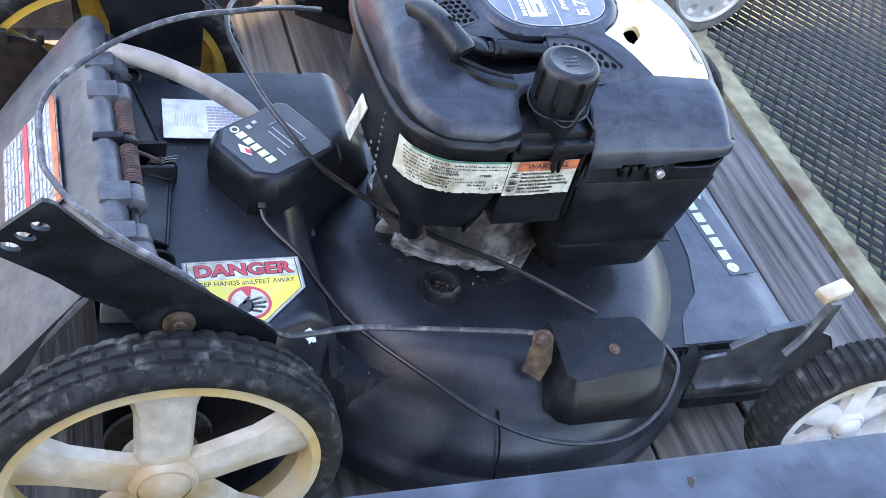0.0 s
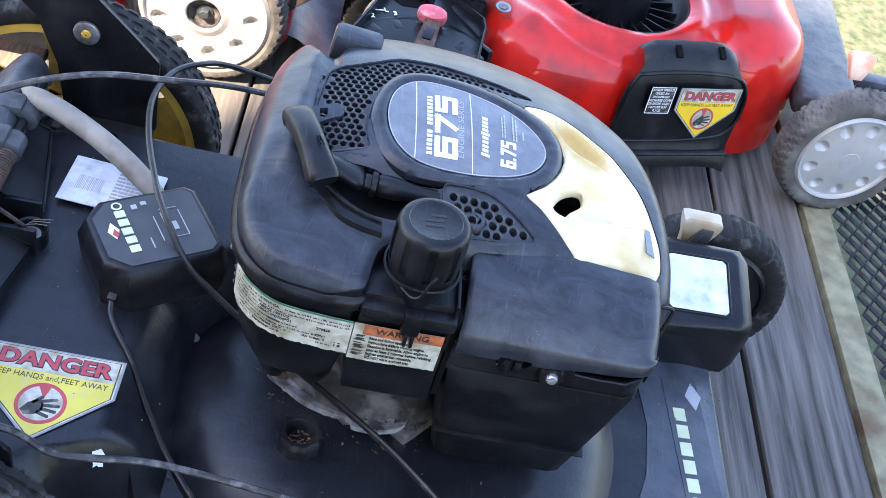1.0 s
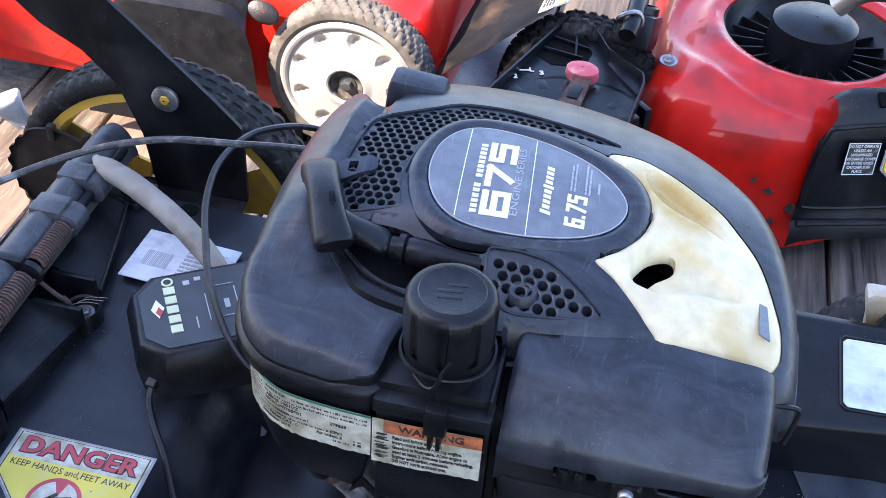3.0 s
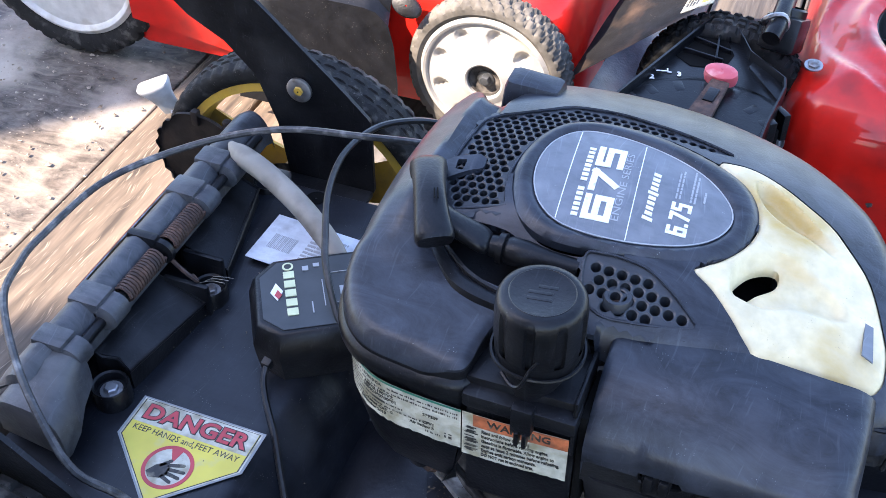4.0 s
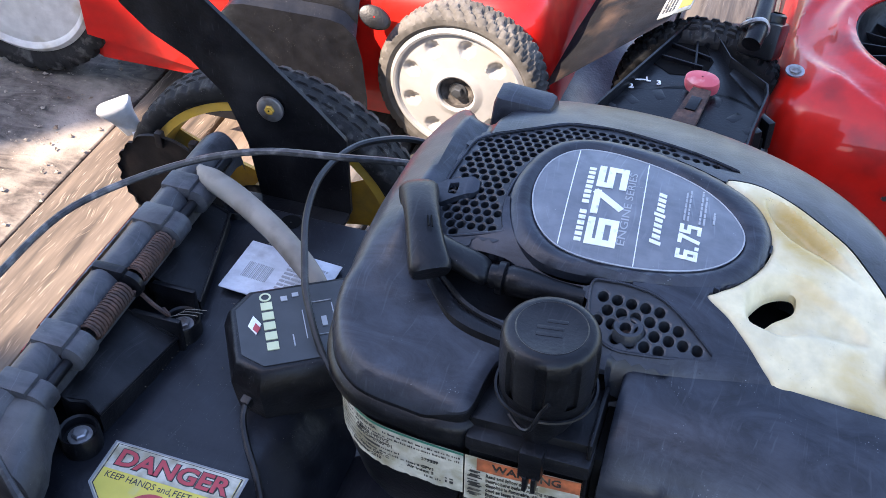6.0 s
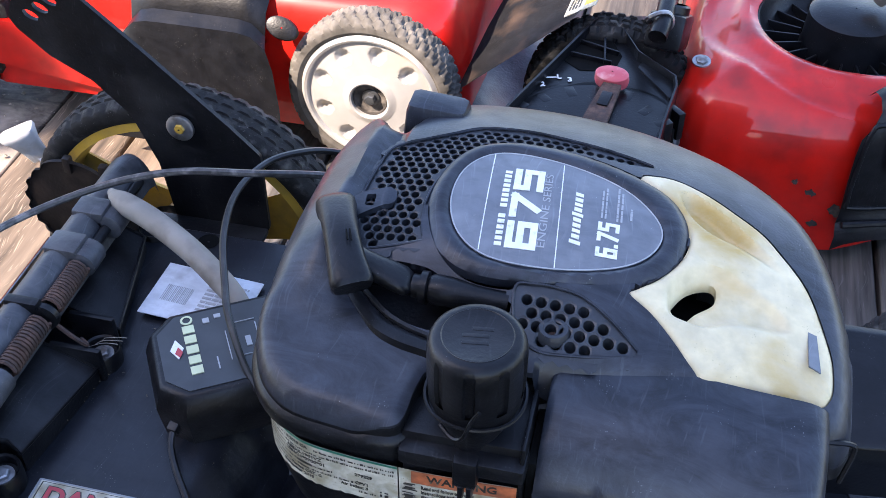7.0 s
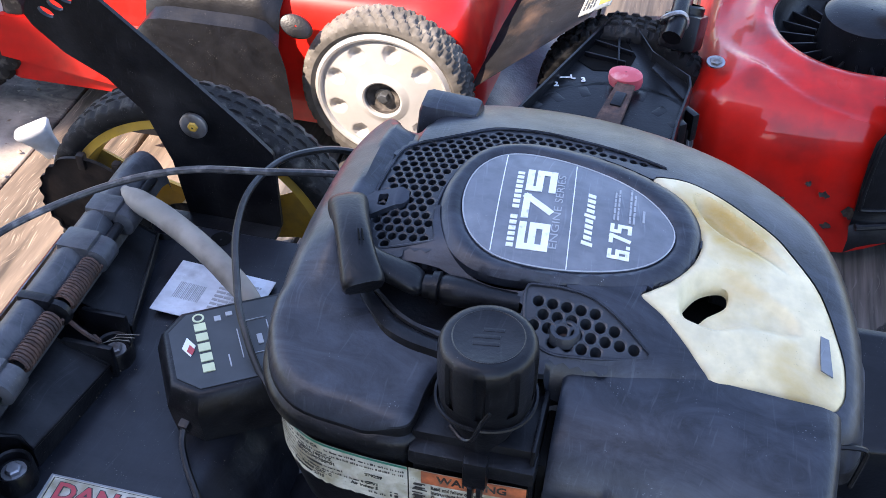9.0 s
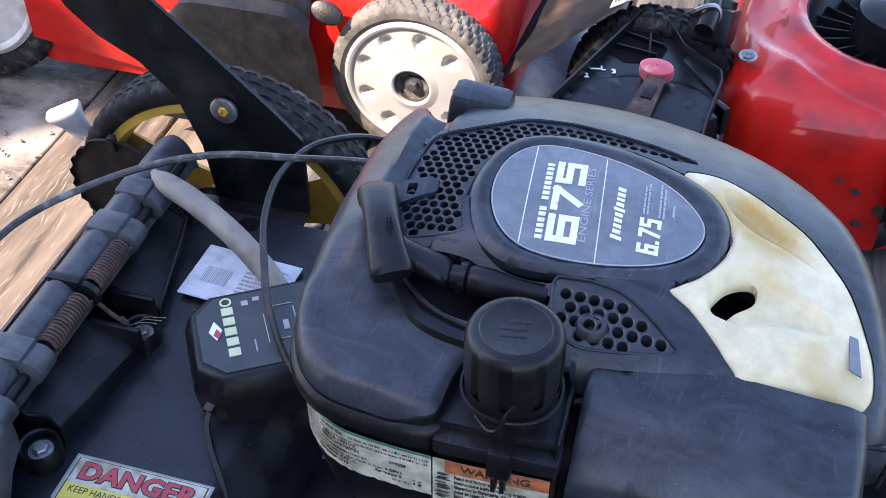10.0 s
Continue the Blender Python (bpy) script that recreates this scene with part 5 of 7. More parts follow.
part("grip_rest", loft(rest, False), SHELL_DARK, shell)

# fuel cap with its tether
cap_at = Matrix.Translation((-0.028, -0.061, 0.004))
cap_prof = [(0.001, 0.4600), (0.017, 0.4600), (0.0185, 0.4606), (0.0225, 0.4604), (0.0248, 0.4588), (0.0262, 0.4555), (0.0268, 0.450), (0.0268, 0.432), (0.0262, 0.424), (0.0255, 0.420)]
cap = lathe(cap_prof, 180)
for v in cap.verts:
    r = math.hypot(v.co.x, v.co.y)
    if r > 0.0245 and v.co.z < 0.459:
        q = (math.degrees(math.atan2(v.co.y, v.co.x)) / 40) % 1
        k = 1 - 0.085 * smooth(0.66, 0.70, q) * (1 - smooth(0.94, 0.98, q)) * smooth(0.4555, 0.452, v.co.z)
        v.co.x, v.co.y = v.co.x * k, v.co.y * k
fuel_cap = part("fuel_cap", moved(cap, cap_at), SHELL_DARK, mower, "ribbed black plastic fuel cap with tether")
part("cap_mark", moved(joined(lathe([(0.0186, 0.4606), (0.0190, 0.4609), (0.0194, 0.4606)], 60), block(-0.008, 0.006, -0.006, -0.0035, 0.4592, 0.46025, 0.0002), block(-0.008, 0.006, -0.001, 0.0015, 0.4592, 0.46025, 0.0002), block(-0.003, 0.008, 0.004, 0.0065, 0.4592, 0.46025, 0.0002)), cap_at @ pose(0, 0, 0, 0, 0, 8)), SHELL_DARK, fuel_cap)
part("tether", moved(tube([(0.0275 * math.cos(a), 0.0275 * math.sin(a), 0.4165 + 0.001 * math.sin(3 * a)) for a in (2 * math.pi * k / 24 for k in range(24))], 0.0012, 48, 6, True), cap_at), SHELL_DARK, fuel_cap)
part("tether_tail", moved(tube([(-0.014, -0.026, 0.416), (-0.006, -0.032, 0.414), (0.0, -0.034, 0.418), (0.004, -0.033, 0.430), (0.008, -0.031, 0.437)], 0.0012, 16, 6), cap_at), SHELL_DARK, fuel_cap)
part("filler_neck", moved(loft([[(r * math.cos(t), -k + r * math.sin(t), z) for t in (2 * math.pi * q / 40 for q in range(40))] for r, z, k in ((0.0262, 0.4235, 0.0), (0.0258, 0.417, 0.0), (0.0225, 0.409, 0.002), (0.0165, 0.398, 0.006), (0.0135, 0.393, 0.008), (0.0140, 0.386, 0.008))]), cap_at), SHELL_DARK, mower)
shoulder = [(-0.0655, -0.0812), (0.0045, -0.0800), (0.0045, -0.036), (-0.0655, -0.036)]
part("tank_shoulder", prism(shoulder, 0.290, 0.4015, 0.003), SHELL_DARK, mower)
part("ledge", block(-0.0655, 0.0055, -0.0905, -0.070, 0.3835, 0.3955, 0.0035), SHELL_DARK, mower)
part("catch", block(-0.034, -0.020, -0.0935, -0.084, 0.376, 0.398, 0.003), SHELL_DARK, mower)
part("catch_tongue", joined(block(-0.0305, -0.0275, -0.095, -0.088, 0.3665, 0.379, 0.0012), block(-0.0255, -0.0225, -0.095, -0.088, 0.3665, 0.379, 0.0012)), SHELL_DARK, mower)

# wrapped paper labels on the housing's side
def evenly(points, n):
    """n points at even steps along a line."""
    run = [0.0]
    for p, q in zip(points, points[1:]):
        run.append(run[-1] + (q - p).length)
    return [Vector([np.interp(run[-1] * k / (n - 1), run, [p[c] for p in points]) for c in range(3)]) for k in range(n)]


SIDE_LINE = evenly(spline([(-0.1605, -0.035, 0), (-0.152, -0.056, 0), (-0.130, -0.0745, 0), (-0.10, -0.0805, 0), (-0.05, -0.0825, 0), (0.004, -0.0805, 0)], 241), 481)


def side_point(u, z):
    """Along the near side of the housing, u from its rounded corner to the air cleaner."""
    p = SIDE_LINE[int(round(u * 480))]
    return Vector((p.x, p.y - 0.0015, z))


def side_strip(u0, u1, z0, z1, out, n=24, ragged=0.0):
    rnd = random.Random(7)
    lo, hi = [], []
    for i in range(n + 1):
        u = u0 + (u1 - u0) * i / n
        p = side_point(u, 0)
        t = (side_point(min(u + 0.03, 1), 0) - side_point(max(u - 0.03, 0), 0)).normalized()
        nrm = Vector((t.y, -t.x, 0))
        lo.append(p + nrm * out + Vector((0, 0, z0 + rnd.uniform(0, ragged))))
        hi.append(p + nrm * out + Vector((0, 0, z1)))
    return loft([lo, hi], False)


elab = part("engine_label", side_strip(0.030, 0.6190, 0.334, 0.372, 0.0005, 40, ragged=0.002), PAPER, mower, "worn white engine label with rows of print")
part("band", side_strip(0.122, 0.6190, 0.3702, 0.372, 0.001), LABEL_GREEN, elab)
wlab = part("warning_label", side_strip(0.6235, 0.984, 0.331, 0.372, 0.0005, ragged=0.001), PAPER, mower, "scuffed paper warning label with orange header")
part("band", side_strip(0.662, 0.984, 0.361, 0.372, 0.001), LABEL_ORANGE, wlab)
SIDE = [side_point(k / 60, 0) for k in range(61)]
RUN = [0.0]
for p, q in zip(SIDE, SIDE[1:]):
    RUN.append(RUN[-1] + (q - p).length)


def wrapped(text, u, z, size, width=1.0, bold=0.0, fit=0.0):
    """Print bent round the housing's side, starting at u."""
    bm = letters(text, size, Matrix.Identity(4), 0.0002, width, bold)
    lo, hi = min(v.co.x for v in bm.verts), max(v.co.x for v in bm.verts)
    k = fit / (hi - lo) if fit else 1.0
    start = RUN[int(round(u * 60))] + (u * 60 - round(u * 60)) * (RUN[1] - RUN[0])
    for v in bm.verts:
        at = start + (v.co.x - lo) * k
        i = min(max(sum(1 for r in RUN if r <= at) - 1, 0), 59)
        f = (at - RUN[i]) / (RUN[i + 1] - RUN[i])
        t = (SIDE[i + 1] - SIDE[i]).normalized()
        v.co = SIDE[i].lerp(SIDE[i + 1], f) + Vector((t.y, -t.x, 0)) * (0.0010 + max(v.co.z, 0.0)) + Vector((0, 0, z + v.co.y))
    return bm


part("print", wrapped("WARNING", 0.710, 0.3664, 0.0084, 1.2, 0.0002, 0.040), INK_BLACK, wlab)
for k, words in enumerate(("Read and follow operating", "instructions before running engine.", "Gasoline is flammable. Allow engine to", "cool at least 2 minutes before refueling.", "Engines emit carbon monoxide,", "DO NOT run in enclosed area.")):
    part("print", wrapped(words, 0.693, 0.3578 - 0.0044 * k, 0.0040, 1.0, 0.00012, 0.00122 * len(words)), INK_BLACK, wlab)
rows_read = ((0, 0.235, "& 2010 CA", 0), (2, 0.235, "A8SXS.1901VZ", 1), (3, 0.230, "2004/26*0700*01", 1), (3, 0.480, "279229", 0), (5, 0.480, "CPV1", 0), (6, 0.250, "Period CAT. C", 0), (6, 0.430, "Air Index: 5", 0), (7, 0.210, "September 2010", 0))
for k, u, words, big in rows_read:
    part("print", wrapped(words, u, 0.3670 - 0.0037 * k, 0.0034 + 0.0004 * big, 1.05, 0.00008), INK_BLACK, elab)
rnd = random.Random(12)
lines = []
for k, spans in enumerate((((0.075, 0.225), (0.345, 0.608)), ((0.08, 0.608),), ((0.085, 0.225),), ((0.09, 0.22),), ((0.10, 0.27), (0.34, 0.40)), ((0.11, 0.47),), ((0.12, 0.24),), ((0.13, 0.20), (0.49, 0.55)))):
    z = 0.3658 - 0.0037 * k
    for u, stop in spans:
        while u < stop:
            word = rnd.randint(2, 7)
            for q in range(word):
                if u < stop:
                    h = rnd.choice((0.0013, 0.0013, 0.0019))
                    lines.append(side_strip(u, u + rnd.choice((0.0042, 0.0042, 0.0063)), z, z + h, 0.0011, 1))
                u += 0.0068
            u += 0.005
part("print", joined(*lines), INK_BLACK, elab)
part("print", joined(*[side_strip(0.560 + 0.0070 * a, 0.5672 + 0.0070 * a, 0.3395 + 0.0012 * b, 0.3407 + 0.0012 * b, 0.0011, 1) for a in range(4) for b in range(5) if (a * 3 + b * 5 + a * b) % 3]), INK_BLACK, elab)
part("print", joined(*[side_strip(0.634 + 0.004 * ((k + j) % 3), 0.682 - 0.008 * ((k + 2 * j) % 3), 0.3535 - 0.0085 * k + 0.0011 * j, 0.3546 - 0.0085 * k + 0.0011 * j, 0.0011, 3) for k in range(3) for j in range(6) if j != 3 + k % 2]), INK_BLACK, wlab)
part("print", side_strip(0.275, 0.335, 0.3508, 0.3528, 0.0012, 4), INK_BLACK, elab)
vents = bmesh.new()
for c in range(3):
    for k in range(9):
        y0, z0 = 0.012 - 0.020 * c, 0.375 - 0.0085 * k
        dot = moved(lathe([(0.0001, 0.0012), (0.0016, 0.0008), (0.0022, 0.0)], 8), frame_on((-0.1628 + 0.006 * (c == 2), y0, z0), (0, 1, 0), (-1, -0.15 * c, 0)))
        vents = joined(vents, dot)
part("vent_dots", vents, GREY_PLASTIC, shell)
part("tag", moved(block(-0.0008, 0.0008, -0.009, 0.009, -0.026, 0.026, 0.0004), pose(-0.1705, 0.045, 0.318, 14, 6, 6)), PAPER, mower, "torn strip of white paper tag")

# air cleaner: a tall tapered box under a rounded cover
AX0, AX1 = 0.004, 0.164
box_rows = []
for z, y0, x0, x1 in ((0.198, -0.060, 0.030, 0.140), (0.203, -0.064, 0.026, 0.144), (0.28, -0.076, 0.014, 0.155), (0.338, -0.083, 0.007, 0.163), (0.3405, -0.0825, 0.0075, 0.1625)):
    box_rows.append([(x0, 0.05, z), (x0, y0 + 0.012, z), (x0 + 0.004, y0 + 0.003, z), (x0 + 0.012, y0, z), (x1 - 0.014, y0 + 0.001, z), (x1 - 0.005, y0 + 0.004, z), (x1, y0 + 0.013, z), (x1 + 0.004, 0.05, z)])
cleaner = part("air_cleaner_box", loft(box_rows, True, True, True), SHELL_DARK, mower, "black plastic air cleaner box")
# its front edge: high at the left, notched at the clip, swelling round the screw, then falling away to a dark slot
edge_z = [(0.009, 0.3695), (0.042, 0.370), (0.0445, 0.3530), (0.068, 0.3540), (0.073, 0.360), (0.081, 0.3675), (0.099, 0.3680), (0.106, 0.357), (0.125, 0.356), (0.146, 0.357), (0.157, 0.362), (0.1625, 0.372)]
lip = loft([[(x, -0.0800 + 0.012 * max(0, (x - 0.15) / 0.013) ** 2, 0.335) for x, z in edge_z], [(x, -0.0822 + 0.012 * max(0, (x - 0.15) / 0.013) ** 2, z - 0.001) for x, z in edge_z], [(x, -0.0812 + 0.012 * max(0, (x - 0.15) / 0.013) ** 2, z) for x, z in edge_z], [(x, -0.078 + 0.012 * max(0, (x - 0.15) / 0.013) ** 2, z) for x, z in edge_z], [(x, -0.078 + 0.012 * max(0, (x - 0.15) / 0.013) ** 2, 0.335) for x, z in edge_z]], False)
part("lip", lip, SHELL_DARK, cleaner)
# black block behind the lip: the slot's shade put into colour
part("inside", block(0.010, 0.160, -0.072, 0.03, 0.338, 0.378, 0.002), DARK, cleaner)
part("step", block(0.020, 0.148, -0.0745, -0.060, 0.246, 0.2475, 0.0006), SHELL_DARK, cleaner)


def hem(x):
    """How far down the cover's front edge hangs."""
    notch = smooth(0.0435, 0.0445, x) * (1 - smooth(0.068, 0.0705, x))
    return 0.3630 + 0.004 * notch + 0.006 * smooth(0.070, 0.12, x) + 0.005 * smooth(0.12, 0.165, x)


base = spline([(0, a, b) for a, b in ((-0.018, 0.4172), (-0.030, 0.4162), (-0.046, 0.4125), (-0.060, 0.4068), (-0.0715, 0.3992), (-0.0800, 0.3895), (-0.0850, 0.3795), (-0.0868, 0.3700), (-0.0872, 0.3620), (-0.0872, 0.354))], 34)
cover_rows = []
for x in [0.0100, 0.0104, 0.0118, 0.0145] + [0.02 + 0.004 * i for i in range(6)] + [0.0434, 0.0445, 0.050, 0.056, 0.062, 0.068, 0.0705] + [0.075 + 0.006 * i for i in range(12)] + [0.146, 0.151, 0.1555, 0.159, 0.1615, 0.163]:
    end = max(0.0, (x - 0.146) / 0.017)
    k = 1 - 0.17 * (1 - math.sqrt(max(0.0, 1 - end ** 2)))
    left = max(0.0, (0.0145 - x) / 0.0045)
    low = hem(x)
    row = []
    for p in base:
        z = p.z if p.z > 0.388 else low + (p.z - 0.354) * (0.388 - low) / 0.034
        z = z - 0.006 * smooth(0.06, 0.16, x) * smooth(0.375, 0.412, p.z) - 0.010 * (1 - math.sqrt(max(0.0, 1 - end ** 2))) * smooth(0.380, 0.395, p.z) - 0.0025 * left ** 2
        row.append(Vector((x, -0.018 + (p.y + 0.018) * k, z)))
    row += [row[-1] + Vector((0, 0.003, 0.0005)), row[-1] + Vector((0, 0.004, 0.006))]
    cover_rows.append(row)
cover_rows = [[Vector((p.x + 0.0005, p.y, p.z - 0.012)) for p in cover_rows[0]]] + cover_rows + [[Vector((p.x - 0.0005, p.y + 0.002, p.z - 0.022)) for p in cover_rows[-1]]]
cover = part("air_cleaner_cover", loft(cover_rows, False), SHELL, cleaner, "scuffed black cover rounded over its front edge")
# black strip standing for the shadow between housing and cover
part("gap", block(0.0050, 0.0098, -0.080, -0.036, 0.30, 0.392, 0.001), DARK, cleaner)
part("slot_rib", block(0.0016, 0.0042, -0.0845, -0.040, 0.36, 0.4075, 0.001), SHELL_DARK, cleaner)
clip = joined(block(0.046, 0.064, -0.084, -0.075, 0.347, 0.366, 0.003), block(0.0475, 0.0535, -0.088, -0.080, 0.350, 0.364, 0.002), block(0.0565, 0.0625, -0.088, -0.080, 0.350, 0.364, 0.002))
part("clip", clip, SHELL_DARK, cleaner)
part("screw_boss", moved(lathe([(0.001, 0.002), (0.009, 0.002), (0.011, -0.002)], 24), frame_on((0.088, -0.0845, 0.3525), (1, 0, 0), (0, -1, 0.1))), SHELL_DARK, cleaner)
part("screw", moved(joined(lathe([(0.001, 0.0045), (0.0036, 0.0045), (0.0047, 0.003), (0.0047, -0.002)], 20), block(-0.0037, 0.0037, -0.0007, 0.0007, 0.004, 0.0051, 0)), frame_on((0.088, -0.086, 0.3540), (1, 0, 0.3), (0, -1, 0.1))), STEEL, cleaner, "zinc screw head")
part("hook", tube([(0.166, -0.020, 0.384), (0.179, -0.018, 0.383), (0.1815, -0.019, 0.378), (0.178, -0.024, 0.356)], 0.0016, 16, 6), SHELL_DARK, mower)

# engine block, muffler guard and details on the deck
rnd = random.Random(17)
flange = []
for i in range(60):
    a = 2 * math.pi * i / 60
    r = 0.098 + 0.004 * math.sin(5 * a + 1) + rnd.uniform(-0.006, 0.004) + 0.010 * (i % 15 == 3)
    flange.append((-0.028 + r * math.cos(a), 0.062 + r * math.sin(a)))
engine_base = part("engine_base", prism(flange, 0.172, 0.187, 0.0015), ALLOY, mower, "grimy cast aluminium engine base", flat=True)
part("crankcase", moved(lathe([(0.098, 0.185), (0.094, 0.20), (0.088, 0.215), (0.090, 0.235), (0.085, 0.30)], 36), Matrix.Translation((-0.028, 0.062, 0))), GRIME, engine_base)
crumbs = bmesh.new()
for i in range(260):
    a, r = radians(rnd.uniform(190, 345)), rnd.uniform(0.088, 0.122)
    p = Vector((-0.028 + r * math.cos(a), 0.062 + r * math.sin(a), 0.188 if r < 0.106 else 0.1775))
    s = 0.0006 + 0.0022 * rnd.random() ** 2
    vs = [crumbs.verts.new(p + Vector((rnd.uniform(-s, s), rnd.uniform(-s, s), rnd.uniform(0, s)))) for _ in range(4)]
    for f in ((0, 1, 2), (0, 2, 3), (0, 3, 1), (1, 3, 2)):
        crumbs.faces.new([vs[q] for q in f])
grit = part("grass_grit", crumbs, mat("brown_grass_crumbs", (0.10, 0.075, 0.05), 0.9, vary=0.6, scale=200), flat=True)
tagged(grit, "dry grass crumbs and rust grit round the engine base", "debris", kind="stuff")
tongue = spline([(-0.1232, -0.0015), (-0.1065, -0.0137), (-0.0896, -0.0255), (-0.0712, -0.0324), (-0.0452, -0.0378), (-0.0405, -0.0440), (-0.0163, -0.0433), (0.0039, -0.0327), (0.010, 0.0), (0.0, 0.0165), (-0.060, 0.015), (-0.110, 0.010)], 70, True)


TONGUE = mat("dirt_caked_casting", (0.34, 0.33, 0.31), 0.7, vary=0.4, scale=60, stain=(0.07, 0.06, 0.05), stain_at=0.50, stain_scale=55, bump=1.4, bump_scale=200, specks=0.9, speck_color=(0.05, 0.04, 0.03), speck_size=160)


def tongue_height(x, y):
    d = dist_edge(tongue, x, y)
    lumps = 0.5 + 0.5 * math.sin(310 * x + 90 * y) * math.sin(260 * y - 120 * x + 1.0)
    return 0.1905 + 0.0022 * max(0, 1 - d / 0.005) - 0.003 * smooth(0.004, 0.012, d) + 0.006 * lumps * smooth(-0.06, -0.02, x) * smooth(0.003, 0.012, d)


part("base_tongue", field([(p.x, p.y) for p in tongue], tongue_height, 0.0025, skirt=0.007), TONGUE, engine_base, "pale cast tongue caked with dirt")
leaves_dry = bmesh.new()
for i in range(46):
    p = Vector((rnd.uniform(-0.05, 0.002), rnd.uniform(-0.036, -0.004), 0.1905 + 0.004 * rnd.random()))
    n = Vector((rnd.gauss(0, 0.18), rnd.gauss(-0.1, 0.18), 1)).normalized()
    t = (n.orthogonal().normalized() * rnd.uniform(0.002, 0.006))
    t.rotate(Matrix.Rotation(rnd.uniform(0, 6.3), 3, n))
    s = n.cross(t).normalized() * rnd.uniform(0.001, 0.0028)
    vs = [leaves_dry.verts.new(p + q) for q in (t, t * 0.4 + s, -t * 0.5 + s * 0.8, -t, -t * 0.3 - s, t * 0.5 - s * 0.7)]
    top = leaves_dry.verts.new(p + n * 0.0008)
    for q in range(6):
        leaves_dry.faces.new((vs[q], vs[(q + 1) % 6], top))
    leaves_dry.faces.new(vs[::-1])
chaff = part("dry_leaves", leaves_dry, mat("dry_grey_leaf", (0.16, 0.145, 0.12), 0.85, vary=0.6, scale=90, per_piece=0.0), flat=True)
tagged(chaff, "bleached dry leaf scraps packed under the engine", "leaves", kind="stuff")
clippings = bmesh.new()
rnd = random.Random(29)
spots = [(0.2 + 0.14 * rnd.random(), 0.128 - 0.03 * abs(rnd.gauss(0, 1)), 0.1392) for _ in range(120)]
spots += [(-0.352 + 0.014 * rnd.random() - 0.02 * k, -0.045 + 0.09 * (1 - k) + 0.004 * rnd.gauss(0, 1), 0.2312) for k in np.linspace(0, 1, 80)]
spots += [(rnd.uniform(-0.33, -0.18), rnd.uniform(-0.10, 0.20), None) for _ in range(34)]
spots += [(rnd.uniform(-0.19, 0.17), rnd.uniform(-0.19, -0.03), None) for _ in range(30)]
for x, y, z in spots:
    z = z if z else deck_height(x, y) + 0.0012
    a, length, w = rnd.uniform(0, 6.3), 0.0008 + 0.0030 * rnd.random() ** 3, rnd.uniform(0.0002, 0.0006)
    c, e = math.cos(a) * length, math.sin(a) * length
    n = (-math.sin(a) * w, math.cos(a) * w)
    lo = [clippings.verts.new((x + c * k - n[0] * q, y + e * k - n[1] * q, z + 0.0006 + (0.0012 * rnd.random() if k > 0 else 0))) for k, q in ((-0.5, -1), (0.5, -1), (0.5, 1), (-0.5, 1))]
    tip = clippings.verts.new((x, y, z + 0.0016))
    for k in range(4):
        clippings.faces.new((lo[k], lo[(k + 1) % 4], tip))
clip_mat = mat("bleached_grass_clippings", (0.15, 0.125, 0.09), 0.85, vary=0.5, scale=200)
tagged(part("grass_clippings", clippings, clip_mat, flat=True), "dry grass clippings and grit scattered over the deck", "debris", kind="stuff")
bulge = lathe([(0.001, -0.024), (0.007, -0.022), (0.0115, -0.014), (0.0125, 0.0), (0.0125, 0.03)], 24)
part("fitting", moved(bulge, Matrix.Translation((-0.120, -0.028, 0.246)) @ pose(0, 0, 0, 12, -14)), SHELL_DARK, mower)
part("bolt", bolt((-0.110, -0.030, 0.231), (-0.2, -1, 0.3), 0.0050, 0.006), RUST, mower)


def guard_top(y):
    """The guard's upper face rises away from the engine's side."""
    return 0.207 + 0.27 * (y - 0.15)


guard_rows = [
    [(0.190, 0.138, 0.130), (0.350, 0.157, 0.130), (0.366, 0.172, 0.130), (0.366, 0.235, 0.130), (0.350, 0.252, 0.130), (0.190, 0.246, 0.130)],
    [(0.190, 0.133, 0.180), (0.348, 0.153, 0.180), (0.363, 0.166, 0.180), (0.363, 0.238, 0.180), (0.350, 0.252, 0.180), (0.190, 0.246, 0.180)],
    [(x, y, guard_top(y) - 0.003) for x, y in ((0.190, 0.131), (0.342, 0.150))] + [(0.357, 0.163, 0.203), (0.356, 0.238, 0.219), (0.346, 0.248, 0.226), (0.190, 0.244, 0.228)],
    [(x, y, guard_top(y)) for x, y in ((0.192, 0.1335), (0.340, 0.1525), (0.345, 0.160), (0.341, 0.234), (0.334, 0.239), (0.192, 0.236))],
    [(x, y, guard_top(y) + 0.0006) for x, y in ((0.194, 0.1365), (0.338, 0.1555), (0.342, 0.162), (0.338, 0.231), (0.332, 0.236), (0.194, 0.233))]]
guard = part("muffler_guard", loft(guard_rows, True, True, True), GUARD_PLASTIC, mower, "black moulded guard box with a blank white label")
label_at = frame_on((0.2940, 0.1915, guard_top(0.1915) + 0.0012), (1, 0.04, 0.01), (0, -0.27, 1))
part("label", prism([(-0.029, -0.032), (0.029, -0.032), (0.0325, -0.0285), (0.0325, 0.0285), (0.029, 0.032), (-0.029, 0.032), (-0.0325, 0.0285), (-0.0325, -0.0285)], 0.0, 0.0006, 0, label_at), PAPER_CLEAN, guard)
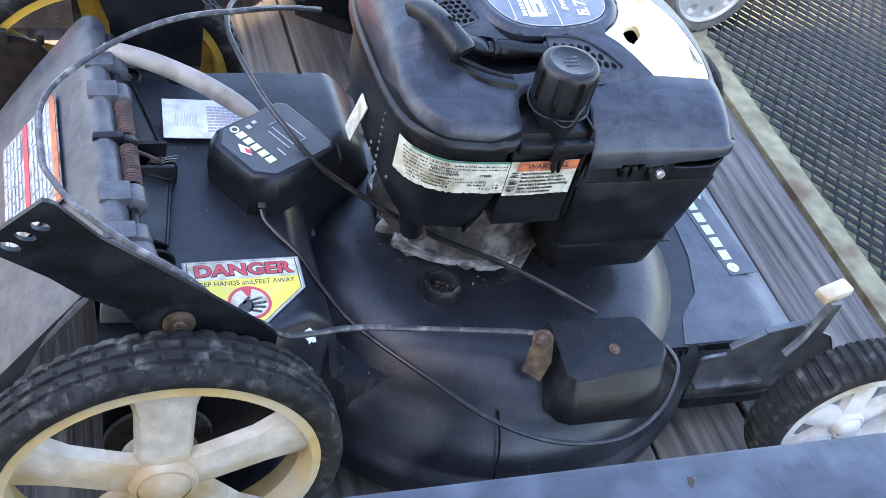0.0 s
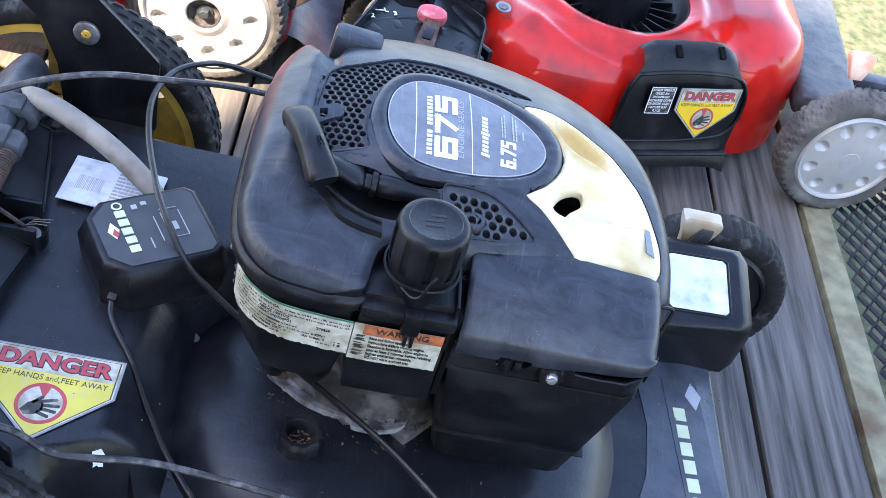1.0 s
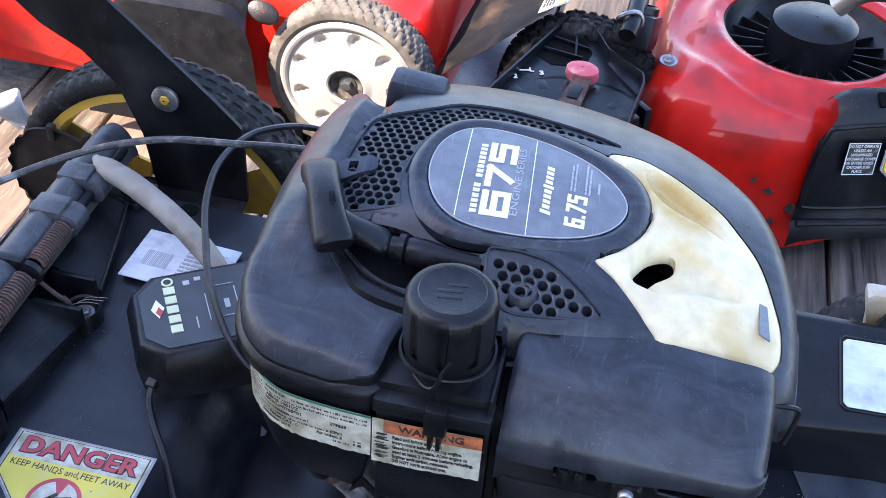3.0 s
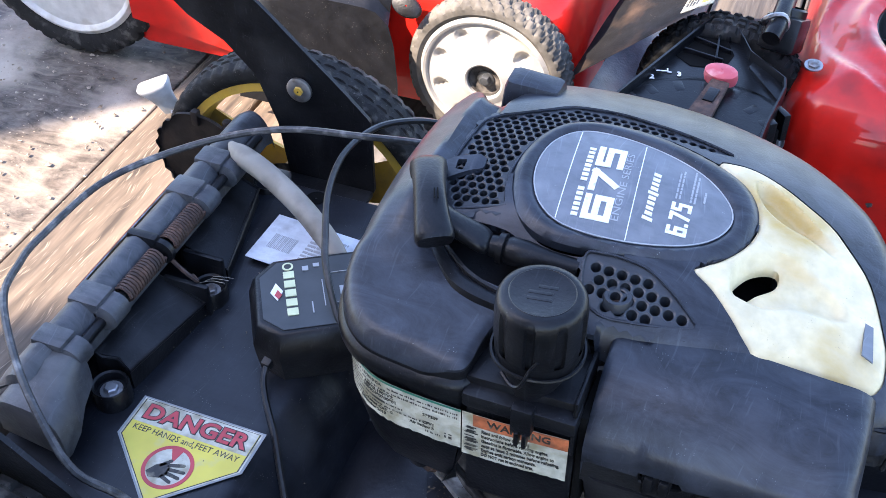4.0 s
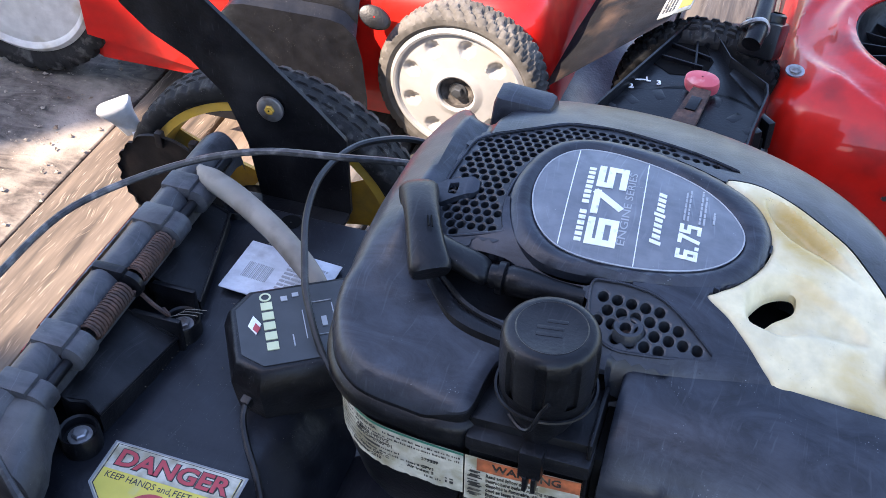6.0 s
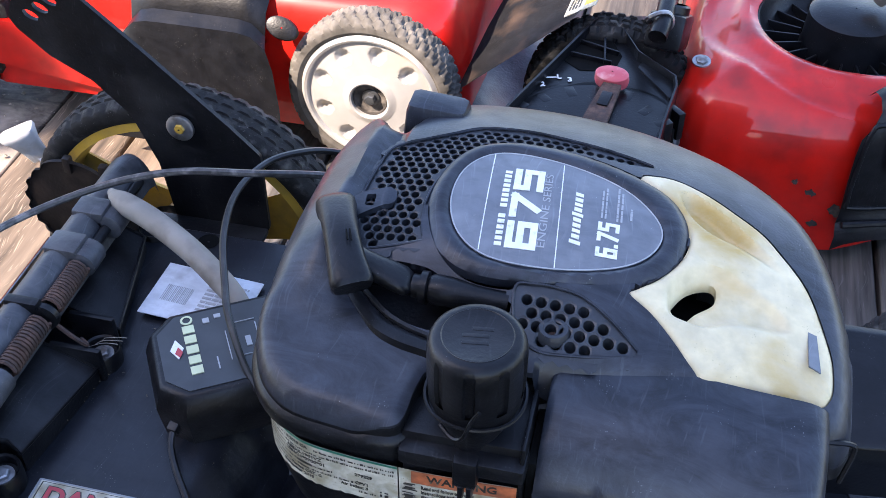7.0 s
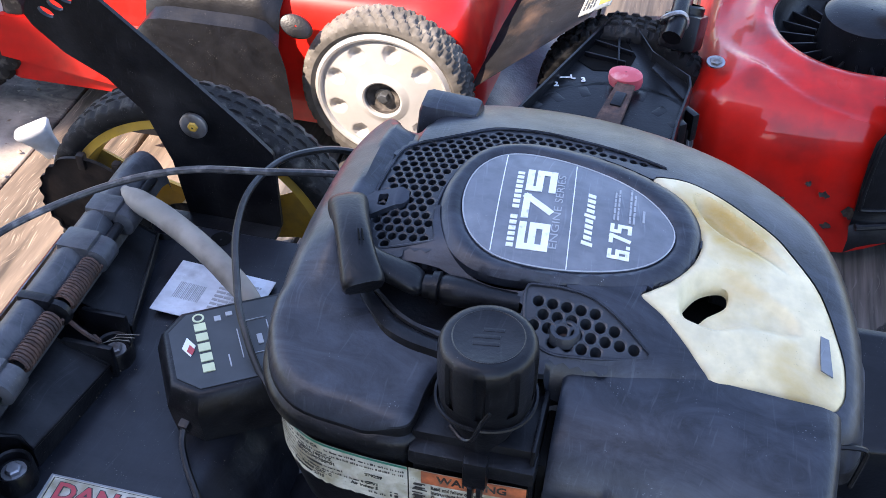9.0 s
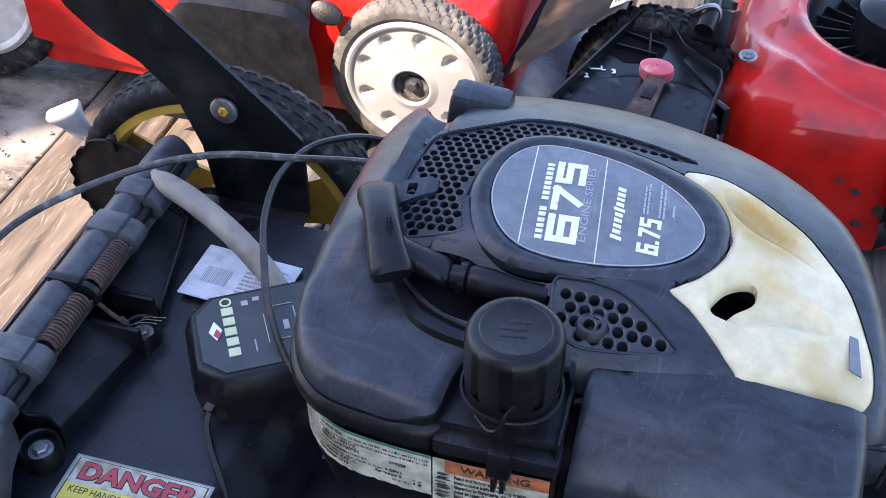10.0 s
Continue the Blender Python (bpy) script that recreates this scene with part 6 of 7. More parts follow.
part("label_rim", moved(tube([(-0.031, -0.0345, 0), (0.031, -0.0345, 0), (0.035, -0.0305, 0), (0.035, 0.0305, 0), (0.031, 0.0345, 0), (-0.031, 0.0345, 0), (-0.035, 0.0305, 0), (-0.035, -0.0305, 0)], 0.0010, smooth=False, segs=5, closed=True), label_at), SHELL_DARK, guard)
nut = lathe([(0.001, 0.004), (0.0105, 0.004), (0.0118, 0.014), (0.0132, 0.0165), (0.0165, 0.0165), (0.0190, 0.0135), (0.0198, 0.008), (0.0200, -0.010)], 64)
for v in nut.verts:
    r = math.hypot(v.co.x, v.co.y)
    if r > 0.016:
        f = 1 + 0.045 * math.sin(9 * math.atan2(v.co.y, v.co.x))
        v.co.x, v.co.y = v.co.x * f, v.co.y * f
drain = part("deck_knob", moved(nut, Matrix.Translation((-0.085, -0.0595, 0.176))), SHELL_DARK, mower, "black knurled knob with a rusty centre")
crust = bmesh.new()
rnd = random.Random(41)
for i in range(60):
    a, r, q = rnd.uniform(0, 6.3), 0.0098 * math.sqrt(rnd.random()), rnd.uniform(0.0006, 0.0018)
    bmesh.ops.create_icosphere(crust, subdivisions=1, radius=q, matrix=Matrix.Translation((-0.085 + r * math.cos(a), -0.0595 + r * math.sin(a), 0.1805)) @ Matrix.Diagonal((1, 0.7, 0.6, 1)))
part("rust_crumbs", crust, mat("damp_brown_crumbs", (0.11, 0.070, 0.040), 0.8, vary=0.8, scale=300), drain)
part("paint_fleck", moved(prism([(-0.0050, 0.0052), (-0.0024, 0.0066), (0.0002, 0.0078), (0.0022, 0.0060), (0.0048, 0.0034), (0.0062, 0.0010), (0.0056, -0.0022), (0.0062, -0.0062), (0.0030, -0.0070), (0.0018, -0.0060), (-0.0010, -0.0088), (-0.0012, -0.0060), (-0.0040, -0.0026)], 0, 0.0006), pose(-0.2380, -0.1305, 0.2112, 22, 8, 0)), PAPER_CLEAN, mower)

# cable cover on the deck's near edge
cover_loops = []
foot = [(-0.005, -0.126), (0.108, -0.127), (0.116, -0.134), (0.141, -0.172), (0.140, -0.186), (0.116, -0.211), (0.106, -0.214), (0.014, -0.213), (0.002, -0.207), (-0.006, -0.190)]
lid = [(0.004, -0.130), (0.098, -0.132), (0.104, -0.136), (0.119, -0.166), (0.119, -0.174), (0.110, -0.186), (0.104, -0.188), (0.014, -0.198), (0.007, -0.195), (0.003, -0.188)]
for k, z in ((0.0, 0.140), (0.25, 0.166), (0.55, 0.180), (0.85, 0.1905), (0.96, 0.1945), (1.05, 0.1965)):
    cover_loops.append([(a[0] + (b[0] - a[0]) * k, a[1] + (b[1] - a[1]) * k, z + 0.10 * (a[1] + 0.165) * (z > 0.17)) for a, b in zip(foot, lid)])
cc = part("cable_cover", loft(cover_loops, True, False, True), SHELL_DARK, mower, "black bevelled plastic cable cover on the deck edge")
part("screw", bolt((0.062, -0.168, 0.1965), (0, -0.1, 1), 0.004, 0.002), RUST, cc)
tabp = prism([(-0.012, -0.03), (0.008, -0.034), (0.012, -0.012), (0.006, 0.012), (-0.006, 0.014), (-0.012, 0.0)], -0.0015, 0.0015, 0, frame_on((-0.014, -0.162, 0.203), (0.8, -0.5, 0), (-0.5, -0.75, 0.45)))
rusty = part("cable_tab", tabp, TARNISH, mower, "rusty bent steel tab")
part("rivet", bolt((-0.015, -0.158, 0.209), (-0.5, -0.75, 0.45), 0.007, 0.004), RUST, rusty)

# cables
part("control_cable", tube([(-0.165, 0.235, 0.310), (-0.210, 0.2158, 0.325), (-0.2554, 0.1850, 0.342), (-0.325, 0.172, 0.340), (-0.392, 0.146, 0.326), (-0.4500, 0.088, 0.313), (-0.4560, 0.0045, 0.315), (-0.4479, -0.0318, 0.320), (-0.4314, -0.0695, 0.325), (-0.3943, -0.1093, 0.320), (-0.3525, -0.1425, 0.312), (-0.318, -0.160, 0.285), (-0.290, -0.154, 0.262), (-0.267, -0.151, 0.239), (-0.238, -0.144, 0.230), (-0.195, -0.131, 0.217), (-0.125, -0.129, 0.204), (-0.045, -0.142, 0.206), (-0.02, -0.150, 0.209)], 0.0030, 110, 8), CABLE_WORN, mower, "long looping worn grey control cable")
part("starter_cable", tube([(-0.170, 0.290, 0.285), (-0.2200, 0.272, 0.306), (-0.2435, 0.2491, 0.318), (-0.2639, 0.2227, 0.322), (-0.273, 0.182, 0.322), (-0.2665, 0.137, 0.318), (-0.2520, 0.098, 0.306), (-0.2360, 0.066, 0.296), (-0.206, 0.0318, 0.272), (-0.1605, 0.012, 0.245), (-0.098, -0.015, 0.218), (-0.033, -0.062, 0.218), (0.005, -0.093, 0.217), (0.05, -0.135, 0.214)], 0.0029, 100, 8), CABLE, mower, "black control cable crossing the deck")
part("box_cable", tube([(-0.262, 0.002, 0.243), (-0.260, -0.008, 0.238), (-0.250, -0.024, 0.234), (-0.232, -0.046, 0.226), (-0.212, -0.075, 0.208), (-0.185, -0.110, 0.192), (-0.132, -0.168, 0.184), (-0.074, -0.212, 0.164), (-0.010, -0.236, 0.150), (0.055, -0.240, 0.150), (0.103, -0.222, 0.165), (0.128, -0.190, 0.185), (0.122, -0.165, 0.192)], 0.0026, 90, 8), CABLE, mower, "thin black cable round the deck edge")


# ---- red mower with the labelled discharge cover ----
def shifted(ob, m):
    """Move a part and its sub-parts."""
    for q in (ob, *ob.children_recursive):
        q.data.transform(m)


def red_deck(x0, x1, y0, y1, cx, cy, bx, bulge, hole, top, round_r=0.09, nose=None, drop=0.045):
    """A pressed red deck: a straight body with the blade housing bulging from its near side, and a raised ring round the engine's opening."""
    outline = [(x0, y1), (x0, y0 + 0.03), (x0 + 0.008, y0 + 0.01), (x0 + 0.03, y0)]
    for a in range(180, 361, 6):
        p = (bx + bulge * math.cos(radians(a)), cy + bulge * math.sin(radians(a)))
        if p[1] < y0 and x0 + 0.03 < p[0] < x1 - round_r:
            outline.append(p)
    if nose:
        outline = [(x0, y1), (x0, nose[0][1] + 0.03)] + nose
    outline += [(x1 - round_r + round_r * math.sin(radians(k)), y0 + round_r - round_r * math.cos(radians(k))) for k in range(0, 91, 10)]
    outline += [(x1, y1)]
    ring = [(cx + hole * math.cos(radians(a)), cy + hole * math.sin(radians(a))) for a in range(0, 360, 8)]

    def h(x, y):
        d = dist_edge(outline, x, y)
        r = math.hypot(x - cx, y - cy)
        z = top - 0.042 * (1 - smooth(-0.02, 0.085, d)) - 0.10 * (1 - math.sqrt(1 - (1 - d / 0.03) ** 2) if d < 0.03 else 0)
        z += -0.007 * smooth(hole + 0.066, hole + 0.052, r) + 0.006 * smooth(hole + 0.030, hole + 0.018, r) - 0.005 * smooth(hole + 0.010, hole + 0.002, r)
        return z
    return field(outline, h, 0.006, (ring,), drop=drop)


mower_c = thing("lawn_mower", (0.33, 0.85, 0), "glossy red mower with black discharge cover and chipped paint", "lawn mower", "lawn mowers on the trailer")
RC = (0.252, 0.790)
part("deck", red_deck(0.054, 0.578, 0.700, 1.20, RC[0], RC[1], 0.205, 0.232, 0.110, 0.208, round_r=0.13, nose=[(0.058, 0.630), (0.068, 0.608), (0.092, 0.594), (0.14, 0.587), (0.22, 0.586), (0.262, 0.591), (0.288, 0.605), (0.315, 0.622), (0.36, 0.642), (0.42, 0.668), (0.46, 0.695)], drop=0.016), RED, mower_c, "glossy red steel deck with scratches")
part("engine_base", moved(lathe([(0.112, 0.150), (0.1115, 0.199), (0.1075, 0.200), (0.104, 0.192), (0.094, 0.172), (0.080, 0.164), (0.058, 0.163), (0.054, 0.178), (0.052, 0.215), (0.040, 0.222), (0.001, 0.223)], 64), Matrix.Translation((RC[0], RC[1], 0))), GUARD_PLASTIC, mower_c)
for i in range(22):
    a = 360 * i / 22
    part("fin", moved(block(0.056, 0.098, -0.0012, 0.0012, 0.163, 0.180, 0.0006), Matrix.Translation((RC[0], RC[1], 0)) @ pose(0, 0, 0, 0, 0, a)), GUARD_PLASTIC, mower_c)
muff = joined(moved(block(-0.062, 0.062, -0.035, 0.035, 0, 0.045, 0.012, segs=3), pose(0.410, 0.785, 0.255, 0, 0, 14)), moved(block(-0.066, 0.066, -0.039, 0.039, 0.018, 0.023, 0.002), pose(0.410, 0.785, 0.255, 0, 0, 14)), moved(block(-0.05, 0.05, -0.005, 0.005, 0.043, 0.050, 0.003), pose(0.410, 0.775, 0.255, 0, 0, 14)), moved(block(-0.05, 0.05, -0.005, 0.005, 0.043, 0.050, 0.003), pose(0.405, 0.800, 0.255, 0, 0, 14)), tube([(0.36, 0.78, 0.275), (0.30, 0.785, 0.27), (0.27, 0.79, 0.24)], 0.014, 10, 12))
part("muffler", muff, mat("brown_heat_stained_steel", (0.34, 0.31, 0.27), 0.4, metal=0.8, vary=0.2, stain=(0.16, 0.09, 0.05), stain_at=0.55, stain_scale=24), mower_c, "heat-stained pressed steel muffler")
part("screw", bolt((0.083, 0.662, 0.2035), (0, -0.15, 1), 0.007, 0.004), STEEL, mower_c)
part("screw", bolt((0.064, 0.607, 0.128), (-0.5, -0.8, 0.4), 0.007, 0.004), STEEL, mower_c)

L0, R0 = Vector((0.298, 0.668, 0.202)), Vector((0.440, 0.700, 0.202))
cov = []
for s in np.linspace(0, 1, 15):
    e = 0.012 * (2 * s - 1) ** 6
    fan = (s - 0.5)
    row = []
    for dy, z, wide in ((0.02, 0.190, 0.0), (0.008, 0.205, 0.0), (-0.008, 0.207, 0.0), (-0.022, 0.198, 0.002), (-0.030, 0.184, 0.010), (-0.034, 0.170, 0.022), (-0.038, 0.150, 0.026), (-0.042, 0.115, 0.028), (-0.045, 0.075, 0.028), (-0.046, 0.060, 0.030), (-0.056, 0.048, 0.032), (-0.058, 0.030, 0.034)):
        p = L0.lerp(R0, s)
        along = (R0 - L0).normalized()
        out = Vector((along.y, -along.x, 0))
        row.append(p.xy.to_3d() + along * fan * 2 * wide + out * (-dy) + Vector((0, 0, z - e)))
    cov.append(row)
cover_c = part("discharge_cover", loft(cov, False), SHELL_DARK, mower_c, "black plastic side discharge cover, closed")
def cover_face(s, z, lift):
    deep = np.interp(z, (0.06, 0.115, 0.15, 0.17, 0.184), (0.046, 0.042, 0.038, 0.034, 0.030))
    wide = np.interp(z, (0.06, 0.115, 0.15, 0.17, 0.184), (0.030, 0.028, 0.026, 0.022, 0.010))
    p = L0.lerp(R0, s)
    way = (R0 - L0).normalized()
    return p.xy.to_3d() + way * (s - 0.5) * 2 * float(wide) + Vector((way.y, -way.x, 0)) * (float(deep) + lift) + Vector((0, 0, z))


part("panel_rim", tube([cover_face(s, z, 0.0004) for s, z in ((0.10, 0.176), (0.5, 0.180), (0.90, 0.174), (0.985, 0.150), (0.99, 0.11), (0.93, 0.085), (0.80, 0.076), (0.5, 0.070), (0.08, 0.070), (0.03, 0.082), (0.035, 0.13), (0.05, 0.168))], 0.0028, 72, 8, True), SHELL_DARK, cover_c)
part("lip_step", tube([cover_face(s, 0.052, 0.008) for s in (0.02, 0.3, 0.6, 0.9, 0.98)], 0.004, 24, 8), SHELL_DARK, cover_c)
rnd = random.Random(77)
for px_, py_, pz_, s in ((0.256, 0.590, 0.076, 0.010), (0.224, 0.586, 0.100, 0.006), (0.205, 0.586, 0.112, 0.004), (0.235, 0.588, 0.056, 0.006), (0.180, 0.5865, 0.085, 0.004)):
    part("paint_chip", prism([(s * rnd.uniform(0.5, 1.25) * math.cos(k), s * rnd.uniform(0.4, 1.1) * math.sin(k)) for k in np.linspace(0, 6.0, 17)], 0, 0.0006, 0, frame_on((px_, py_ - 0.0012, pz_), (1, 0, 0), (0, -1, 0.1))), GRIME, mower_c)
for s in (0.33, 0.80):
    p = L0.lerp(R0, s)
    part("slot", moved(block(-0.004, 0.004, -0.009, 0.009, -0.002, 0.002, 0), pose(p.x + 0.003, p.y - 0.016, 0.2035, 28, 0, 13)), DARK, cover_c)
along = (R0 - L0).normalized()
outc = Vector((along.y, -along.x, 0.12))
danger_label(frame_on(Vector((0.4075, 0.6490, 0.163)) + outc * 0.006, along, outc), cover_c, 0.092, LABEL_GOLD)
pm2 = frame_on(Vector((0.3355, 0.6345, 0.142)) + outc * 0.006, along, outc)
tl = part("label", moved(block(-0.019, 0.019, -0.021, 0.021, -0.0004, 0.0004, 0), pm2), INK_BLACK, cover_c, "small black label with white print")
for i, words in enumerate(("DO NOT OPERATE", "UNLESS AN", "UNDAMAGED", "DISCHARGE COVER", "OR ENTIRE GRASS", "CATCHER IS IN", "PLACE.")):
    part("print", letters(words, 0.0052, pm2 @ Matrix.Translation((-0.001, 0.0165 - 0.0055 * i, 0.0006)), 0.0002, 0.8), INK_WHITE, tl)
part("label_border", bars([(-0.019, 0.019, 0.0205, 0.001), (-0.019, 0.019, -0.0205, 0.001), (-0.019, -0.018, 0, 0.042), (0.018, 0.019, 0, 0.042)], pm2 @ Matrix.Translation((0, 0, 0.0004))), INK_WHITE, tl)
shifted(cover_c, Matrix.Translation((0.272, 0.597, 0.050)) @ pose(0, 0, 0, 0, 0, 5) @ Matrix.Scale(0.97, 4) @ Matrix.Translation((-0.296, -0.639, -0.027)))
wheel("dusty grey tyre on a silver wheel", mower_c, (0.622, 0.658, 0.102), 0.100, 0.076, 0.05, -1, RUBBER_DUSTY, SILVER, SILVER, SILVER, knobs=44, disc=True, turn=8, tread="turf", capped=True)
wheel("black tyre on a silver wheel", mower_c, (-0.02, 0.72, 0.105), 0.105, 0.078, 0.05, -1, RUBBER, SILVER, SILVER, SILVER, knobs=44, disc=True)
part("side_plate", moved(block(-0.055, 0.055, -0.20, 0.20, -0.02, 0.02, 0.015, segs=3), pose(0.625, 0.93, 0.105, 0, 8, -4)), GREY_PLASTIC, mower_c, "grey plastic plate behind the wheel")
part("knob", moved(loft([[(a * k, b * k * 0.5, z) for a, b in ((-1, -0.8), (-0.7, -1), (0.7, -1), (1, -0.8), (1, 0.8), (0.7, 1), (-0.7, 1), (-1, 0.8))] for k, z in ((0.009, -0.022), (0.013, -0.012), (0.0175, 0.002), (0.019, 0.012), (0.016, 0.017), (0.010, 0.019))], True, True, True), pose(0.610, 0.725, 0.205, -20, 0, 8)), SALMON, mower_c, "faded orange height knob")

# height quadrant with its knob
quad = [(-0.1194, 0.511), (-0.052, 0.466), (0.048, 0.466), (0.051, 0.522), (0.0595, 0.599), (0.0566, 0.618), (0.0104, 0.661), (-0.0183, 0.720), (-0.042, 0.743)]
qp = part("height_quadrant", prism(quad, 0.10, 0.1835, 0.002), GUARD_PLASTIC, mower_c, "black plastic height quadrant with numbered notches")
middle = Vector((-0.005, 0.61))
wall_loops = []
for grow, z in ((1.0, 0.12), (1.0, 0.193), (0.985, 0.196), (0.95, 0.196), (0.94, 0.192), (0.94, 0.15)):
    wall_loops.append([(middle.x + (x - middle.x) * grow, middle.y + (y - middle.y) * grow, z) for x, y in quad])
part("edge", loft(wall_loops), GUARD_PLASTIC, qp, flat=True)
ring = lambda r, a: (-0.014 + r * math.cos(radians(a)), 0.493 + r * math.sin(radians(a)))
band = [ring(0.112, a) for a in range(40, 166, 6)] + [ring(0.104, a) for a in range(160, 39, -6)]
part("scale", prism(band, 0.150, 0.1835, 0.001), GUARD_PLASTIC, qp)
shelf = [ring(0.101, a) for a in range(40, 170, 8)] + [ring(0.056, a) for a in range(166, 39, -8)]
part("ledge", prism(shelf, 0.140, 0.166, 0.0015), DARK, qp)
for a, r in ((38, 0.080), (57, 0.080), (77, 0.093), (97, 0.094), (116, 0.094), (136, 0.096), (152, 0.104)):
    x, y = ring(r, a)
    part("tooth", moved(block(-0.006, 0.006, -0.010, 0.010, -0.022, 0.004, 0.002), pose(x, y, 0.180, 0, 0, a - 90)), GUARD_PLASTIC, qp)
part("lever", moved(prism([(-0.010, 0.0), (0.010, 0.0), (0.0145, -0.095), (-0.0145, -0.095)], -0.003, 0.003), pose(-0.0112, 0.584, 0.194, 4, 0, -9)), RUST, qp, "brown rusty height lever")
part("lever_plate", moved(block(-0.006, 0.006, -0.042, -0.018, 0.0, 0.005, 0.001), pose(-0.0112, 0.584, 0.194, 4, 0, -9)), GUARD_PLASTIC, qp)
knob = lathe([(0.001, 0.006), (0.014, 0.0055), (0.0185, 0.003), (0.0195, -0.004), (0.0185, -0.011), (0.015, -0.013)], 28)
part("knob", moved(knob, pose(-0.0135, 0.596, 0.199, 12, 0, -6) @ Matrix.Diagonal((1, 0.66, 1, 1))), PINK, qp, "faded red oval knob")
for text, x, y in (("2", -0.0877, 0.5830), ("L", -0.0722, 0.6019), ("3", -0.0596, 0.599)):
    part("print", letters(text, 0.0115, pose(x, y, 0.1845, 0, 0, 14), 0.0004, 1.0, 0.0003), INK_WHITE, qp)
part("print", bars([(-0.007, 0.007, 0, 0.0018)], pose(-0.0805, 0.5990, 0.1845, 0, 0, 14)), INK_WHITE, qp)
# thin black sheet on the solid top paints a hollow's shade between the ribs
part("pocket", prism([(-0.048, 0.716), (-0.030, 0.708), (-0.008, 0.662), (-0.014, 0.628), (-0.052, 0.622), (-0.075, 0.640)], 0.1838, 0.1842), DARK, qp)
for x0, y0, x1, y1 in ((-0.052, 0.706, -0.018, 0.690), (-0.062, 0.680, -0.012, 0.662), (-0.034, 0.712, -0.026, 0.640), (-0.066, 0.650, -0.018, 0.640)):
    d = Vector((x1 - x0, y1 - y0, 0))
    part("rib", moved(block(-d.length / 2, d.length / 2, -0.0012, 0.0012, -0.01, 0.008, 0.0008), pose((x0 + x1) / 2, (y0 + y1) / 2, 0.182, 0, 0, math.degrees(math.atan2(d.y, d.x)))), GUARD_PLASTIC, qp)
part("web", prism([(0.016, 0.655), (0.056, 0.617), (0.058, 0.600), (0.052, 0.585), (0.012, 0.640)], 0.15, 0.1865, 0.001), GUARD_PLASTIC, qp)
part("bearing", moved(joined(block(-0.022, 0.022, -0.03, 0.03, -0.03, 0.012, 0.006), lathe([(0.016, 0.022), (0.019, 0.020), (0.019, 0.0)], 24)), pose(0.040, 0.715, 0.205, -25, 0, -10)), GUARD_PLASTIC, qp)
shifted(qp, Matrix.Translation((0.002, 0.004, 0.010)))
part("rod", tube([(0.03, 0.665, 0.225), (0.035, 0.71, 0.235), (0.04, 0.9, 0.25)], 0.011, 10, 12), SHELL_DARK, mower_c)
part("ring", moved(tube([(0.014 * math.cos(t), 0.003 * math.sin(2 * t), 0.014 * math.sin(t)) for t in (2 * math.pi * k / 16 for k in range(16))], 0.003, 32, 6, True), pose(0.03, 0.69, 0.232, 20, 0, 0)), STEEL, mower_c)
flap = loft([[Vector((-0.20 + 0.13 * s, 0.66 + 0.03 * s, 0.12 + 0.10 * s)), Vector((-0.19 + 0.15 * s, 0.80, 0.13 + 0.10 * s + 0.012 * math.sin(5 * s))), Vector((-0.17 + 0.18 * s, 1.0, 0.14 + 0.11 * s))] for s in np.linspace(0, 1, 10)], False)
fl = part("rear_flap", flap, GUARD_MATT, mower_c, "black plastic rear flap")
fm = frame_on((-0.058, 0.785, 0.222), (0.12, 1, 0.02), (-0.55, 0.0, 0.83))
lb = part("label", moved(block(-0.07, 0.07, -0.022, 0.022, -0.0005, 0.0005, 0), fm), PAPER, fl, "crumpled white and yellow warning label")
part("band", bars([(-0.06, 0.03, -0.012, 0.016)], fm @ Matrix.Translation((0, 0, 0.0005))), LABEL_GOLD, lb)
part("print", bars(small_print(0.12, 0.018, 4, 31), fm @ pose(0, 0.010, 0.0006)), INK_BLACK, lb)
part("print", bars([(-0.03, 0.02, -0.012, 0.006)], fm @ Matrix.Translation((0, 0, 0.0008))), INK_RED, lb)

sheet = loft([[Vector((-0.235 + 0.02 * math.sin(3 * s) + w * (0.11 - 0.03 * s), 0.70 + 0.42 * s, 0.02 + 0.05 * math.sin(2.6 * w + s) * (1 - w) + 0.012 * math.sin(9 * s + 4 * w))) for w in np.linspace(0, 1, 9)] for s in np.linspace(0, 1, 16)], False)
bag = part("plastic_sheet", sheet, FABRIC)
tagged(bag, "crumpled blue-grey plastic sheet lying on the planks", "plastic sheet")
loose = part("loose_cable", tube([(-0.26, 0.70, 0.012), (-0.265, 0.80, 0.02), (-0.24, 0.9, 0.03), (-0.20, 1.0, 0.02)], 0.003, 20, 6), CABLE)
tagged(loose, "thin black cable lying on the planks", "cable")

# ---- second red mower ----
mower_b = thing("lawn_mower", (-0.6, 0.9, 0), "red mower with black side chute and sunlit silver wheel", "lawn mower", "lawn mowers on the trailer")
part("deck", red_deck(-0.86, -0.20, 0.640, 1.25, -0.50, 0.90, -0.5, 0.2, 0.12, 0.235, 0.08), RED, mower_b, "red steel deck with a green smear")
part("engine_base", moved(lathe([(0.13, 0.18), (0.12, 0.22), (0.09, 0.24), (0.001, 0.25)], 40), Matrix.Translation((-0.50, 0.90, 0))), DARK, mower_b)
chute = []
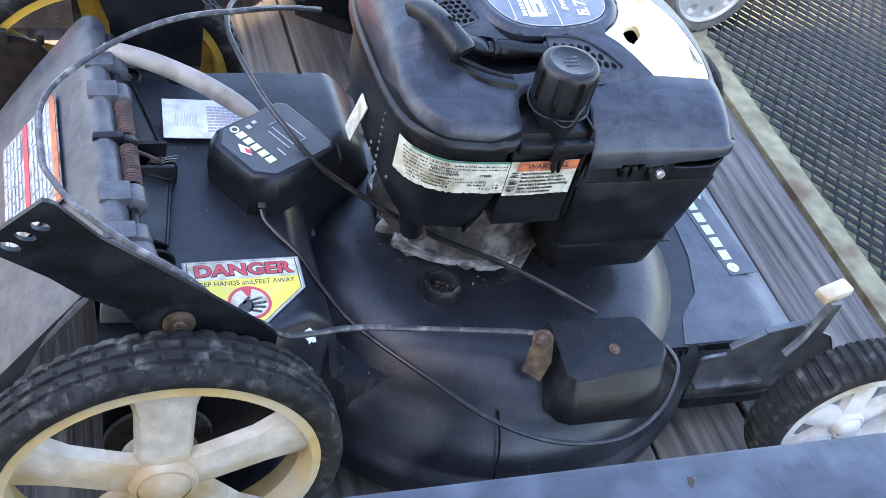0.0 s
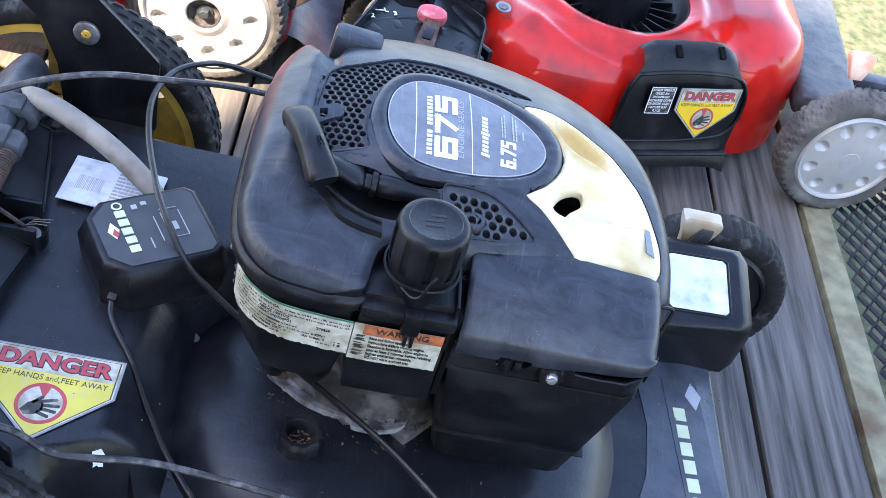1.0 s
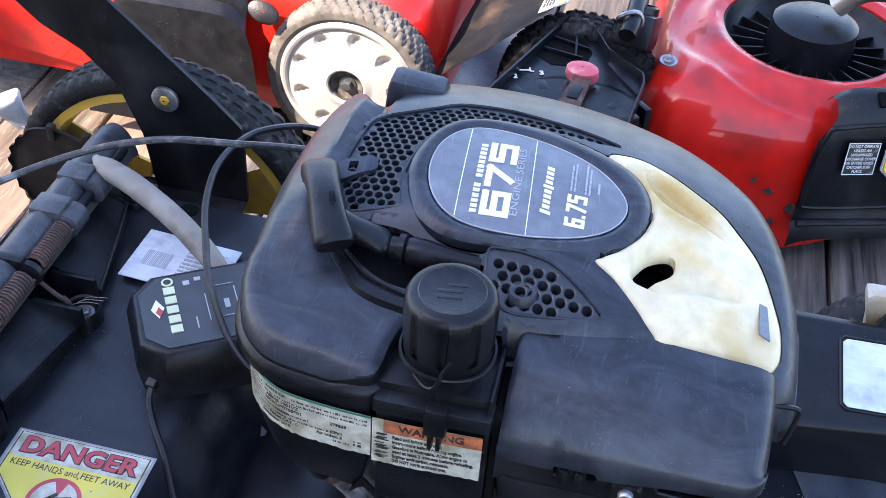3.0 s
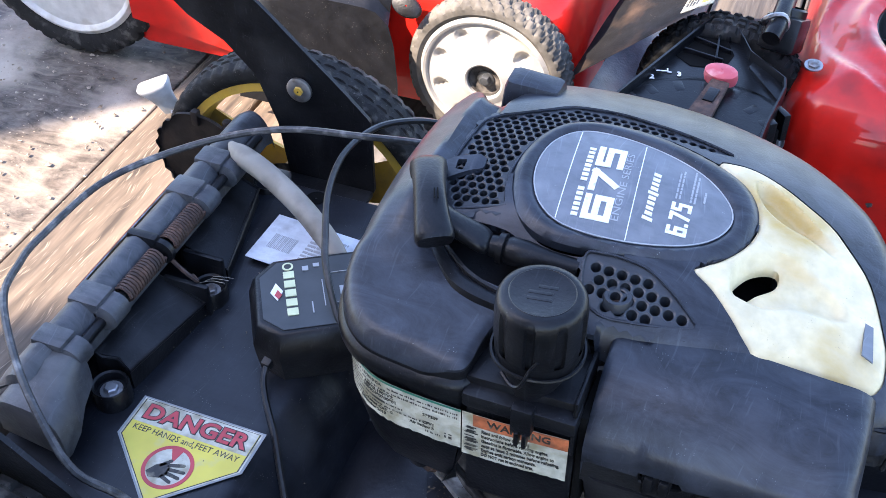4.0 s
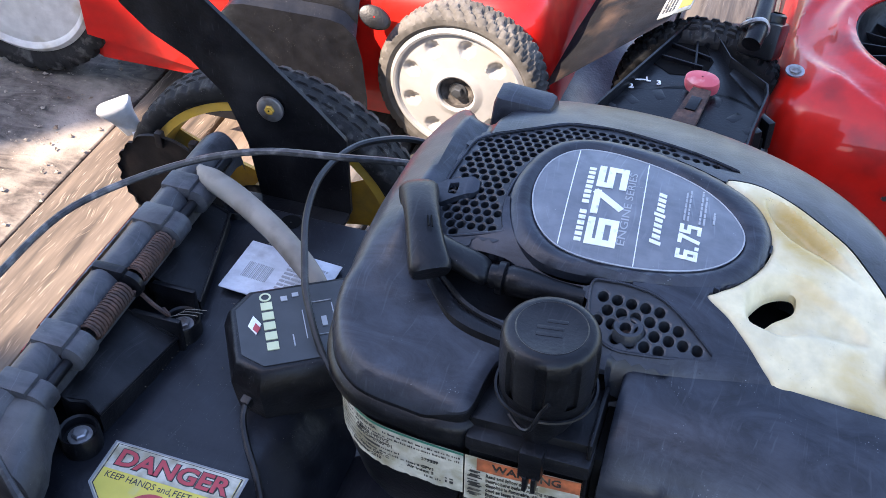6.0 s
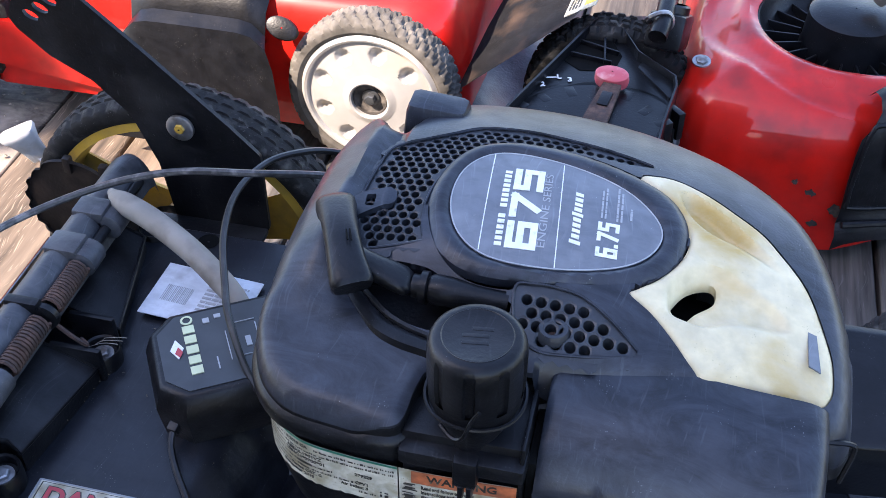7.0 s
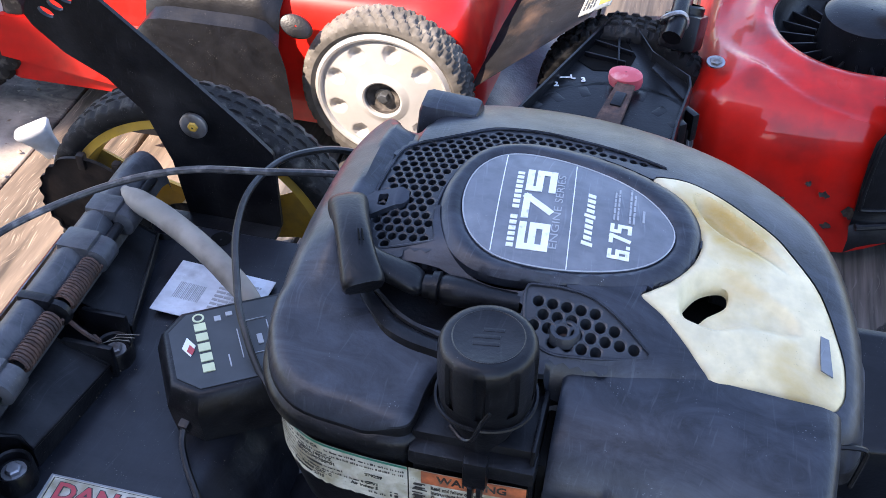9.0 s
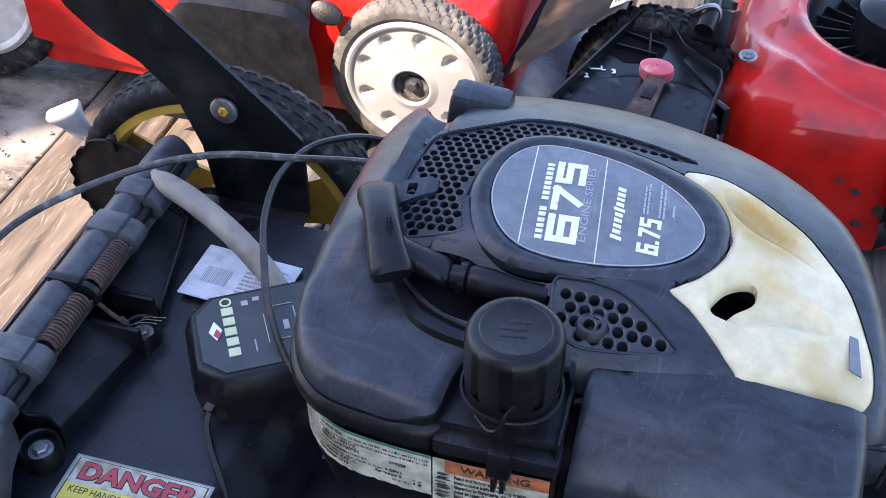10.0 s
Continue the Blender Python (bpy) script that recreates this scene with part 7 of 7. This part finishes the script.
for s in np.linspace(0, 1, 12):
    x = -0.615 + 0.175 * s
    e = 0.02 * (2 * s - 1) ** 8
    chute.append([Vector((x, 0.72, 0.236 - e)), Vector((x, 0.66, 0.234 - e)), Vector((x, 0.640, 0.222 - e)), Vector((x, 0.630, 0.196 - e)), Vector((x - 0.01 * (0.5 - s), 0.612, 0.188 - e)), Vector((x - 0.03 * (0.5 - s), 0.604, 0.165 - e)), Vector((x - 0.05 * (0.5 - s), 0.590, 0.10)), Vector((x - 0.06 * (0.5 - s), 0.575, 0.035))])
part("chute", loft(chute, False), GUARD_PLASTIC, mower_b, "black plastic side chute")
wheel("dusty tyre on a sunlit silver wheel", mower_b, (-0.310, 0.650, 0.108), 0.108, 0.087, 0.05, -1, RUBBER_DUSTY, SILVER, SILVER, SILVER, knobs=46, disc=True, tread="turf")
wheel("large black tyre on a white disc wheel", mower_b, (-0.955, 0.660, 0.165), 0.165, 0.130, 0.055, -1, RUBBER, WHITE, WHITE, WHITE, knobs=40, disc=True, dents=False)
part("skirt", loft([[(x, y, z) for x, z in ((-0.84, 0.086), (-0.64, 0.060), (-0.63, 0.062), (-0.63, 0.150), (-0.84, 0.150))] for y in (0.634, 0.630, 0.628)][::-1] + [[(x, 0.648, z) for x, z in ((-0.84, 0.086), (-0.64, 0.060), (-0.63, 0.062), (-0.63, 0.150), (-0.84, 0.150))]], True, True, True), RED, mower_b)
part("smear", moved(prism([(-0.004, -0.02), (0.006, -0.014), (0.008, 0.02), (-0.006, 0.016)], 0, 0.001), pose(-0.255, 0.665, 0.193, 50, 0, 10)), LABEL_GREEN, mower_b)
part("lug", moved(lathe([(0.001, 0.0022), (0.012, 0.0020), (0.0155, 0.001), (0.017, -0.003)], 24), frame_on((-0.414, 0.622, 0.196), (1, 0, -0.4), (0.1, -0.8, 0.6)) @ Matrix.Diagonal((1.25, 0.8, 1, 1))), SHELL_DARK, mower_b)

for ob in mower_b.children:
    shifted(ob, Matrix.Translation((0.007, 0.008, 0.0)))

# ---- shade: two made-up walls out of view, beside the trailer and by its corner ----
# tall blocker; its left end sets where the mower's shade stops
house_wall = part("house_wall", block(0, 3.5, -0.1, 0.1, -0.5, 6.2, 0.01), SHADE_WALL_BROWN)
house_wall.matrix_world = pose(-3.75, -2.9, 0)
tagged(house_wall, "plain wall added out of view to shade the trailer", "wall", kind="structure")
# added blocker: shades the far-left floor, leaves the big wheel's top sunlit
shed_wall = part("shed_wall", block(-0.26, 0.26, -0.08, 0.08, -0.5, 3.65, 0.01), SHADE_WALL_BROWN)
shed_wall.matrix_world = pose(-3.245, -1.455, 0, 0, 0, -44)
tagged(shed_wall, "narrow dark brown wall added out of view to cast shade", "wall", kind="structure")

# ---- planks ----
rnd = random.Random(8)
x = 0.600
row = 0
while x > -0.70:
    w = 0.138 if x > -0.5 else 0.13
    b = block(0, w - 0.005, -0.40, 2.2, -0.024, 0.0, 0.0025, segs=1)
    x -= w
    p = part("plank", moved(b, Matrix.Translation((x, 0, -0.0006 * (row % 3)))), WOOD_PALE if x < -0.55 else WOOD, floor)
    row += 1
panel = part("plywood_panel", block(-2.2, x - 0.004, -0.40, 2.2, -0.024, -0.002, 0.002, segs=1), DIRTY_PLY, floor, "dirty plywood panel dusted with pale sand")
dust = bmesh.new()
for i in range(3500):
    u, v = rnd.random(), rnd.random()
    px, py = -0.76 - 0.75 * u ** 0.8, -0.1 + 0.85 * v
    s = 0.0008 + 0.0035 * rnd.random() ** 4
    a0 = rnd.uniform(0, 6.3)
    pts = [dust.verts.new((px + s * math.cos(a0 + k * 1.57) * rnd.uniform(0.6, 1.5), py + s * math.sin(a0 + k * 1.57) * rnd.uniform(0.6, 1.5), 0.001 + rnd.random() * 0.001)) for k in range(4)]
    tip = dust.verts.new((px, py, 0.001 + s * 0.8))
    for k in range(4):
        dust.faces.new((pts[k], pts[(k + 1) % 4], tip))
litter = part("sawdust", dust, SAWDUST)
tagged(litter, "scattered sawdust and grit on the planks", "sawdust", kind="stuff")
